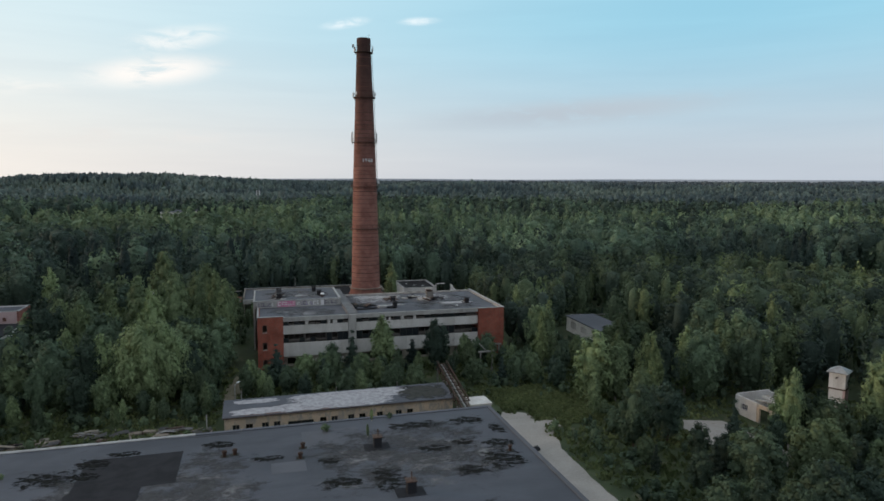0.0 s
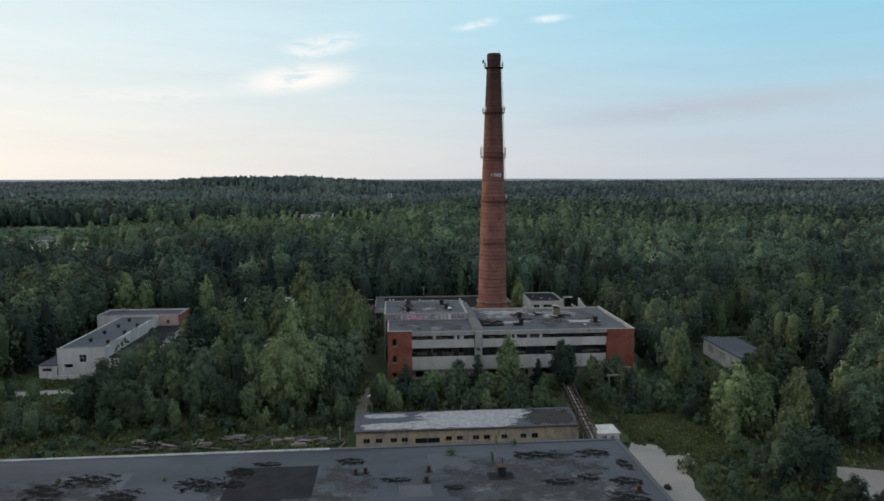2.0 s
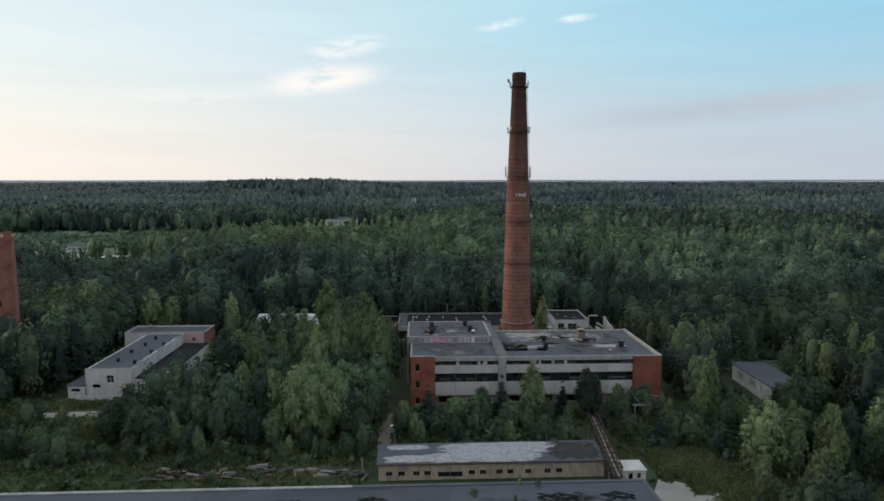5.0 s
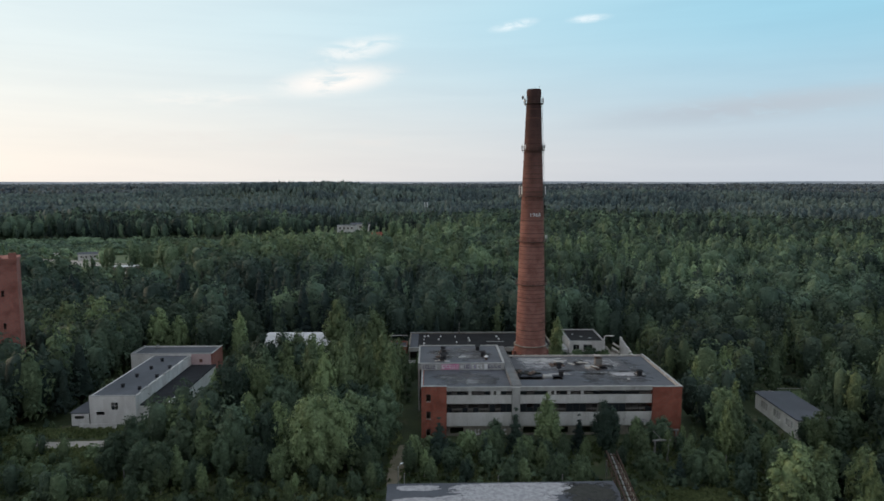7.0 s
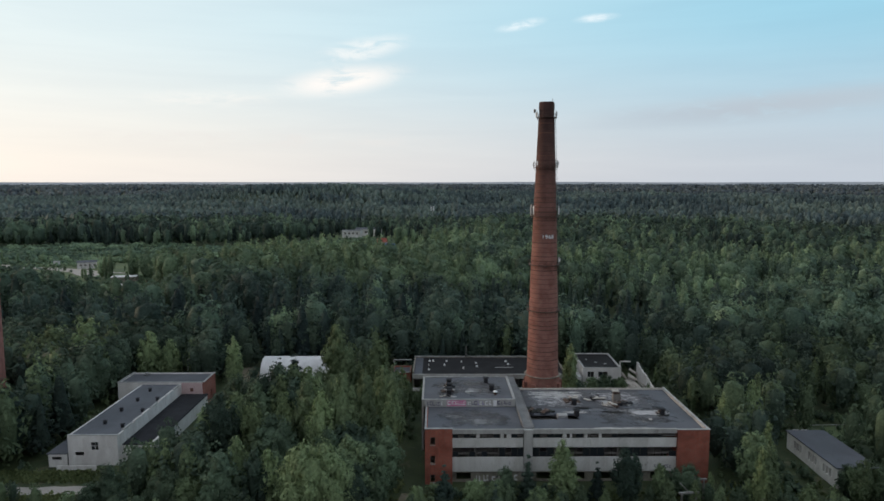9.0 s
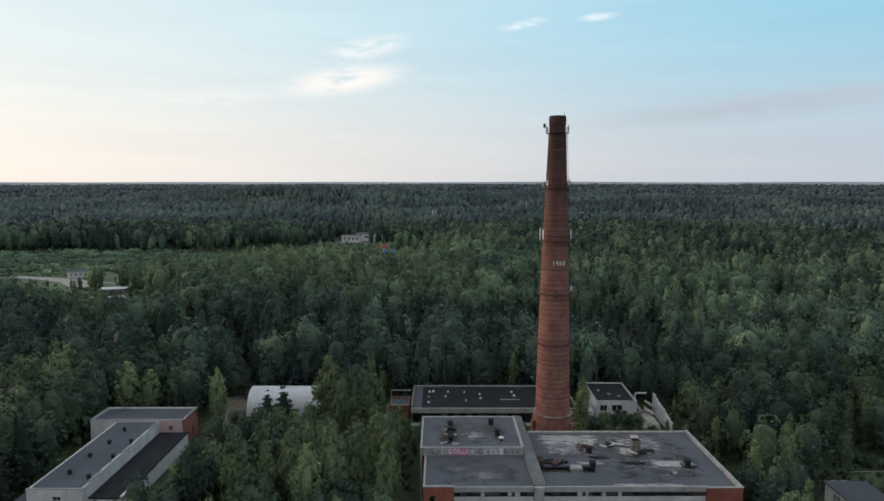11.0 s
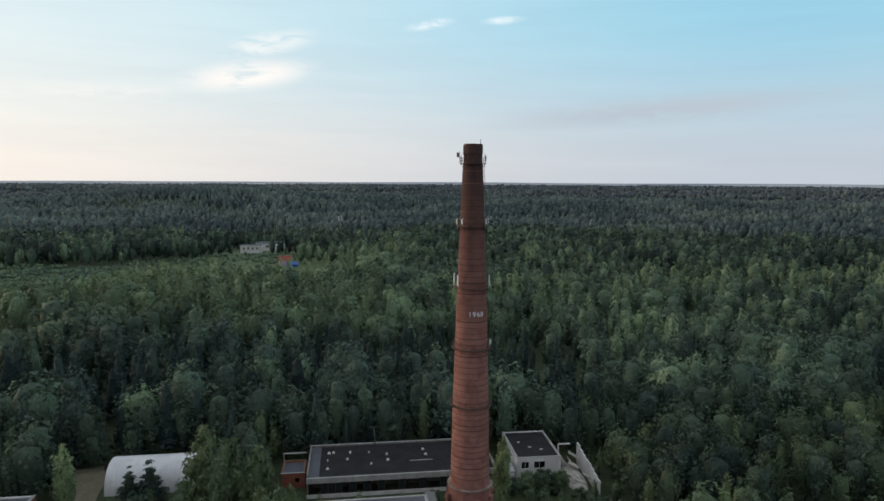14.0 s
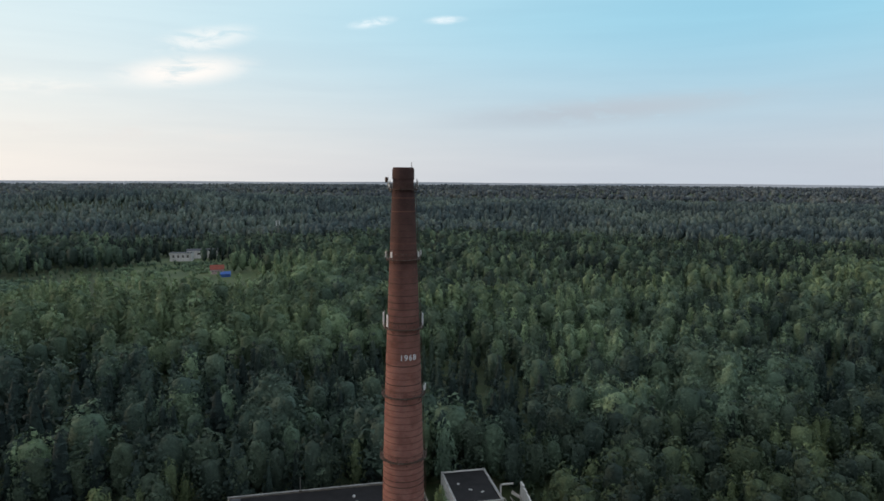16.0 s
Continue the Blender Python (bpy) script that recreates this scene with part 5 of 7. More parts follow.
A0 = pose(35.4, 189.6, -1.65, 0, 0, 0.0)
office = thing("white_office", A0, "two-storey white block with a black roof and missing windows", "office block")
part("front_wall", wall(bmesh.new(), 0, 10.2, 1.3, 7.5, 0, 0.35, [(1.2, 2.9, 4.9, 6.5), (4.1, 6.6, 4.9, 6.5), (1.2, 2.9, 1.9, 3.5), (4.1, 6.6, 1.9, 3.5)]), "white_wall", office)
for u0, u1, w in ((1.2, 2.9, 4.9), (4.1, 6.6, 4.9), (1.2, 2.9, 1.9), (4.1, 6.6, 1.9)):
    f = part("window", boxes((u0, u1, 0.15, 0.2, w, w + 0.07), (u0, u1, 0.15, 0.2, w + 1.53, w + 1.6), ((u0 + u1) / 2 - 0.04, (u0 + u1) / 2 + 0.04, 0.15, 0.2, w + 0.07, w + 1.53)), "white_wall", office)
    part("pane", boxes((u0 + 0.03, (u0 + u1) / 2 - 0.05, 0.17, 0.18, w + 0.08, w + 1.52)), "glass", f)
part("wall", boxes((0, 0.35, 0.35, 15.2, 1.3, 7.5), (9.85, 10.2, 0.35, 15.2, 1.3, 7.5), (0.35, 9.85, 14.85, 15.2, 1.3, 7.5)), "white_wall", office)
part("floor", boxes((0.35, 9.85, 0.35, 14.85, 3.9, 4.15), (0.35, 9.85, 0.35, 14.85, 1.35, 1.6)), "inside", office)
part("roof", boxes((0.35, 9.85, 0.35, 14.85, 7.05, 7.3)), "dark_roof", office, "black felt roof")
part("parapet_cap", boxes((-0.05, 0.4, 0.36, 15.25, 7.5, 7.62)), "rim", office)
part("parapet_cap", boxes((9.8, 10.25, 0.36, 15.25, 7.5, 7.62)), "rim", office)
part("parapet_cap", boxes((-0.05, 10.25, -0.05, 0.35, 7.5, 7.6)), "fascia", office)
for u, v in ((2.6, 9.0), (4.6, 6.0), (6.9, 4.6)):
    sl = thing("roof_scrap", A0 @ pose(u, v, 7.3, 0, 0, u * 31), "pale scrap of sheet on the black roof", "sheet scrap", "scraps on the black roof")
    part("sheet", boxes((-0.4, 0.4, -0.25, 0.25, 0.0, 0.12)), "rim", sl, bevel=0.02)
lean = thing("lean_to", pose(32.0, 187.0, -0.3, 0, 0, -1.0), "low white lean-to beside the white block", "lean-to")
part("wall", boxes((0, 2.5, 0, 0.3, 0, 4.2), (0, 0.3, 0.3, 6, 0, 4.2)), "white_wall", lean)
part("roof", boxes((-0.1, 2.55, -0.1, 6.1, 4.2, 4.4)), "rim", lean)

# collapsed wing: leaning slabs and a ruined white wall
ruin = thing("ruined_wing", pose(45.9, 182.3, -0.3, 0, 0, 0), "collapsed white wing with tumbled concrete slabs", "ruin")
rng_r = random.Random(31)
bm = bmesh.new()
prev = 0.0
for k in range(8):
    y0, y1 = k * 2.0, k * 2.0 + 1.96
    h = 3.6 + 0.25 * k + rng_r.uniform(-0.25, 0.25)
    part("wall_slab", boxes((6.0 + 0.03 * k, 6.4 + 0.03 * k, y0, y1, 0, h)), "white_wall", ruin, bevel=0.05)
for k in range(12):
    bm = boxes((-1.3, 1.3, -0.5, 0.5, -0.1, 0.1))
    o = part("fallen_slab", bm, "rubble", ruin, bevel=0.03)
    o.matrix_local = pose(rng_r.uniform(1.0, 5.2), rng_r.uniform(3, 15), 1.4 + rng_r.uniform(0, 1.6), rng_r.uniform(-25, 25), rng_r.uniform(20, 55), rng_r.uniform(-30, 30))
part("rubble_heap", lathe(bmesh.new(), [(4.2, 0), (3.2, 0.9), (2.0, 1.6), (0.8, 2.0), (0.02, 2.1)], 14), "rubble", ruin).matrix_local = Matrix.Translation((3.0, 9.0, 0)) @ Matrix.Diagonal((0.7, 2.0, 1, 1))
part("arch_rib", boxes((1.0, 1.3, 14.0, 14.3, 3.2, 6.2), (1.0, 4.0, 14.0, 14.3, 5.9, 6.2)), "white_wall", ruin)

# ---------------------------------------------------------------- small houses right of the factory
S0 = pose(70.6, 133.6, -0.3, 0, 0, 0)
shed = thing("storage_shed", S0, "long pale shed with dark openings and a flat grey roof", "shed")
opn = [(2.4, 3.2, 1.4, 3.1), (3.5, 4.3, 1.4, 3.1), (4.6, 5.2, 1.4, 3.1), (7.8, 8.6, 1.4, 3.1), (8.9, 9.7, 1.4, 3.1), (10.0, 10.7, 1.4, 3.1), (13.0, 13.6, 1.4, 3.0), (14.0, 14.6, 1.4, 3.0), (15.0, 15.6, 1.4, 3.0)]
sw = part("front_wall", wall(bmesh.new(), 0, 17.2, 0, 3.9, 0, 0.35, opn), "bright_wall", shed, "grubby whitewashed wall with dark openings")
sw.matrix_local = pose(0, 17.2, 0, 0, 0, -90)
part("wall", boxes((0, 7.4, -0.35, 0.0, 0, 3.9), (7.05, 7.4, 0, 17.2, 0, 3.9), (0, 7.4, 17.2, 17.55, 0, 3.9)), "bright_wall", shed)
part("inner_wall", boxes((2.5, 2.7, 0, 17.2, 0, 3.6)), "inside", shed)
part("roof", boxes((-0.3, 7.7, -0.6, 17.8, 3.9, 4.15)), "felt", shed, "flat grey felt roof", bevel=0.03)
part("roof_edge", boxes((1.0, 2.3, 17.5, 17.75, 4.16, 4.25), (2.9, 4.1, 17.5, 17.75, 4.16, 4.25)), "rim", shed)
fence = thing("pipe_rail", pose(80, 160, 0, 0, 0, 3), "thin pale pipe fence along the clearing", "fence")
part("rail", beam(bmesh.new(), (0, 0, 1.6), (22, 0, 1.6), 0.07), "pale_iron", fence)
for k in range(8):
    part("post", beam(bmesh.new(), (k * 3.1, 0, -0.2), (k * 3.1, 0, 1.6), 0.06), "pale_iron", fence)

# ruined garage and transformer tower
G0 = pose(75.0, 92.8, -1.4, 0, 0, -86)
garage = thing("ruined_garage", G0, "ruined white garage with a painted wall and fallen roof", "garage")
part("front_wall", wall(bmesh.new(), 0, 4.7, 0, 3.2, 0, 0.3, [(1.4, 2.8, 1.1, 2.1)]), "white_wall", garage, "whitewashed wall")
stencil_row(garage, 1.5, 2.7, 0.2, 1.15, 2.05, ["paint_black"], 41, 5)
part("front_wall", wall(bmesh.new(), 4.7, 12.5, 0, 3.1, 0.05, 0.35, [(5.3, 7.4, 0, 2.5), (8.8, 11.2, 0, 2.5)]), "yellow_wall", garage, "stained wall with gate openings")
part("side_wall", boxes((0, 0.3, 0.3, 7.0, 0, 3.4), (12.2, 12.5, 0.35, 7.0, 0, 2.6), (0.3, 12.2, 6.7, 7.0, 0, 3.2)), "white_wall", garage)
for k in range(9):
    o = part("roof_slab", boxes((-1.2, 1.2, -0.6, 0.6, -0.09, 0.09)), "rubble", garage, bevel=0.03)
    o.matrix_local = pose(rng_r.uniform(1.5, 11), rng_r.uniform(1.5, 5.6), 2.7 + rng_r.uniform(-0.4, 0.4), rng_r.uniform(-12, 12), rng_r.uniform(-14, 14), rng_r.uniform(-20, 20))

T0 = pose(88.7, 85.4, -1.4, 0, 0, 32)
tower = thing("transformer_tower", T0, "square pale brick transformer tower with a sheet-metal roof", "transformer tower")
TW, TH = 1.2, 8.9
part("lower_wall", wall(bmesh.new(), -TW, TW, 0, 5.6, -TW, -TW + 0.3, [(-0.3, 0.2, 2.6, 5.1)]), "pink_wall", tower)
part("lower_wall", wall(bmesh.new(), -TW + 0.3, TW - 0.3, 0, 5.6, -TW, -TW + 0.3), "white_wall", tower).matrix_local = pose(0, 0, 0, 0, 0, -90)
part("lower_wall", boxes((TW - 0.3, TW, -TW + 0.3, TW, 0, 5.6), (-TW + 0.3, TW - 0.3, TW - 0.3, TW, 0, 5.6)), "white_wall", tower)
part("belt", boxes((-TW - 0.1, TW + 0.1, -TW - 0.1, TW + 0.1, 5.6, 5.82)), "rust", tower, "dark belt course")
part("upper_wall", boxes((-TW, TW, -TW, TW, 5.82, TH - 0.4)), "white_wall", tower)
bm = bmesh.new()
base = [bm.verts.new((sx * (TW + 0.35), sy * (TW + 0.35), TH - 0.4)) for sx, sy in ((-1, -1), (1, -1), (1, 1), (-1, 1))]
under = [bm.verts.new((v.co.x, v.co.y, TH - 0.55)) for v in base]
peak = bm.verts.new((0, 0, TH + 0.5))
for k in range(4):
    j = (k + 1) % 4
    bm.faces.new((base[k], base[j], peak))
    bm.faces.new((under[k], under[j], base[j], base[k]))
bm.faces.new(under[::-1])
part("roof", bm, "pale_iron", tower, "pale sheet-metal pyramid roof")
part("insulator_arm", boxes((-TW - 0.8, -TW, -0.1, 0.1, TH - 1.3, TH - 1.15)), "iron", tower)

# square red brick water tower far left
wtower = thing("water_tower", pose(-101.5, 158.9, -0.2, 0, 0, 28) @ pose(-8.4, 0, 0) @ Matrix.Diagonal((1, 1, 1.045, 1)), "square red brick water tower with an overgrown crumbling top", "water tower")
part("shaft", wall(bmesh.new(), 0, 8.4, 0, 31.0, 0, 0.6, [(5.0, 5.6, 16, 17.4), (5.0, 5.6, 23.5, 24.9), (5.0, 5.6, 8, 9.4)]), "tower_brick", wtower, "plain red brick shaft")
part("shaft", boxes((0, 0.6, 0.6, 8.4, 0, 31), (7.8, 8.4, 0.6, 8.4, 0, 31), (0.6, 7.8, 7.8, 8.4, 0, 31)), "tower_brick", wtower)
part("core", boxes((0.6, 7.8, 2.0, 2.2, 0, 30)), "inside", wtower)
part("cornice", boxes((-0.3, 8.5, -0.25, 8.6, 31.0, 31.5), (-0.45, 8.65, -0.4, 8.75, 31.5, 32.1)), "tower_brick", wtower, "stepped brick cornice", bevel=0.04)
part("broken_rim", boxes((0.5, 2.2, -0.2, 0.5, 32.1, 32.6), (3.4, 5.6, -0.2, 0.4, 32.1, 32.5), (6.9, 8.5, -0.2, 0.8, 32.1, 33.3)), "tower_brick", wtower, bevel=0.06)


# ---------------------------------------------------------------- far settlement and depot
def far_house(place, w, d, h, wall_mat, roof_mat, label, rise=2.0):
    hs = thing("house", place, label, "house", "far houses")
    part("wall", wall(bmesh.new(), 0, w, 0, h, 0, 0.3, [(w * (0.12 + 0.22 * k), w * (0.22 + 0.22 * k), h * 0.45, h * 0.75) for k in range(4)]), wall_mat, hs)
    part("wall", boxes((0, 0.3, 0.3, d, 0, h), (w - 0.3, w, 0.3, d, 0, h), (0.3, w - 0.3, d - 0.3, d, 0, h)), wall_mat, hs)
    part("inner_wall", boxes((0.3, w - 0.3, 1.2, 1.4, 0, h)), "inside", hs)
    bm = bmesh.new()
    e = [bm.verts.new(c) for c in ((-0.4, -0.4, h), (w + 0.4, -0.4, h), (w + 0.4, d + 0.4, h), (-0.4, d + 0.4, h), (-0.4, d / 2, h + rise), (w + 0.4, d / 2, h + rise))]
    for f in ((0, 1, 5, 4), (2, 3, 4, 5), (1, 2, 5), (3, 0, 4), (3, 2, 1, 0)):
        bm.faces.new([e[k] for k in f])
    part("roof", bm, roof_mat, hs)
    return hs


far_house(pose(-109, 658, gz(-109, 658), 0, 0, -4), 18, 9, 7.2, "white_wall", "felt", "white two-storey house among far trees", 0.6)
far_house(pose(-98, 676, gz(-98, 676), 0, 0, 6), 26, 9, 7.0, "white_wall", "felt", "long grey barn behind the white house", 1.6)
far_house(pose(-64, 572, gz(-64, 572), 0, 0, 10), 9.5, 7, 3.6, "pink_wall", "roof_red", "small house with a red roof among far trees", 3.2)
far_house(pose(-56, 556, gz(-56, 556) - 0.3, 0, 0, 14), 8, 5, 2.6, "tarp", "tarp", "shed covered with a bright blue tarpaulin", 1.6)
far_house(pose(-238, 424, gz(-238, 424), 0, 0, 22), 12, 8, 4.2, "white_wall", "felt", "grey depot building by the far meadow", 1.0)
far_house(pose(-183, 361, gz(-183, 361), 0, 0, 12), 12, 7, 4.4, "plinth_wall", "hangar", "grey store with a white roof by the far meadow", 0.5)
far_house(pose(-172, 347, gz(-172, 347), 0, 0, 20), 8, 4, 2.4, "white_wall", "hangar", "low pale lean-to beside the store", 0.6)
far_house(pose(-268, 448, gz(-268, 448), 0, 0, 0), 3.4, 2.2, 2.2, "white_wall", "rim", "tiny white hut by the lane", 0.3)


def lamp_post(place):
    lp = thing("lamp_post", place, "thin concrete lamp post at the edge of the wood", "lamp post", "lamp posts")
    part("pole", beam(bmesh.new(), (0, 0, -0.2), (0, 0, 8.0), 0.09), "pale_iron", lp)
    part("arm", beam(bmesh.new(), (0, 0, 7.9), (0.9, 0, 8.3), 0.05), "pale_iron", lp)
    part("head", boxes((0.7, 1.4, -0.14, 0.14, 8.22, 8.38)), "white_plastic", lp)
    return lp


lq = lamp_post(pose(-71.5, 189, 0))
copy_thing(lq, pose(-8.0, 112, -1.4, 0, 0, 60) @ Matrix.Diagonal((1, 1, 0.62, 1)))
for x, y, h, r in ((-11.8, 104.5, 2.8, 0.1), (-7.0, 112.5, 3.6, 0.07), (9, 113, 3.0, 0.07), (20, 113.5, 3.0, 0.07), (-52, 116, 2.0, 0.12), (-57, 117, 2.0, 0.12)):
    po = thing("concrete_post", pose(x, y, gz(x, y)), "bare pale concrete post in rough grass", "post", "bare posts")
    part("shaft", beam(bmesh.new(), (0, 0, -0.2), (0, 0, h), r, 6), "rim", po)
    part("stub", boxes((-r - 0.08, r + 0.08, -0.05, 0.05, h - 0.3, h - 0.18)), "rust", po)
bag = thing("rubbish_bag", pose(35.9, 85.9, gz(35.9, 85.9) + 0.07), "torn black rubbish bag on the concrete road", "rubbish bag")
bm = bmesh.new()
bmesh.ops.create_icosphere(bm, subdivisions=2, radius=0.55)
for v in bm.verts:
    v.co *= 1 + 0.35 * noise.noise(v.co * 2.2)
    v.co.z = max(0.0, v.co.z * 0.6 + 0.22)
part("sack", bm, "felt_dark", bag)
part("knot", beam(bmesh.new(), (0, 0, 0.45), (0.1, 0.05, 0.72), 0.07), "felt_dark", bag)
# pallets and slabs dumped in the grass behind the hall
rng_s = random.Random(77)
for k in range(15):
    x, y = rng_s.uniform(-46, -11.5), rng_s.uniform(102.6, 106.6)
    sl = thing("slab_stack", pose(x, y, gz(x, y), 0, 0, rng_s.uniform(-15, 15)), "dumped pale slab in the grass behind the hall", "slab", "dumped slabs")
    part("slab", boxes((-1.3, 1.3, -0.5, 0.5, 0, 0.22)), rng_s.choice(("timber", "plinth_wall", "felt_dark", "rust")), sl, bevel=0.03)
    if k % 3 == 0:
        part("slab", boxes((-0.9, 1.1, -0.4, 0.5, 0.22, 0.42)), "timber", sl, bevel=0.03)




def scrap_pile(place, label, seed, count, mats, reach):
    """Pipes, laths and bent sheet thrown on one another."""
    rng = random.Random(seed)
    sp = thing("scrap_pile", place, label, "scrap pile", "scrap behind the hall")
    for k in range(count):
        ln = rng.uniform(0.5, 1.0) * reach
        o = part("pipe", beam(bmesh.new(), (-ln, 0, 0), (ln, 0, 0), rng.uniform(0.05, 0.11), 6), rng.choice(mats), sp)
        o.matrix_local = pose(rng.gauss(0, 0.35) * reach, rng.gauss(0, 0.35), 0.12 + 0.11 * (k % 5), 0, rng.uniform(-7, 7), rng.uniform(-18, 18))
    for k in range(3):
        o = part("sheet", boxes((-0.5 * reach, 0.5 * reach, -0.4, 0.4, 0, 0.03)), mats[k % len(mats)], sp)
        o.matrix_local = pose(rng.gauss(0, 0.4) * reach, rng.gauss(0, 0.3), 0.2 + 0.28 * k, rng.uniform(-18, 18), rng.uniform(-8, 8), rng.uniform(-20, 20))
    return sp


scrap_pile(pose(-17.4, 105.0, gz(-17.4, 105), 0, 0, 3), "heap of pale pipes and bluish sheet metal in the weeds", 5, 16, ("pale_iron", "rim", "rust"), 2.0)
scrap_pile(pose(-29.6, 107.0, gz(-29.6, 107), 0, 0, 4), "stack of pale weathered laths in the weeds", 6, 14, ("rim", "timber", "plinth_wall"), 1.9)
scrap_pile(pose(-38.8, 104.0, gz(-38.8, 104), 0, 0, -3), "dark heap of torn roofing and laths", 7, 10, ("felt_dark", "rust", "timber"), 2.2)
scrap_pile(pose(-43.6, 103.2, gz(-43.6, 103), 0, 0, 6), "heap of broken grey laths and rubble", 8, 12, ("plinth_wall", "timber", "felt_dark"), 2.0)
far_mast = thing("radio_mast", pose(-24.4, 810, gz(-24.4, 810)), "slim radio mast with two white panels above far trees", "radio mast")
part("pole", beam(bmesh.new(), (0, 0, 0), (0, 0, 27.0), 0.3, 6), "pale_iron", far_mast)
for sx in (-1.7, 1.7):
    part("panel", boxes((sx - 0.45, sx + 0.45, -0.3, 0.3, 20.5, 26.5)), "white_plastic", far_mast)
part("crossbar", boxes((-1.7, 1.7, -0.12, 0.12, 23.3, 23.6)), "pale_iron", far_mast)


# ---------------------------------------------------------------- trees
# crown outlines: greatest radius, foot, height of the widest part, two powers of the top's roundness, size of a bough against the radius, its drawn-out height, droop of the leaves
SHAPES = {
    "birch": (0.19, 0.05, 0.4, 1.9, 0.72, 0.42, 1.7, 1.0),
    "poplar": (0.15, 0.05, 0.4, 1.9, 0.72, 0.46, 1.8, 0.8),
    "broad": (0.265, 0.06, 0.48, 2.0, 0.58, 0.36, 1.3, 0.3),
    "round": (0.32, 0.03, 0.44, 2.0, 0.54, 0.33, 1.25, 0.4),
    "pine": (0.2, 0.04, 0.16, 1.0, 0.92, 0.4, 0.8, 0.0),
    "spread": (0.36, 0.03, 0.42, 2.0, 0.56, 0.29, 1.5, 1.0),
    "bush": (0.56, 0.0, 0.38, 2.0, 0.52, 0.42, 1.0, 0.1),
}


def unit(v):
    return v / np.maximum(np.linalg.norm(v, axis=-1, keepdims=True), 1e-9)


def outline(shape, z):
    """The crown's radius at a height from 0 to 1."""
    wide, low, belly, p, q = SHAPES[shape][:5]
    under = np.clip((z - low) / (belly - low), 0.0, 1.0) ** 0.45
    over = (1 - np.clip((z - belly) / (1 - belly), 0.0, 1.0) ** p) ** q
    return wide * np.where(z < belly, under, over)


def knob():
    """A rounded bough of twenty faces."""
    v = [(0, 0, 1)] + [(0.894 * math.cos(k * math.tau / 5), 0.894 * math.sin(k * math.tau / 5), 0.447) for k in range(5)]
    v += [(0.894 * math.cos((k + 0.5) * math.tau / 5), 0.894 * math.sin((k + 0.5) * math.tau / 5), -0.447) for k in range(5)] + [(0, 0, -1)]
    f = []
    for k in range(5):
        i = (k + 1) % 5
        f += [(0, 1 + k, 1 + i), (1 + k, 6 + k, 1 + i), (1 + i, 6 + k, 6 + i), (11, 6 + i, 6 + k)]
    return np.array(v, float), np.array(f)


def heart(shape, shrink, heights, sides, rng):
    """The shaded inside of a crown, following its outline."""
    low = SHAPES[shape][1]
    v, f = [(0.0, 0.0, low + 0.02)], []
    for k, z in enumerate(heights):
        r = float(outline(shape, np.float64(z))) * shrink
        for j in range(sides):
            q = (j + 0.5 * k) * math.tau / sides
            w = r * rng.uniform(0.75, 1.15)
            v.append((w * math.cos(q), w * math.sin(q), z + rng.uniform(-0.03, 0.03)))
    v.append((0.0, 0.0, 0.99 if shrink > 0.8 else 0.86))
    top = len(v) - 1
    for j in range(sides):
        i = (j + 1) % sides
        f.append((0, 1 + i, 1 + j))
        for k in range(len(heights) - 1):
            p, q = 1 + k * sides, 1 + (k + 1) * sides
            f += [(p + j, p + i, q + j), (p + i, q + i, q + j)]
        last = 1 + (len(heights) - 1) * sides
        f.append((last + j, last + i, top))
    return np.array(v, float), np.array(f)


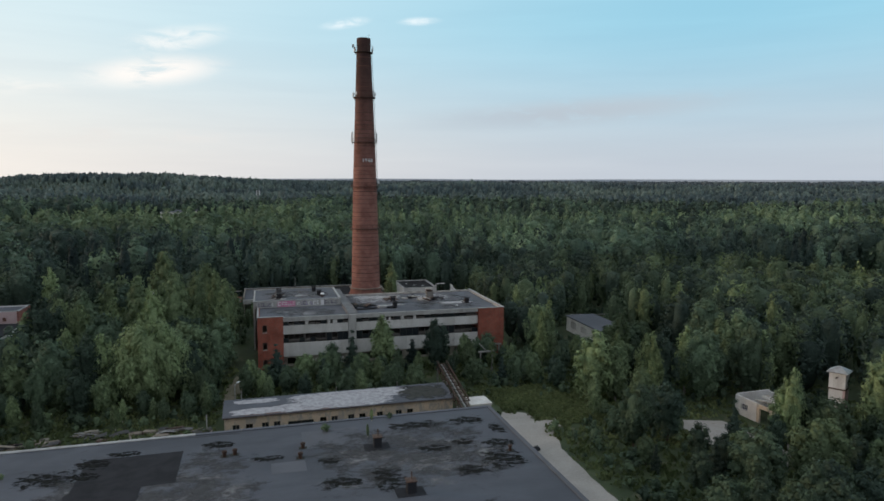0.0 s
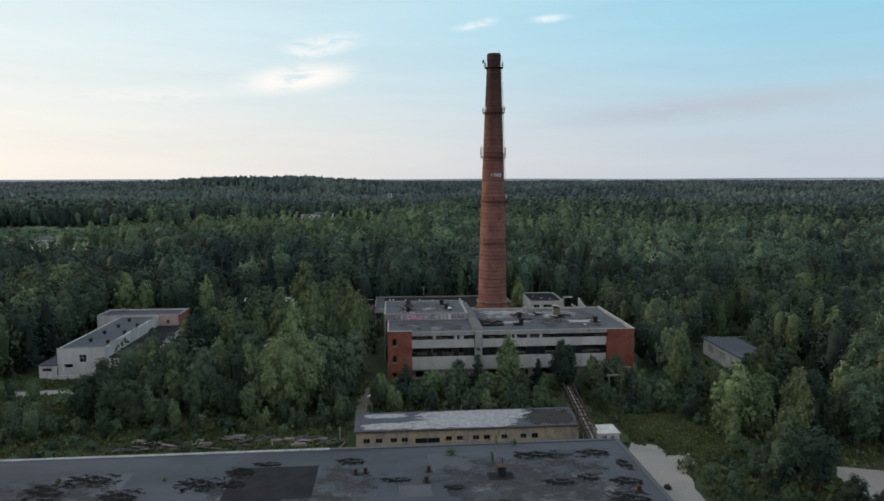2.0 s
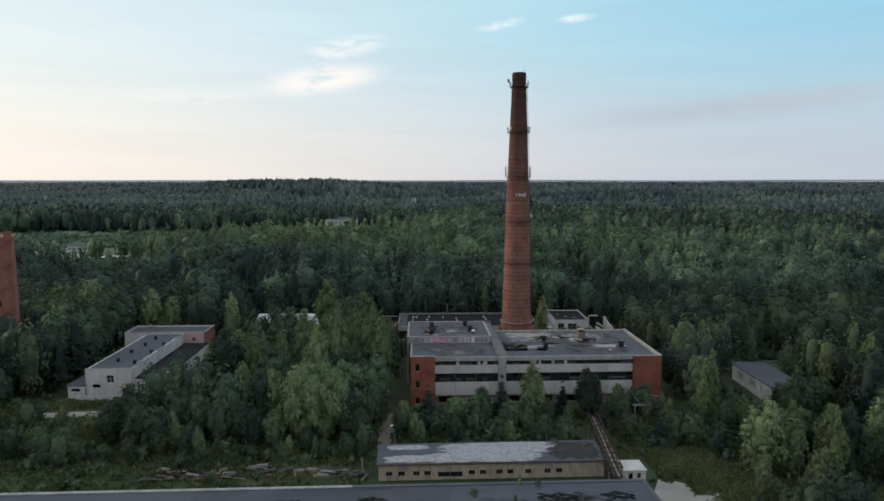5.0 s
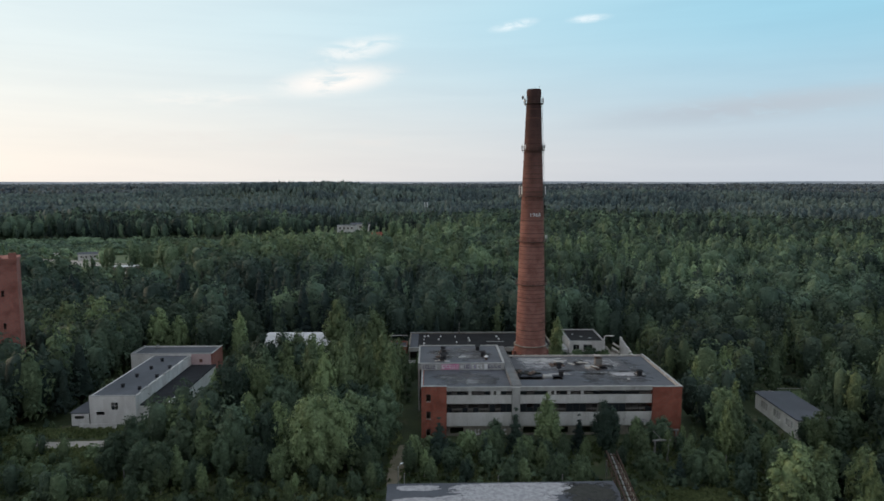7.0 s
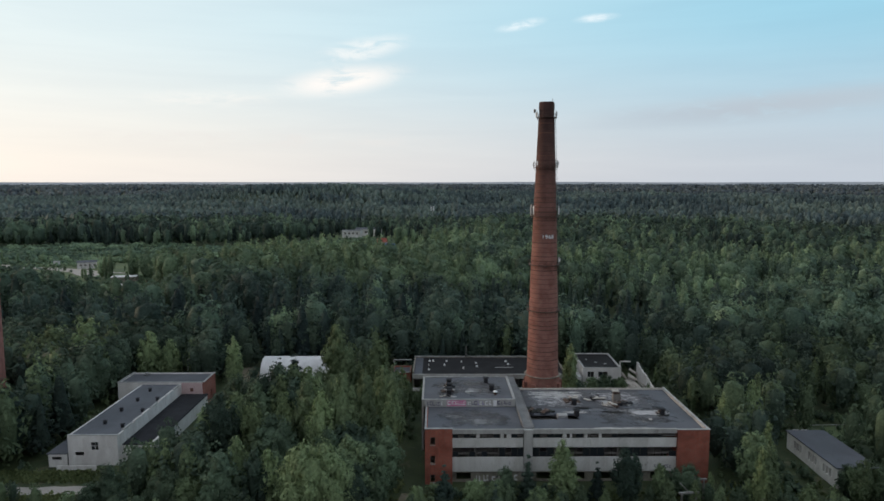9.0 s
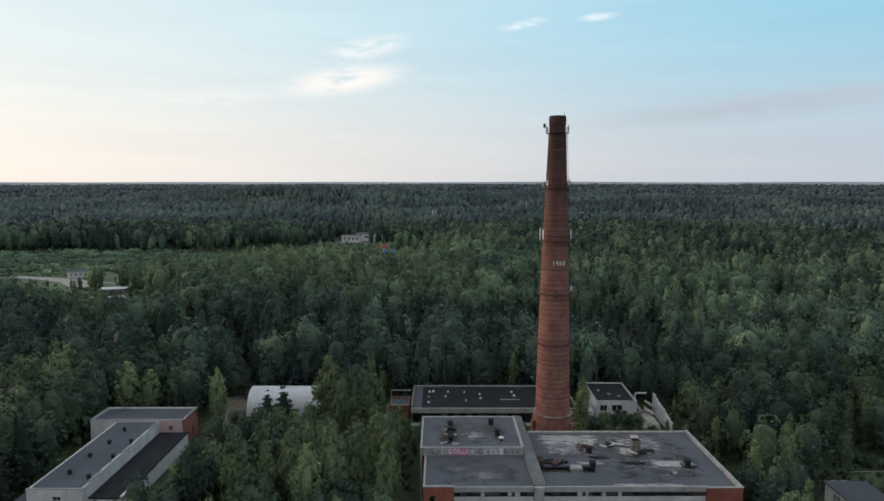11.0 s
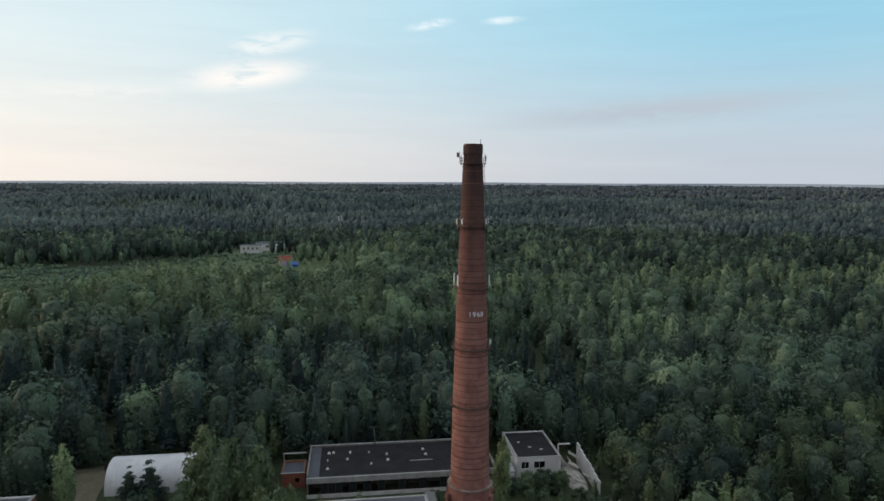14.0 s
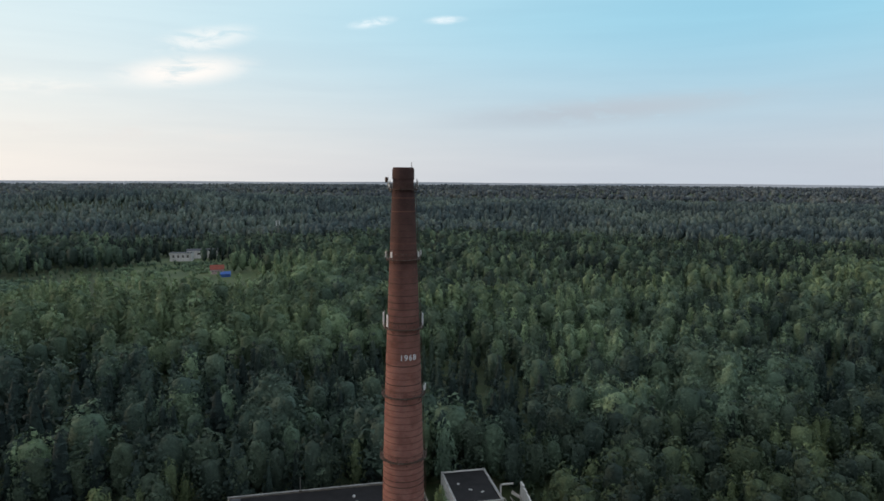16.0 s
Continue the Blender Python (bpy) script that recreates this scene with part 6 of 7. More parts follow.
def crown_mesh(shape, seed, boughs, level, sprays, leaf):
    """A crown one metre high: rounded boughs round a shaded heart, clothed in small loose sprays of leaves. Corners, triangles, smooth flags."""
    rng = np.random.default_rng(seed)
    wide, low, belly, p, q, knobby, tall, droop = SHAPES[shape]
    if boughs < 2:
        verts, tris = heart(shape, 0.85, (0.36, 0.8), 4, rng)
        cen, rad = np.array([[0.0, 0.0, 0.5 + 0.5 * low]]), np.array([[wide, wide, 0.48]])
    else:
        verts, tris = heart(shape, 0.58, (0.22, 0.5, 0.76), 6, rng) if level else heart(shape, 0.5 if shape == "bush" else 0.63 if sprays > 100 else 0.74, (0.22, 0.52, 0.78) if sprays > 100 else (0.3, 0.74), 6 if sprays > 100 else 5, rng)
        k = np.arange(boughs)
        pool = np.linspace(low + 0.05, 0.97, 200)
        weight = outline(shape, pool) + 0.12 * wide
        mark = np.cumsum(weight) / weight.sum()
        z = np.interp((k + rng.uniform(0.2, 0.8, boughs)) / boughs, mark, pool)
        e = outline(shape, z)
        size = knobby * wide * rng.uniform(0.75, 1.3, boughs) * (0.5 + 0.5 * e / wide) * (1.25 if boughs < 7 else 1.0)
        rho = np.maximum(0.0, e - size * rng.uniform(0.62, 1.02, boughs))
        ang = k * 2.39996 + rng.uniform(-0.5, 0.5, boughs)
        high = np.minimum(size * tall, 0.3)
        z = np.minimum(z, 1.0 - high * 0.9)
        z = np.maximum(z, low + high * 0.6)
        cen = np.stack((np.cos(ang) * rho, np.sin(ang) * rho, z), -1)
        rad = np.stack((size, size, high), -1)
        cen[-1] = (rng.normal(0, 0.04) * wide, rng.normal(0, 0.04) * wide, 1.0 - rad[-1, 2])
        if level:
            bv, bf = knob()
            jit = rng.uniform(0.7, 1.25, (boughs, len(bv), 1))
            v = cen[:, None] + bv[None] * jit * rad[:, None] * 0.6
            base = len(verts)
            verts = np.concatenate((verts, v.reshape(-1, 3)))
            tris = np.concatenate((tris, base + (bf[None] + (k * len(bv))[:, None, None]).reshape(-1, 3)))
    soft = np.ones(len(tris), bool)
    sprays = int(sprays * (0.45 + 0.55 * wide / 0.2)) if boughs > 1 and shape not in ("bush", "spread") else sprays
    if sprays:
        share = rad[:, 0] * rad[:, 2]
        pick = rng.choice(len(cen), sprays, p=share / share.sum())
        out = cen[pick] * np.array((1, 1, 0)) / wide
        d = unit(unit(rng.normal(size=(sprays, 3))) + 0.75 * out + np.array((0, 0, 0.28)))
        spot = cen[pick] + d * rad[pick] * rng.uniform(0.62 if level else 0.76, 1.22 if level else 1.14, (sprays, 1))
        if boughs < 2:
            spot[:, 2] = rng.uniform(low + 0.1, 1.0, sprays)
            e = outline(shape, spot[:, 2]) * rng.uniform(0.8, 1.12, sprays)
            turn = rng.uniform(0, math.tau, sprays)
            spot[:, 0], spot[:, 1] = e * np.cos(turn), e * np.sin(turn)
        n = unit(d / rad[pick] * wide * 0.5 + np.array((0, 0, 0.45)) + rng.normal(size=(sprays, 3)) * 0.5)
        across = unit(np.cross(n, rng.normal(size=(sprays, 3)) * (1.0 - 0.75 * droop) + np.array((0, 0, droop))))
        along = np.cross(n, across)
        s = leaf * rng.uniform(0.45, 1.3, sprays)
        slim, lengthy = 1.0 - 0.3 * droop, 1.0 + 0.5 * droop
        corner = [spot + across * (sa * s * slim * rng.uniform(0.6, 1.2, sprays))[:, None] + along * (sb * s * lengthy * rng.uniform(0.6, 1.2, sprays))[:, None] + n * (lift * s)[:, None]
                  for sa, sb, lift in ((-1, -0.6, 0.2), (1, -0.6, -0.12), (0, 1, -0.18))]
        base = len(verts)
        verts = np.concatenate((verts, np.stack(corner, 1).reshape(-1, 3)))
        tris = np.concatenate((tris, base + np.arange(sprays * 3).reshape(-1, 3)))
        soft = np.concatenate((soft, np.zeros(sprays, bool)))
    return verts, tris, soft


def leafy_mesh(name, verts, tris, soft, mats, mat_index=None):
    me = bpy.data.meshes.new(name)
    fill_mesh(me, verts, tris, mat_index)
    me.polygons.foreach_set("use_smooth", soft)
    for m in mats:
        me.materials.append(M[m])
    return me


def quads_mesh(name, quads, mats, mat_index=None):
    me = bpy.data.meshes.new(name)
    fill_mesh(me, quads.reshape(-1, 3), np.arange(len(quads) * 4).reshape(-1, 4), mat_index)
    for m in mats:
        me.materials.append(M[m])
    return me


def trunk_mesh(name, height, radius, material, seed, limbs=7):
    rng = random.Random(seed)
    bm = bmesh.new()
    sides, prev = 7, None
    bend = (rng.uniform(-0.3, 0.3), rng.uniform(-0.3, 0.3))
    spots = []
    for k in range(6):
        t = k / 5
        c = Vector((bend[0] * math.sin(t * 3), bend[1] * math.sin(t * 2.4), -0.3 + t * height))
        r = radius * (1 - 0.85 * t) * (1.25 if k == 0 else 1)
        loop = [bm.verts.new((c.x + r * math.cos(j * math.tau / sides), c.y + r * math.sin(j * math.tau / sides), c.z)) for j in range(sides)]
        if prev:
            for j in range(sides):
                i = (j + 1) % sides
                bm.faces.new((prev[j], prev[i], loop[i], loop[j]))
        prev = loop
        spots.append(c)
    bm.faces.new(prev)
    for k in range(limbs):
        t = rng.uniform(0.3, 0.85)
        c = spots[int(t * 5)].lerp(spots[min(5, int(t * 5) + 1)], t * 5 % 1)
        a = rng.uniform(0, math.tau)
        ln = height * 0.17 * (1.2 - t)
        beam(bm, c, c + Vector((math.cos(a) * ln, math.sin(a) * ln, ln * 0.7)), radius * 0.22, 4)
    bmesh.ops.recalc_face_normals(bm, faces=bm.faces)
    me = bpy.data.meshes.new(name)
    bm.to_mesh(me)
    bm.free()
    me.materials.append(M[material])
    return me


KINDS = {
    "birch": ("birch", "leaf_birch", "bark_birch", "tall slender birch with light green drooping crown", "birch tree"),
    "light": ("poplar", "leaf_light", "bark_birch", "narrow upright light-green aspen tree", "aspen tree"),
    "alder": ("broad", "leaf_alder", "bark", "broad dark-green alder with a rounded crown", "alder tree"),
    "willow": ("round", "leaf_willow", "bark", "bushy grey-green willow in full leaf", "willow tree"),
    "pine": ("pine", "leaf_pine", "bark", "dark conical young pine", "pine tree"),
    "bush": ("bush", "leaf_willow", "bark", "low dense green bush", "bush"),
    "large_birch": ("spread", "leaf_light", "bark_birch", "large spreading birch with a domed light-green crown", "birch tree"),
}
TONES = ("", "_deep", "_pale")
NEAR = {}
for kname, (shape, leaf_mat, bark, label, cat) in KINDS.items():
    NEAR[kname] = []
    for v in range(3 if kname != "bush" else 2):
        seed = sum(ord(c) for c in kname) * 10 + v
        cv, ct, cs = crown_mesh(shape, seed, {"bush": 8, "broad": 22, "round": 24, "pine": 22, "spread": 52}.get(shape, 22), 1, {"bush": 420, "spread": 7000}.get(shape, 1650), {"bush": 0.055, "spread": 0.0175, "round": 0.024}.get(shape, 0.0205))
        crown = leafy_mesh("crown", cv * 10.0, ct, cs, [leaf_mat + TONES[v]])
        trunk = trunk_mesh("trunk", 8.2 if kname != "bush" else 4.0, 0.15 if kname != "bush" else 0.1, bark, seed)
        NEAR[kname].append((crown, trunk))


def plant(kname, x, y, height, variant, turn, squeeze=1.0):
    """One tree of its own: trunk and crown under an Empty at its foot."""
    crown, trunk = NEAR[kname][variant % len(NEAR[kname])]
    label, cat = KINDS[kname][3], KINDS[kname][4]
    t = thing("bush" if kname == "bush" else kname.replace("light", "aspen").replace("large_birch", "birch") + "_tree", Matrix.Translation((x, y, gz(x, y))) @ pose(0, 0, 0, 0, 0, turn) @ Matrix.Diagonal((height / 10 * squeeze, height / 10 * squeeze, height / 10, 1)),
              label, cat, "trees round the factory" if kname != "bush" else "bushes round the factory")
    for nm, me in (("trunk", trunk), ("crown", crown)):
        o = new(nm, me)
        o.parent = t
    return t


# footprints that stay clear of trees: x0, x1, y0, y1
CLEAR = [(-57.6, -50.6, 160, 190), (-112, 33, 15, 92.5), (-11, 31, 98.5, 111), (29, 40.2, 20, 101), (30.5, 36.5, 102, 109.5), (27.5, 31, 96, 124), (-7.5, 50, 132.5, 166), (15.5, 28.5, 163, 180), (-80.5, -58.5, 136, 184), (-84, -58, 171, 185),
         (-59, -31.5, 191, 206.5), (-17.5, 32, 185.8, 205), (34, 46.5, 188.0, 207), (45, 54, 181, 200), (69.2, 79.5, 132, 152.8), (61.5, 72, 80, 91.5), (74, 83, 80, 93), (86.5, 91, 83, 88), (-112, -99, 157, 169), (-86, -62, 127.5, 136)]
LANES = [(-9.5, 112, -8.4, 133, 0.9), (-8.4, 133, -8.6, 140, 0.6), (-53.5, 158, -55, 176, 3.2), (-55, 176, -59, 200, 4.5), (41, 99, 52, 104, 4.0), (-66, 131, -48, 150, 1.8)]


def blocked(x, y, margin):
    for x0, x1, y0, y1 in CLEAR:
        if x0 - margin < x < x1 + margin and y0 - margin < y < y1 + margin:
            return True
    for x0, y0, x1, y1, w in LANES:
        t = max(0.0, min(1.0, ((x - x0) * (x1 - x0) + (y - y0) * (y1 - y0)) / ((x1 - x0) ** 2 + (y1 - y0) ** 2)))
        if math.hypot(x - x0 - t * (x1 - x0), y - y0 - t * (y1 - y0)) < w + margin:
            return True
    return False


# trees that stand out: kind, x, y, height, squeeze
MARKED = [("large_birch", -22.4, 118.8, 15.0, 1.05), ("birch", -29.4, 181.2, 19.2, 1.1), ("birch", -26.6, 178.0, 14.0, 1.0), ("birch", -19.0, 177.5, 16.2, 1.1), ("light", -17.0, 169.5, 12.0, 1.2), ("light", -12.2, 172.0, 11.0, 1.1), ("willow", 37.0, 185.6, 4.6, 1.5), ("willow", 40.4, 184.8, 5.4, 1.4), ("willow", 44.0, 185.0, 4.8, 1.4), ("alder", 33.0, 183.6, 4.4, 1.4), ("willow", 46.0, 177.5, 4.4, 1.3), ("birch", 29.0, 177.0, 5.6, 1.0), ("light", -57.5, 184.6, 15.6, 0.95), ("birch", -97.6, 185, 18.4, 1.3), ("birch", -106.5, 186, 18.0, 1.3), ("birch", -77.4, 191, 12.8, 1.2)]
MARKED += [("birch", -21.0, 140.0, 19.4, 0.85), ("birch", -14.2, 147.4, 18.2, 0.8), ("birch", -28.6, 142.0, 17.4, 0.95), ("birch", -33.2, 144.6, 13.8, 1.0), ("birch", -43.2, 143.2, 14.2, 1.05), ("birch", -25.0, 137.0, 16.6, 0.9), ("birch", -17.4, 143.6, 18.8, 0.8), ("birch", -11.6, 140.4, 17.6, 0.75), ("birch", -24.6, 147.0, 16.6, 0.9), ("birch", -38.4, 139.6, 13.6, 1.0), ("light", -48.5, 140.5, 12.4, 1.1)]
MARKED += [("birch", -82, 189, 15.4, 1.2), ("light", 30.2, 188.9 - 9, 15.2, 0.9), ("light", 52.6, 124.5, 12.4, 0.8), ("birch", 57.6, 102.2, 11.0, 1.2), ("birch", 53.6, 103.2, 13.0, 1.5), ("willow", 71.3, 126.5, 9.4, 0.95), ("alder", 84, 114, 15.5, 1.0), ("alder", 65.4, 100.5, 12.4, 1.0)]
MARKED += [("alder", 50.0, 83.0, 10.0, 1.0), ("pine", 63.5, 78.5, 8.0, 1.1), ("willow", 57, 66, 9.0, 1.2), ("willow", 66, 66, 9.5, 1.2), ("willow", 76.5, 74.5, 8.5, 1.2), ("willow", 75.2, 77.6, 8.2, 1.0), ("pine", 86.5, 68, 12.5, 1.3), ("alder", 78, 80.5 - 6, 7.0, 1.2)]
MARKED += [("alder", 30.8, 127.6, 10.6, 0.95), ("light", 19.6, 127.4, 12.2, 1.3), ("pine", 13.5, 127.8, 9.2, 1.15), ("pine", -1.2, 127.6, 7.2, 1.4), ("alder", 9.6, 127.2, 7.0, 1.1), ("birch", 36.4, 123.0, 7.4, 1.1), ("pine", 25.8, 128.4, 7.6, 1.1), ("willow", 4.2, 126.0, 5.6, 1.2), ("willow", 35.9, 117.4, 5.2, 1.2), ("willow", 71.2, 130.4, 6.4, 1.0), ("willow", 44.4, 121.0, 5.0, 1.2)]
MARKED += [("willow", 72.4, 131.0, 5.2, 1.4), ("willow", 74.6, 130.4, 5.4, 1.4), ("alder", 77.2, 130.6, 6.2, 1.3), ("willow", 80.4, 132.5, 6.6, 1.3), ("willow", 74.5, 126.5, 5.4, 1.3), ("willow", 61.0, 74.0, 5.2, 1.2), ("alder", 57.0, 77.5, 5.4, 1.1)]
MARKED += [("light", 95.4, 140.2, 13.5, 1.25), ("birch", 97.9, 143.0, 11.5, 1.2), ("light", 111.2, 136.7, 13.5, 1.2), ("birch", 125.7, 138.0, 13.5, 1.3), ("alder", 138, 136, 14.5, 1.2), ("birch", 54.0, 125.2, 12.4, 0.8), ("birch", 65.4, 156.0, 13.0, 0.85)]
MARKED += [("pine", -46.6, 188.6, 8.6, 1.75), ("pine", -42.4, 188.4, 9.6, 2.0), ("alder", -44.7, 139, 15.4, 1.0), ("birch", -38, 128, 12, 1.0), ("alder", -31, 133, 12, 1.0), ("alder", -16, 133, 11.5, 1.0), ("birch", 82.9, 171.5, 13.0, 0.8), ("alder", -37.0, 151, 17.4, 0.95), ("alder", -40.8, 150.5, 17.0, 0.9), ("alder", -45.5, 153, 15.0, 0.9), ("birch", -33.4, 151.5, 17.4, 1.05), ("birch", -29.4, 150, 17.2, 1.05), ("alder", -39.0, 147.2, 15.6, 0.9), ("birch", -35.3, 147.6, 16.2, 1.0), ("alder", -31.3, 147.0, 16.0, 0.95), ("birch", 61, 108, 11, 1.0), ("alder", 57, 112, 9.5, 1.0), ("birch", 65, 104.5, 11.5, 1.0), ("willow", 74.8, 80.6, 8.5, 1.1), ("light", 59.5, 137, 11.5, 0.85), ("light", 56.5, 150, 12.5, 0.8)]


def stand(x, y):
    """What grows at a place: spacing, least and greatest height, kinds. None where nothing tall grows."""
    if y < 58:
        return (5.0, 6, 10, "alder willow alder birch") if x > 44 else None
    if x < -9 and y < 107:
        return (6.5, 0.8, 1.8, "bush") if x > -50 else (4.6, 1.2, 3.0, "bush birch alder bush")
    if x < -9 and y < 112:
        return (4.0, 3.2, 6.8, "birch alder birch bush") if x > -60 else (4.6, 3, 8, "alder bush willow")
    if -60 < x < -9 and y < 120:
        return (4.2, 4.5, 9.0, "alder birch alder willow")
    if -57 < x < -9 and 116 < y < 152 and not (x > -30 and y < 124):
        return (4.8, 8.5, 13.0, "alder birch alder alder willow birch")
    if -98 < x < -48 and y < 137:
        return (4.8, 3, 8, "alder bush willow birch") if x > -86 else (4.4, 8, 13, "alder willow")
    if -14.5 < x < -6 and y > 136:
        return (4.0, 11.5, 14.5, "birch light birch") if y < 164 else (4.0, 5.5, 8.5, "birch light birch") if y < 178 else (4.2, 2, 4.5, "bush birch") if y < 200 else (4.6, 11, 16, "alder alder birch")
    if -60 < x < -33 and 166 < y < 192:
        return (4.2, 4, 7.5, "alder birch willow pine bush")
    if -58 < x < -9 and y < 190:
        return (4.6, 9, 13, "alder birch alder birch alder") if y < 160 else (4.6, 6.5, 10.5, "birch alder birch light")
    if -9 <= x < 47 and y < 132.4:
        if y < 113.5:
            return None
        return (3.7, 4.2, 6.8, "birch pine alder willow birch alder")
    if 47 <= x and y < 77 and x < 90:
        return (4.6, 4, 6.5 if y > 64 else 8.5, "willow alder willow pine bush")
    if 54 < x < 67 and 105 < y < 125:
        return (4.2, 5.5, 7.8, "alder birch willow light")
    if 60 < x < 71 and 112 < y < 150:
        return (4.4, 1.6, 3.6, "bush willow bush birch")
    if 56 < x < 84 and 106 < y < 133:
        return (4.4, 4, 7, "willow alder birch bush light")
    if 42 <= x < 50 and y < 98:
        return (3.6, 1.5, 4.5, "bush willow bush pine")
    if 47 <= x < 54.5 and 112 < y < 133.5:
        return (4.0, 2.5, 5.0, "bush willow alder birch")
    if 47 <= x < 60 and y < 113:
        return (4.6, 5, 10, "birch alder willow bush")
    if 80 < x < 118 and 150 < y < 168:
        return (6.0, 1.5, 4.0, "bush willow")
    if -9 <= x < 33 and 158 < y < 203:
        return (3.6, 1.2, 2.6, "bush birch willow bush")
    if 20 < x < 56 and 158 < y < 200:
        return (3.4, 3.0, 6.4, "birch willow willow light")
    if x >= 47 and y < 205:
        return (5.8, 9.5, 15.5, "alder willow alder birch alder willow light")
    if -62 < x < -16 and y < 212:
        return (4.6, 8, 14, "alder birch alder alder pine")
    return (4.6, 12.5, 18.0, "alder alder alder pine alder birch")


rng_t = random.Random(12)
single, massed = [], []
for row in np.arange(46, 212, 3.6):
    for col in np.arange(-130, 165, 3.6):
        x, y = col + rng_t.uniform(-1.6, 1.6), row + rng_t.uniform(-1.6, 1.6)
        roll = rng_t.random()
        s = stand(x, y)
        if s is None or roll > (3.6 / s[0]) ** 2 * 1.05 or abs(math.atan2(x, y + 30)) > 0.98:
            continue
        k = rng_t.choice(s[3].split())
        h = rng_t.uniform(s[1], s[2])
        if k == "bush":
            h = min(h, 3.0) * 0.9
        if blocked(x, y, 0.5 + 0.13 * h):
            continue
        if any(math.hypot(x - m[1], y - m[2]) < (5.2 if m[0] == "large_birch" else 1.0 + 2.2 * m[4]) for m in MARKED):
            continue
        item = (k, x, y, h, rng_t.uniform(0.85, 1.2))
        near_plan = (y < 122 and -60 < x < 92) or (y < 136 and -34 < x < 62)
        (single if near_plan and len(single) < 330 else massed).append(item)
for n, (k, x, y, h, sq) in enumerate(MARKED + single):
    plant(k, x, y, h, 2 * (n % 2) if n < len(MARKED) and k in ("birch", "light") else n, rng_t.uniform(0, 360), sq)


def wood(name, items, boughs, level, sprays, leaf, label, seed=1, canopy=None, leafage=None):
    """Many trees as one mass: every crown keeps its own place, height, kind and tone."""
    rng = np.random.default_rng(seed)
    names = list(KINDS)
    leaves = [canopy] if canopy else [leafage[k] if leafage else KINDS[k][1] for k in names]
    mats = [m + t for m in leaves for t in TONES]
    vv, tt, ss, mi, base = [], [], [], [], 0
    for j, k in enumerate(names):
        for v in range(4):
            rows = [i for n, i in enumerate(items) if i[0] == k and n % 4 == v]
            if not rows:
                continue
            cv, ct, cs = crown_mesh(KINDS[k][0], seed * 50 + j * 5 + v, boughs, level, sprays, leaf)
            arr = np.array([i[1:5] for i in rows], float)
            n = len(arr)
            a = rng.uniform(0, math.tau, n)
            ca, sa = np.cos(a)[:, None], np.sin(a)[:, None]
            h, sq = arr[:, 2:3], arr[:, 3:4]
            px, py, pz = cv[None, :, 0] * h * sq, cv[None, :, 1] * h * sq, cv[None, :, 2] * h
            x = px * ca - py * sa + arr[:, 0:1]
            y = px * sa + py * ca + arr[:, 1:2]
            z = pz + ground_z(arr[:, 0:1], arr[:, 1:2])
            vv.append(np.stack((x, y, z), -1).reshape(-1, 3))
            tt.append((ct[None] + (np.arange(n) * len(cv))[:, None, None]).reshape(-1, 3) + base)
            base += n * len(cv)
            ss.append(np.tile(cs, n))
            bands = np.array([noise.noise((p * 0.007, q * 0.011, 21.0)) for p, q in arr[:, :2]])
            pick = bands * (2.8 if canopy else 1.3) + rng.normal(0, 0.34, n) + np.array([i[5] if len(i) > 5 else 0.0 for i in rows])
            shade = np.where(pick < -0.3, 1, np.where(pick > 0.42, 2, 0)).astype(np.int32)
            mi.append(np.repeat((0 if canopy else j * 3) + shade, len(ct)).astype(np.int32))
    me = leafy_mesh(name, np.concatenate(vv), np.concatenate(tt), np.concatenate(ss), mats, np.concatenate(mi))
    return tagged(new(name, me), label, "forest", kind="stuff")


shrubs = []
for _ in range(2900):
    x, y = rng_t.uniform(-92, 96), rng_t.uniform(60, 205)
    open_lawn = (-60 < x < -9 and y < 107.5) or (38 < x < 50 and 97 < y < 110)
    if abs(math.atan2(x, y + 30)) < 0.9 and not blocked(x, y, 0.8) and rng_t.random() < ((0.12 if x < 0 else 0.45) if open_lawn else 1.0):
        shrubs.append(("bush" if rng_t.random() < 0.75 else "alder", x, y, rng_t.uniform(0.7, 2.4), rng_t.uniform(0.9, 1.5)))
wood("undergrowth", shrubs, 4, 0, 34, 0.13, "low tangled undergrowth of bushes and saplings", seed=9)
wood("mixed_wood", massed, 18, 0, 360, 0.0285, "dense mixed birch and alder wood round the factory", leafage=dict({k: v[1] for k, v in KINDS.items()}, alder="leaf_hazed_alder", pine="leaf_hazed_pine"))

# the forest behind, thinning in detail with distance
# glades and growth caps fitted to the camera's view: centre x, y, half width, half depth, greatest height
GROWTH_LIMITS = [(-216, 415, 64, 32, 0.0), (-268, 434, 58, 20, 0.0), (-180, 352, 34, 28, 3.4), (-166, 328, 34, 22, 6.8), (-150, 303, 32, 28, 15.0), (-128, 268, 36, 28, 19.0), (-240, 372, 42, 26, 7.5), (-215, 340, 45, 34, 11.5), (-256, 398, 42, 22, 2.8), (-285, 510, 150, 66, 3.4), (-100, 662, 36, 24, 0.0), (-60, 562, 30, 24, 0.0),
          (-84, 606, 50, 44, 4.0), (-74, 524, 62, 24, 2.2), (-62, 494, 62, 44, 3.6), (-31, 536, 34, 16, 1.5), (-150, 560, 60, 50, 4.5)]
# lighter leaf colours for the same kinds: brightening by haze painted in
PALED_LEAVES = {"birch": "leaf_hazed_birch", "light": "leaf_aspen", "alder": "leaf_hazed_willow", "willow": "leaf_hazed_birch", "pine": "leaf_hazed_alder", "bush": "leaf_hazed_birch", "large_birch": "leaf_hazed_birch"}
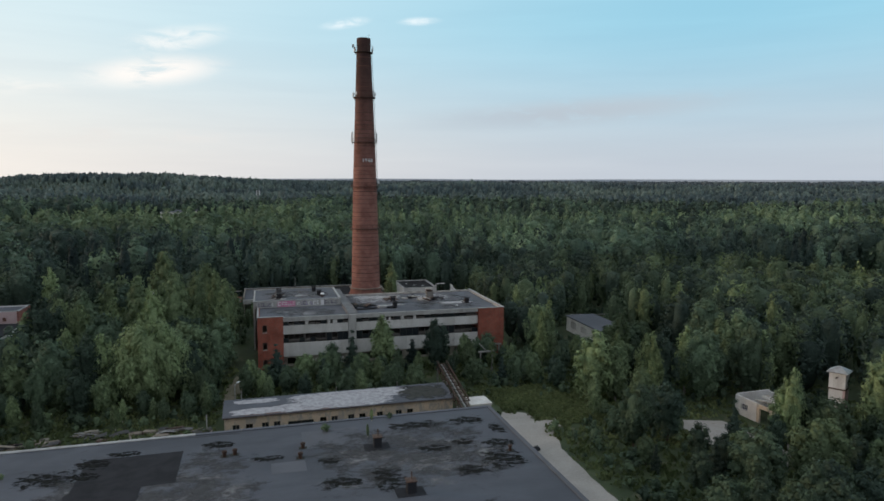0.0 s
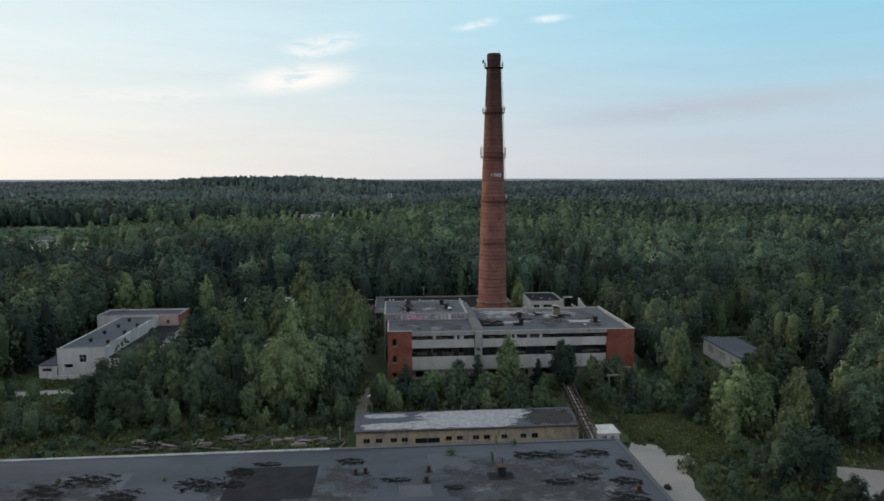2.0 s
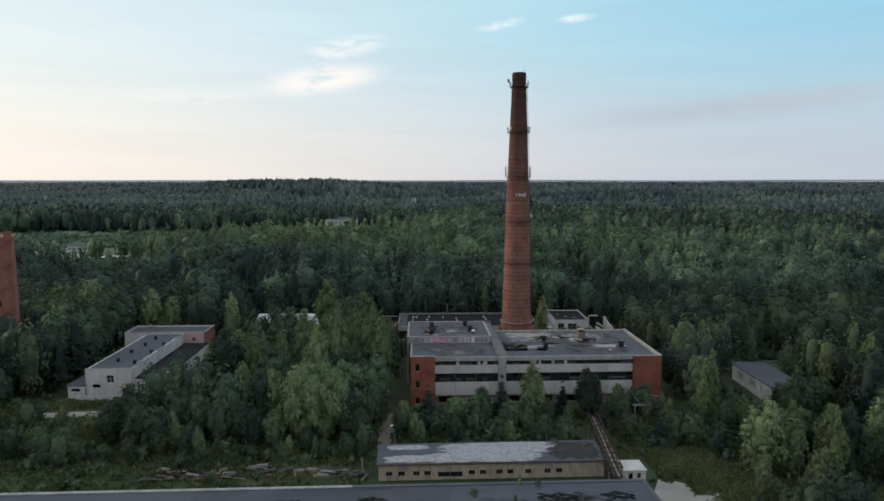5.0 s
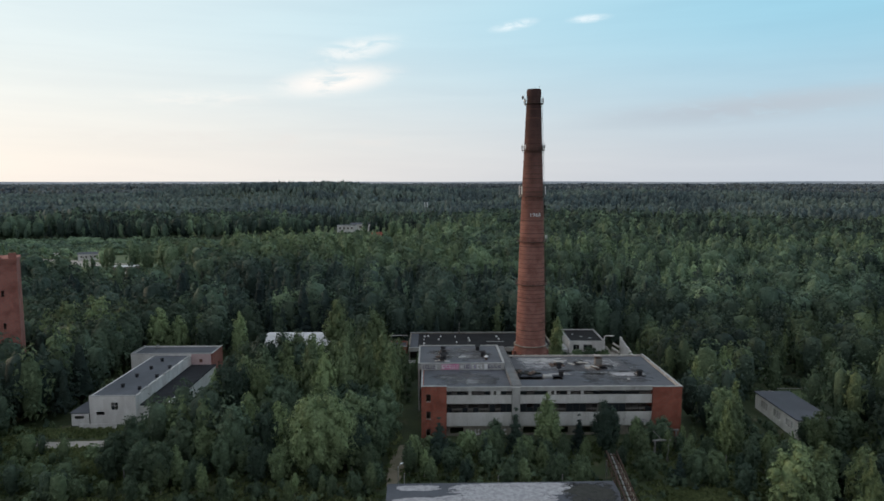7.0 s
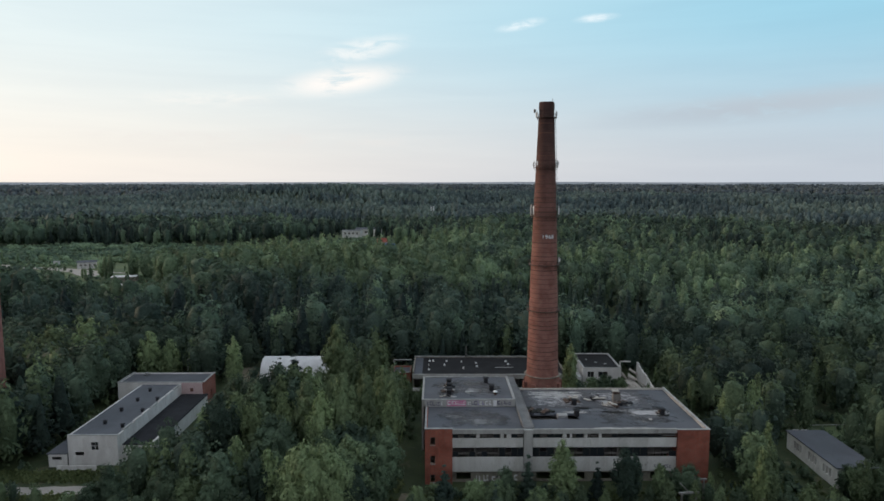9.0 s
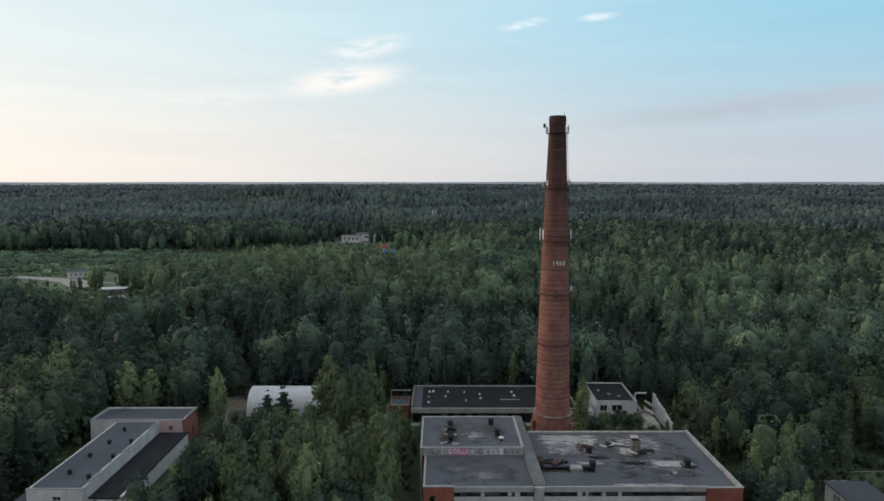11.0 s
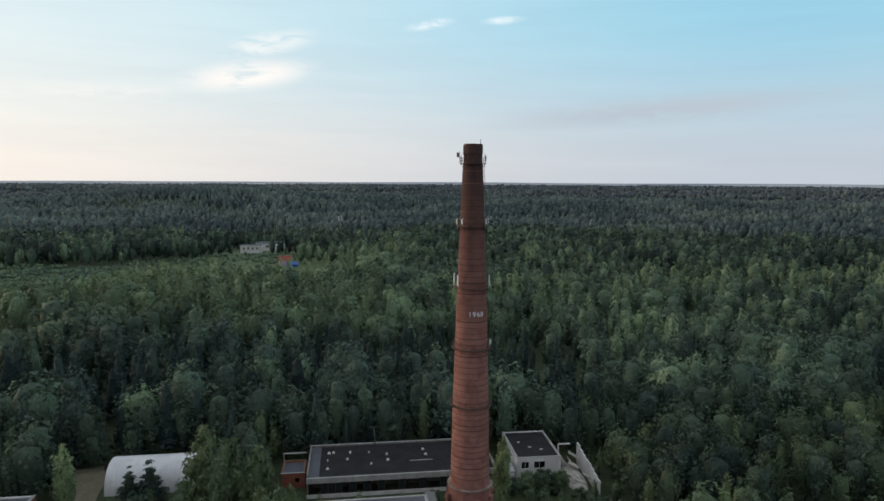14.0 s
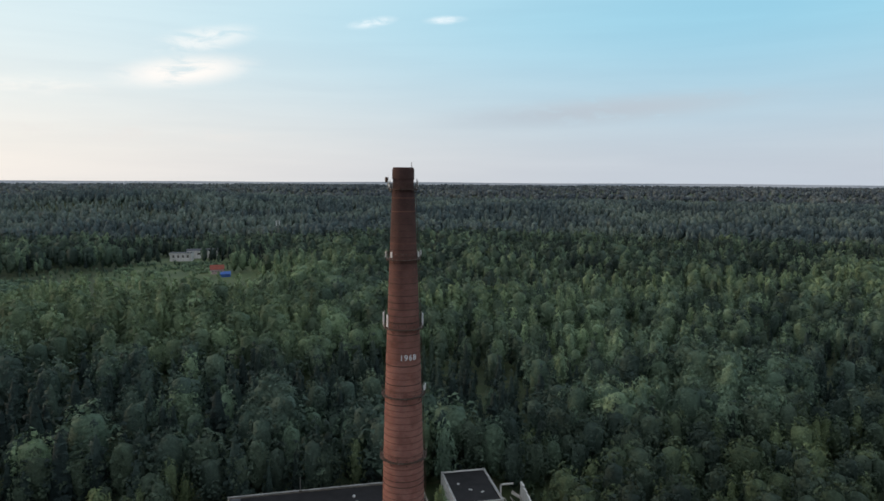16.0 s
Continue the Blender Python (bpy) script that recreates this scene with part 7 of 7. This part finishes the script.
FOREST_LEAVES = {"birch": "leaf_hazed_birch", "light": "leaf_aspen", "alder": "leaf_hazed_alder", "willow": "leaf_hazed_willow", "pine": "leaf_hazed_pine", "bush": "leaf_hazed_willow", "large_birch": "leaf_hazed_birch"}


def forest_items(r0, r1, step, h0, h1, kinds, seed, az0=-0.74, az1=0.92, slim=(0.78, 1.08)):
    rng = np.random.default_rng(seed)
    gx, gy = np.meshgrid(np.arange(-r1, r1, step), np.arange(0, r1, step))
    x = (gx + rng.uniform(-0.62, 0.62, gx.shape) * step).ravel()
    y = (gy + rng.uniform(-0.62, 0.62, gx.shape) * step).ravel()
    r, a = np.hypot(x, y), np.arctan2(x, y)
    keep = (r >= r0) & (r < r1) & (a > az0) & (a < az1)
    if r0 < 260:
        keep &= y > 207
    x, y, r, a = x[keep], y[keep], r[keep], a[keep]
    n = len(x)
    patch = np.array([noise.noise((p * 0.012, q * 0.012, 3.0)) for p, q in zip(x, y)])
    low = np.array([noise.noise((p * 0.004, q * 0.004, 9.0)) for p, q in zip(x, y)])
    h = (h0 + (h1 - h0) * rng.beta(1.3, 1.1, n)) * (1 + 0.3 * patch + 0.24 * low)
    scrub = smooth01(-0.72, -0.5, a) * (1 - smooth01(-0.36, -0.2, a)) * smooth01(410, 470, r) * (1 - smooth01(540, 590, r))
    h = h * (1 - 0.62 * scrub)
    ok = np.ones(n, bool)
    ragged_edge = np.array([noise.noise((p * 0.035, q * 0.05, 14.0)) for p, q in zip(x, y)])
    for cx, cy, hx, hy, top in GROWTH_LIMITS:
        inside = ((x - cx) / hx) ** 2 + ((y - cy) / hy) ** 2 < 1 + 0.3 * patch + 0.75 * ragged_edge
        if top == 0.0:
            ok &= ~inside
        else:
            h = np.where(inside, np.minimum(h, top * rng.uniform(0.3, 1.2, n)), h)
    gap = rng.random(n) < 0.07
    names = kinds.split()
    # tone bias: darker kinds and leaves close behind the works, paler round the open west
    west = 1 - smooth01(-60, 60, x)
    lean_to = -0.76 * (1 - smooth01(255, 300, y)) + 0.45 * smooth01(280, 320, y) * (1 - smooth01(530, 570, r)) * (1 + 0.3 * smooth01(20, 60, x)) - 0.2 * west * (1 - smooth01(235, 285, y)) - 0.35 * (1 - smooth01(-75, -45, x)) * (1 - smooth01(260, 300, y)) + 0.6 * west * smooth01(290, 350, y) * (1 - smooth01(560, 620, r)) - 0.55 * west * smooth01(560, 600, r) * (1 - smooth01(850, 930, r)) + 0.5 * west * smooth01(930, 1020, r) - 0.38 * (1 - west) * smooth01(300, 380, y)
    lean_to = lean_to - 1.1 * smooth01(1180, 1330, r) * np.exp(-((x + 330) / 300) ** 2 - ((y - 1390) / 240) ** 2)
    pick = np.clip(((patch * 1.1 + 0.55 + 0.5 * lean_to + rng.normal(0, 0.3, n)) * len(names) / 1.1).astype(int), 0, len(names) - 1)
    return [("bush" if h[i] < 5.0 else names[pick[i]], float(x[i]), float(y[i]), float(h[i]), float(rng.uniform(*slim) * (0.8 + 0.35 * max(0.0, (h[i] - h0) / (h1 - h0)))), float(lean_to[i])) for i in range(n) if ok[i] and not gap[i]]


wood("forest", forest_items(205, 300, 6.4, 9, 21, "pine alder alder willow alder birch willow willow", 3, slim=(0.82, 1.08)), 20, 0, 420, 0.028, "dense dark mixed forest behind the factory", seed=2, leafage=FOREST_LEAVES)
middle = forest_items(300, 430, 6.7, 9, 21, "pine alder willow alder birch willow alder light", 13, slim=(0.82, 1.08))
wood("forest", [i for i in middle if i[1] < 10], 14, 0, 200, 0.039, "paler mixed forest beyond the first belt", seed=6, leafage=PALED_LEAVES)
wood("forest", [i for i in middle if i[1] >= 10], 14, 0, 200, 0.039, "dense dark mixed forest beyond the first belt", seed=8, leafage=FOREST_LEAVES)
distant = forest_items(430, 800, 7.4, 8, 21, "pine alder birch alder birch willow light", 4, slim=(0.82, 1.08))
pale_stand = [i for i in distant if i[1] < 40 and math.hypot(i[1], i[2]) < 565]
dark_stand = [i for i in distant if not (i[1] < 40 and math.hypot(i[1], i[2]) < 565)]
wood("forest", pale_stand, 8, 0, 74, 0.056, "distant mixed forest, its leaves paled and cooled as haze", seed=3, leafage=PALED_LEAVES)
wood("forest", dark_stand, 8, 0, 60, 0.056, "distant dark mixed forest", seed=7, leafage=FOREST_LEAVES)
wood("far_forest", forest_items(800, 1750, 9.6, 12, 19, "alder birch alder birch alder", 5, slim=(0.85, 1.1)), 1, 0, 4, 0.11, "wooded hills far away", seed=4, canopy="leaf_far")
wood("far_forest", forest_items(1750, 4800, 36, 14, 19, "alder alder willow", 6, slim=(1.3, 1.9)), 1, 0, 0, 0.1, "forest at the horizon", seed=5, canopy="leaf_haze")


scrub = []
while len(scrub) < 3000:
    x, y = rng_t.uniform(-420, -60), rng_t.uniform(340, 640)
    bog = ((x + 290) / 150) ** 2 + ((y - 512) / 66) ** 2 < 1 and not (((x + 232) / 66) ** 2 + ((y - 416) / 20) ** 2 < 1)
    yard = ((x + 80) / 60) ** 2 + ((y - 590) / 88) ** 2 < 1 and noise.noise((x * 0.04, y * 0.04, 2.0)) > -0.1
    verge = ((x + 190) / 60) ** 2 + ((y - 352) / 40) ** 2 < 1 or (((x + 285) / 60) ** 2 + ((y - 448) / 17) ** 2 < 1)
    lump = noise.noise((x * 0.03, y * 0.06, 7.0))
    if (bog or yard or verge) and lump > -0.25:
        scrub.append(("bush", x, y, rng_t.uniform(0.8, 2.0) * (1.5 + lump) * (0.75 if verge or yard else 1.0), rng_t.uniform(1.0, 2.0)))
wood("scrub", scrub, 1, 0, 14, 0.17, "low grey-green scrub on the bog and meadows", seed=11, leafage=PALED_LEAVES)


# meadow grass round the far depot, and rough tufts on the near ground
def tufts(name, spots, material, label, seed, size):
    rng = np.random.default_rng(seed)
    arr = np.array(spots)
    n = len(arr)
    quads = []
    for k in range(5):
        a = rng.uniform(0, math.tau, n)
        s = size * rng.uniform(0.5, 1.2, n)
        bx, by = arr[:, 0] + rng.normal(0, size * 0.6, n), arr[:, 1] + rng.normal(0, size * 0.6, n)
        bz = ground_z(bx, by)
        ux, uy = np.cos(a) * s * 0.5, np.sin(a) * s * 0.5
        tx, ty = rng.normal(0, 0.3, n) * s, rng.normal(0, 0.3, n) * s
        quads.append(np.stack((np.stack((bx - ux, by - uy, bz - 0.03), -1), np.stack((bx + ux, by + uy, bz - 0.03), -1), np.stack((bx + ux * 0.5 + tx, by + uy * 0.5 + ty, bz + s), -1), np.stack((bx - ux * 0.5 + tx, by - uy * 0.5 + ty, bz + s * 0.8), -1)), 1))
    me = quads_mesh(name, np.concatenate(quads), [material])
    return tagged(new(name, me), label, "grass", kind="stuff")


rng_g = random.Random(8)
spots = []
while len(spots) < 2600:
    x, y = rng_g.uniform(37, 54), rng_g.uniform(95, 114)
    if not blocked(x, y, 0.1):
        spots.append((x, y))
while len(spots) < 10000:
    x, y = rng_g.uniform(-95, 100), rng_g.uniform(56, 136)
    if not blocked(x, y, 0.1):
        spots.append((x, y))
while len(spots) < 12600:
    x, y = rng_g.uniform(40.5, 57), rng_g.uniform(97, 113)
    spots.append((x, y))
while len(spots) < 15400:
    x, y = rng_g.uniform(-92, -57), rng_g.uniform(112, 138)
    if not blocked(x, y, -2.0) or y < 128:
        spots.append((x, y))
tufts("grass", spots, "grass", "rough tufted grass between the buildings", 5, 0.55)
for n, (x, y, h) in enumerate(((5.4, 86.0, 1.0), (10.6, 82.6, 1.9), (11.9, 88.2, 2.0), (14.5, 88.6, 1.0), (-31, 80, 0.7), (-44, 80, 0.8))):
    b = plant("bush" if n not in (1, 2) else "light", x, y, h, n, n * 50.0, 1.6 if n == 0 else 1.0)
    b.matrix_world.translation.z = 4.3
    b.matrix_world = Matrix.Translation((x, y, 4.3)) @ Matrix.Diagonal((h / 10 * (1.4 if n == 0 else 0.8),) * 2 + (h / 10, 1))
    b["label"], b["group"] = "small green sapling growing on the hall roof", "saplings on roofs"
for n, (u, v, h) in enumerate(((9.0, 31.5, 2.6), (13.5, 31.5, 3.2), (16.2, 31.8, 2.2))):
    p = BM @ Vector((u, v, 0))
    plant("birch", p.x, p.y + 1.5, h + 1.0, n, n * 70.0, 0.6)
wt_top = wtower.matrix_world @ Vector((7.6, 0.6, 33.3))
b = plant("bush", wt_top.x, wt_top.y, 1.0, 0, 10.0)
b.matrix_world = Matrix.Translation(wt_top) @ Matrix.Diagonal((0.1, 0.1, 0.11, 1))
b["label"] = "small bush growing on the water tower"
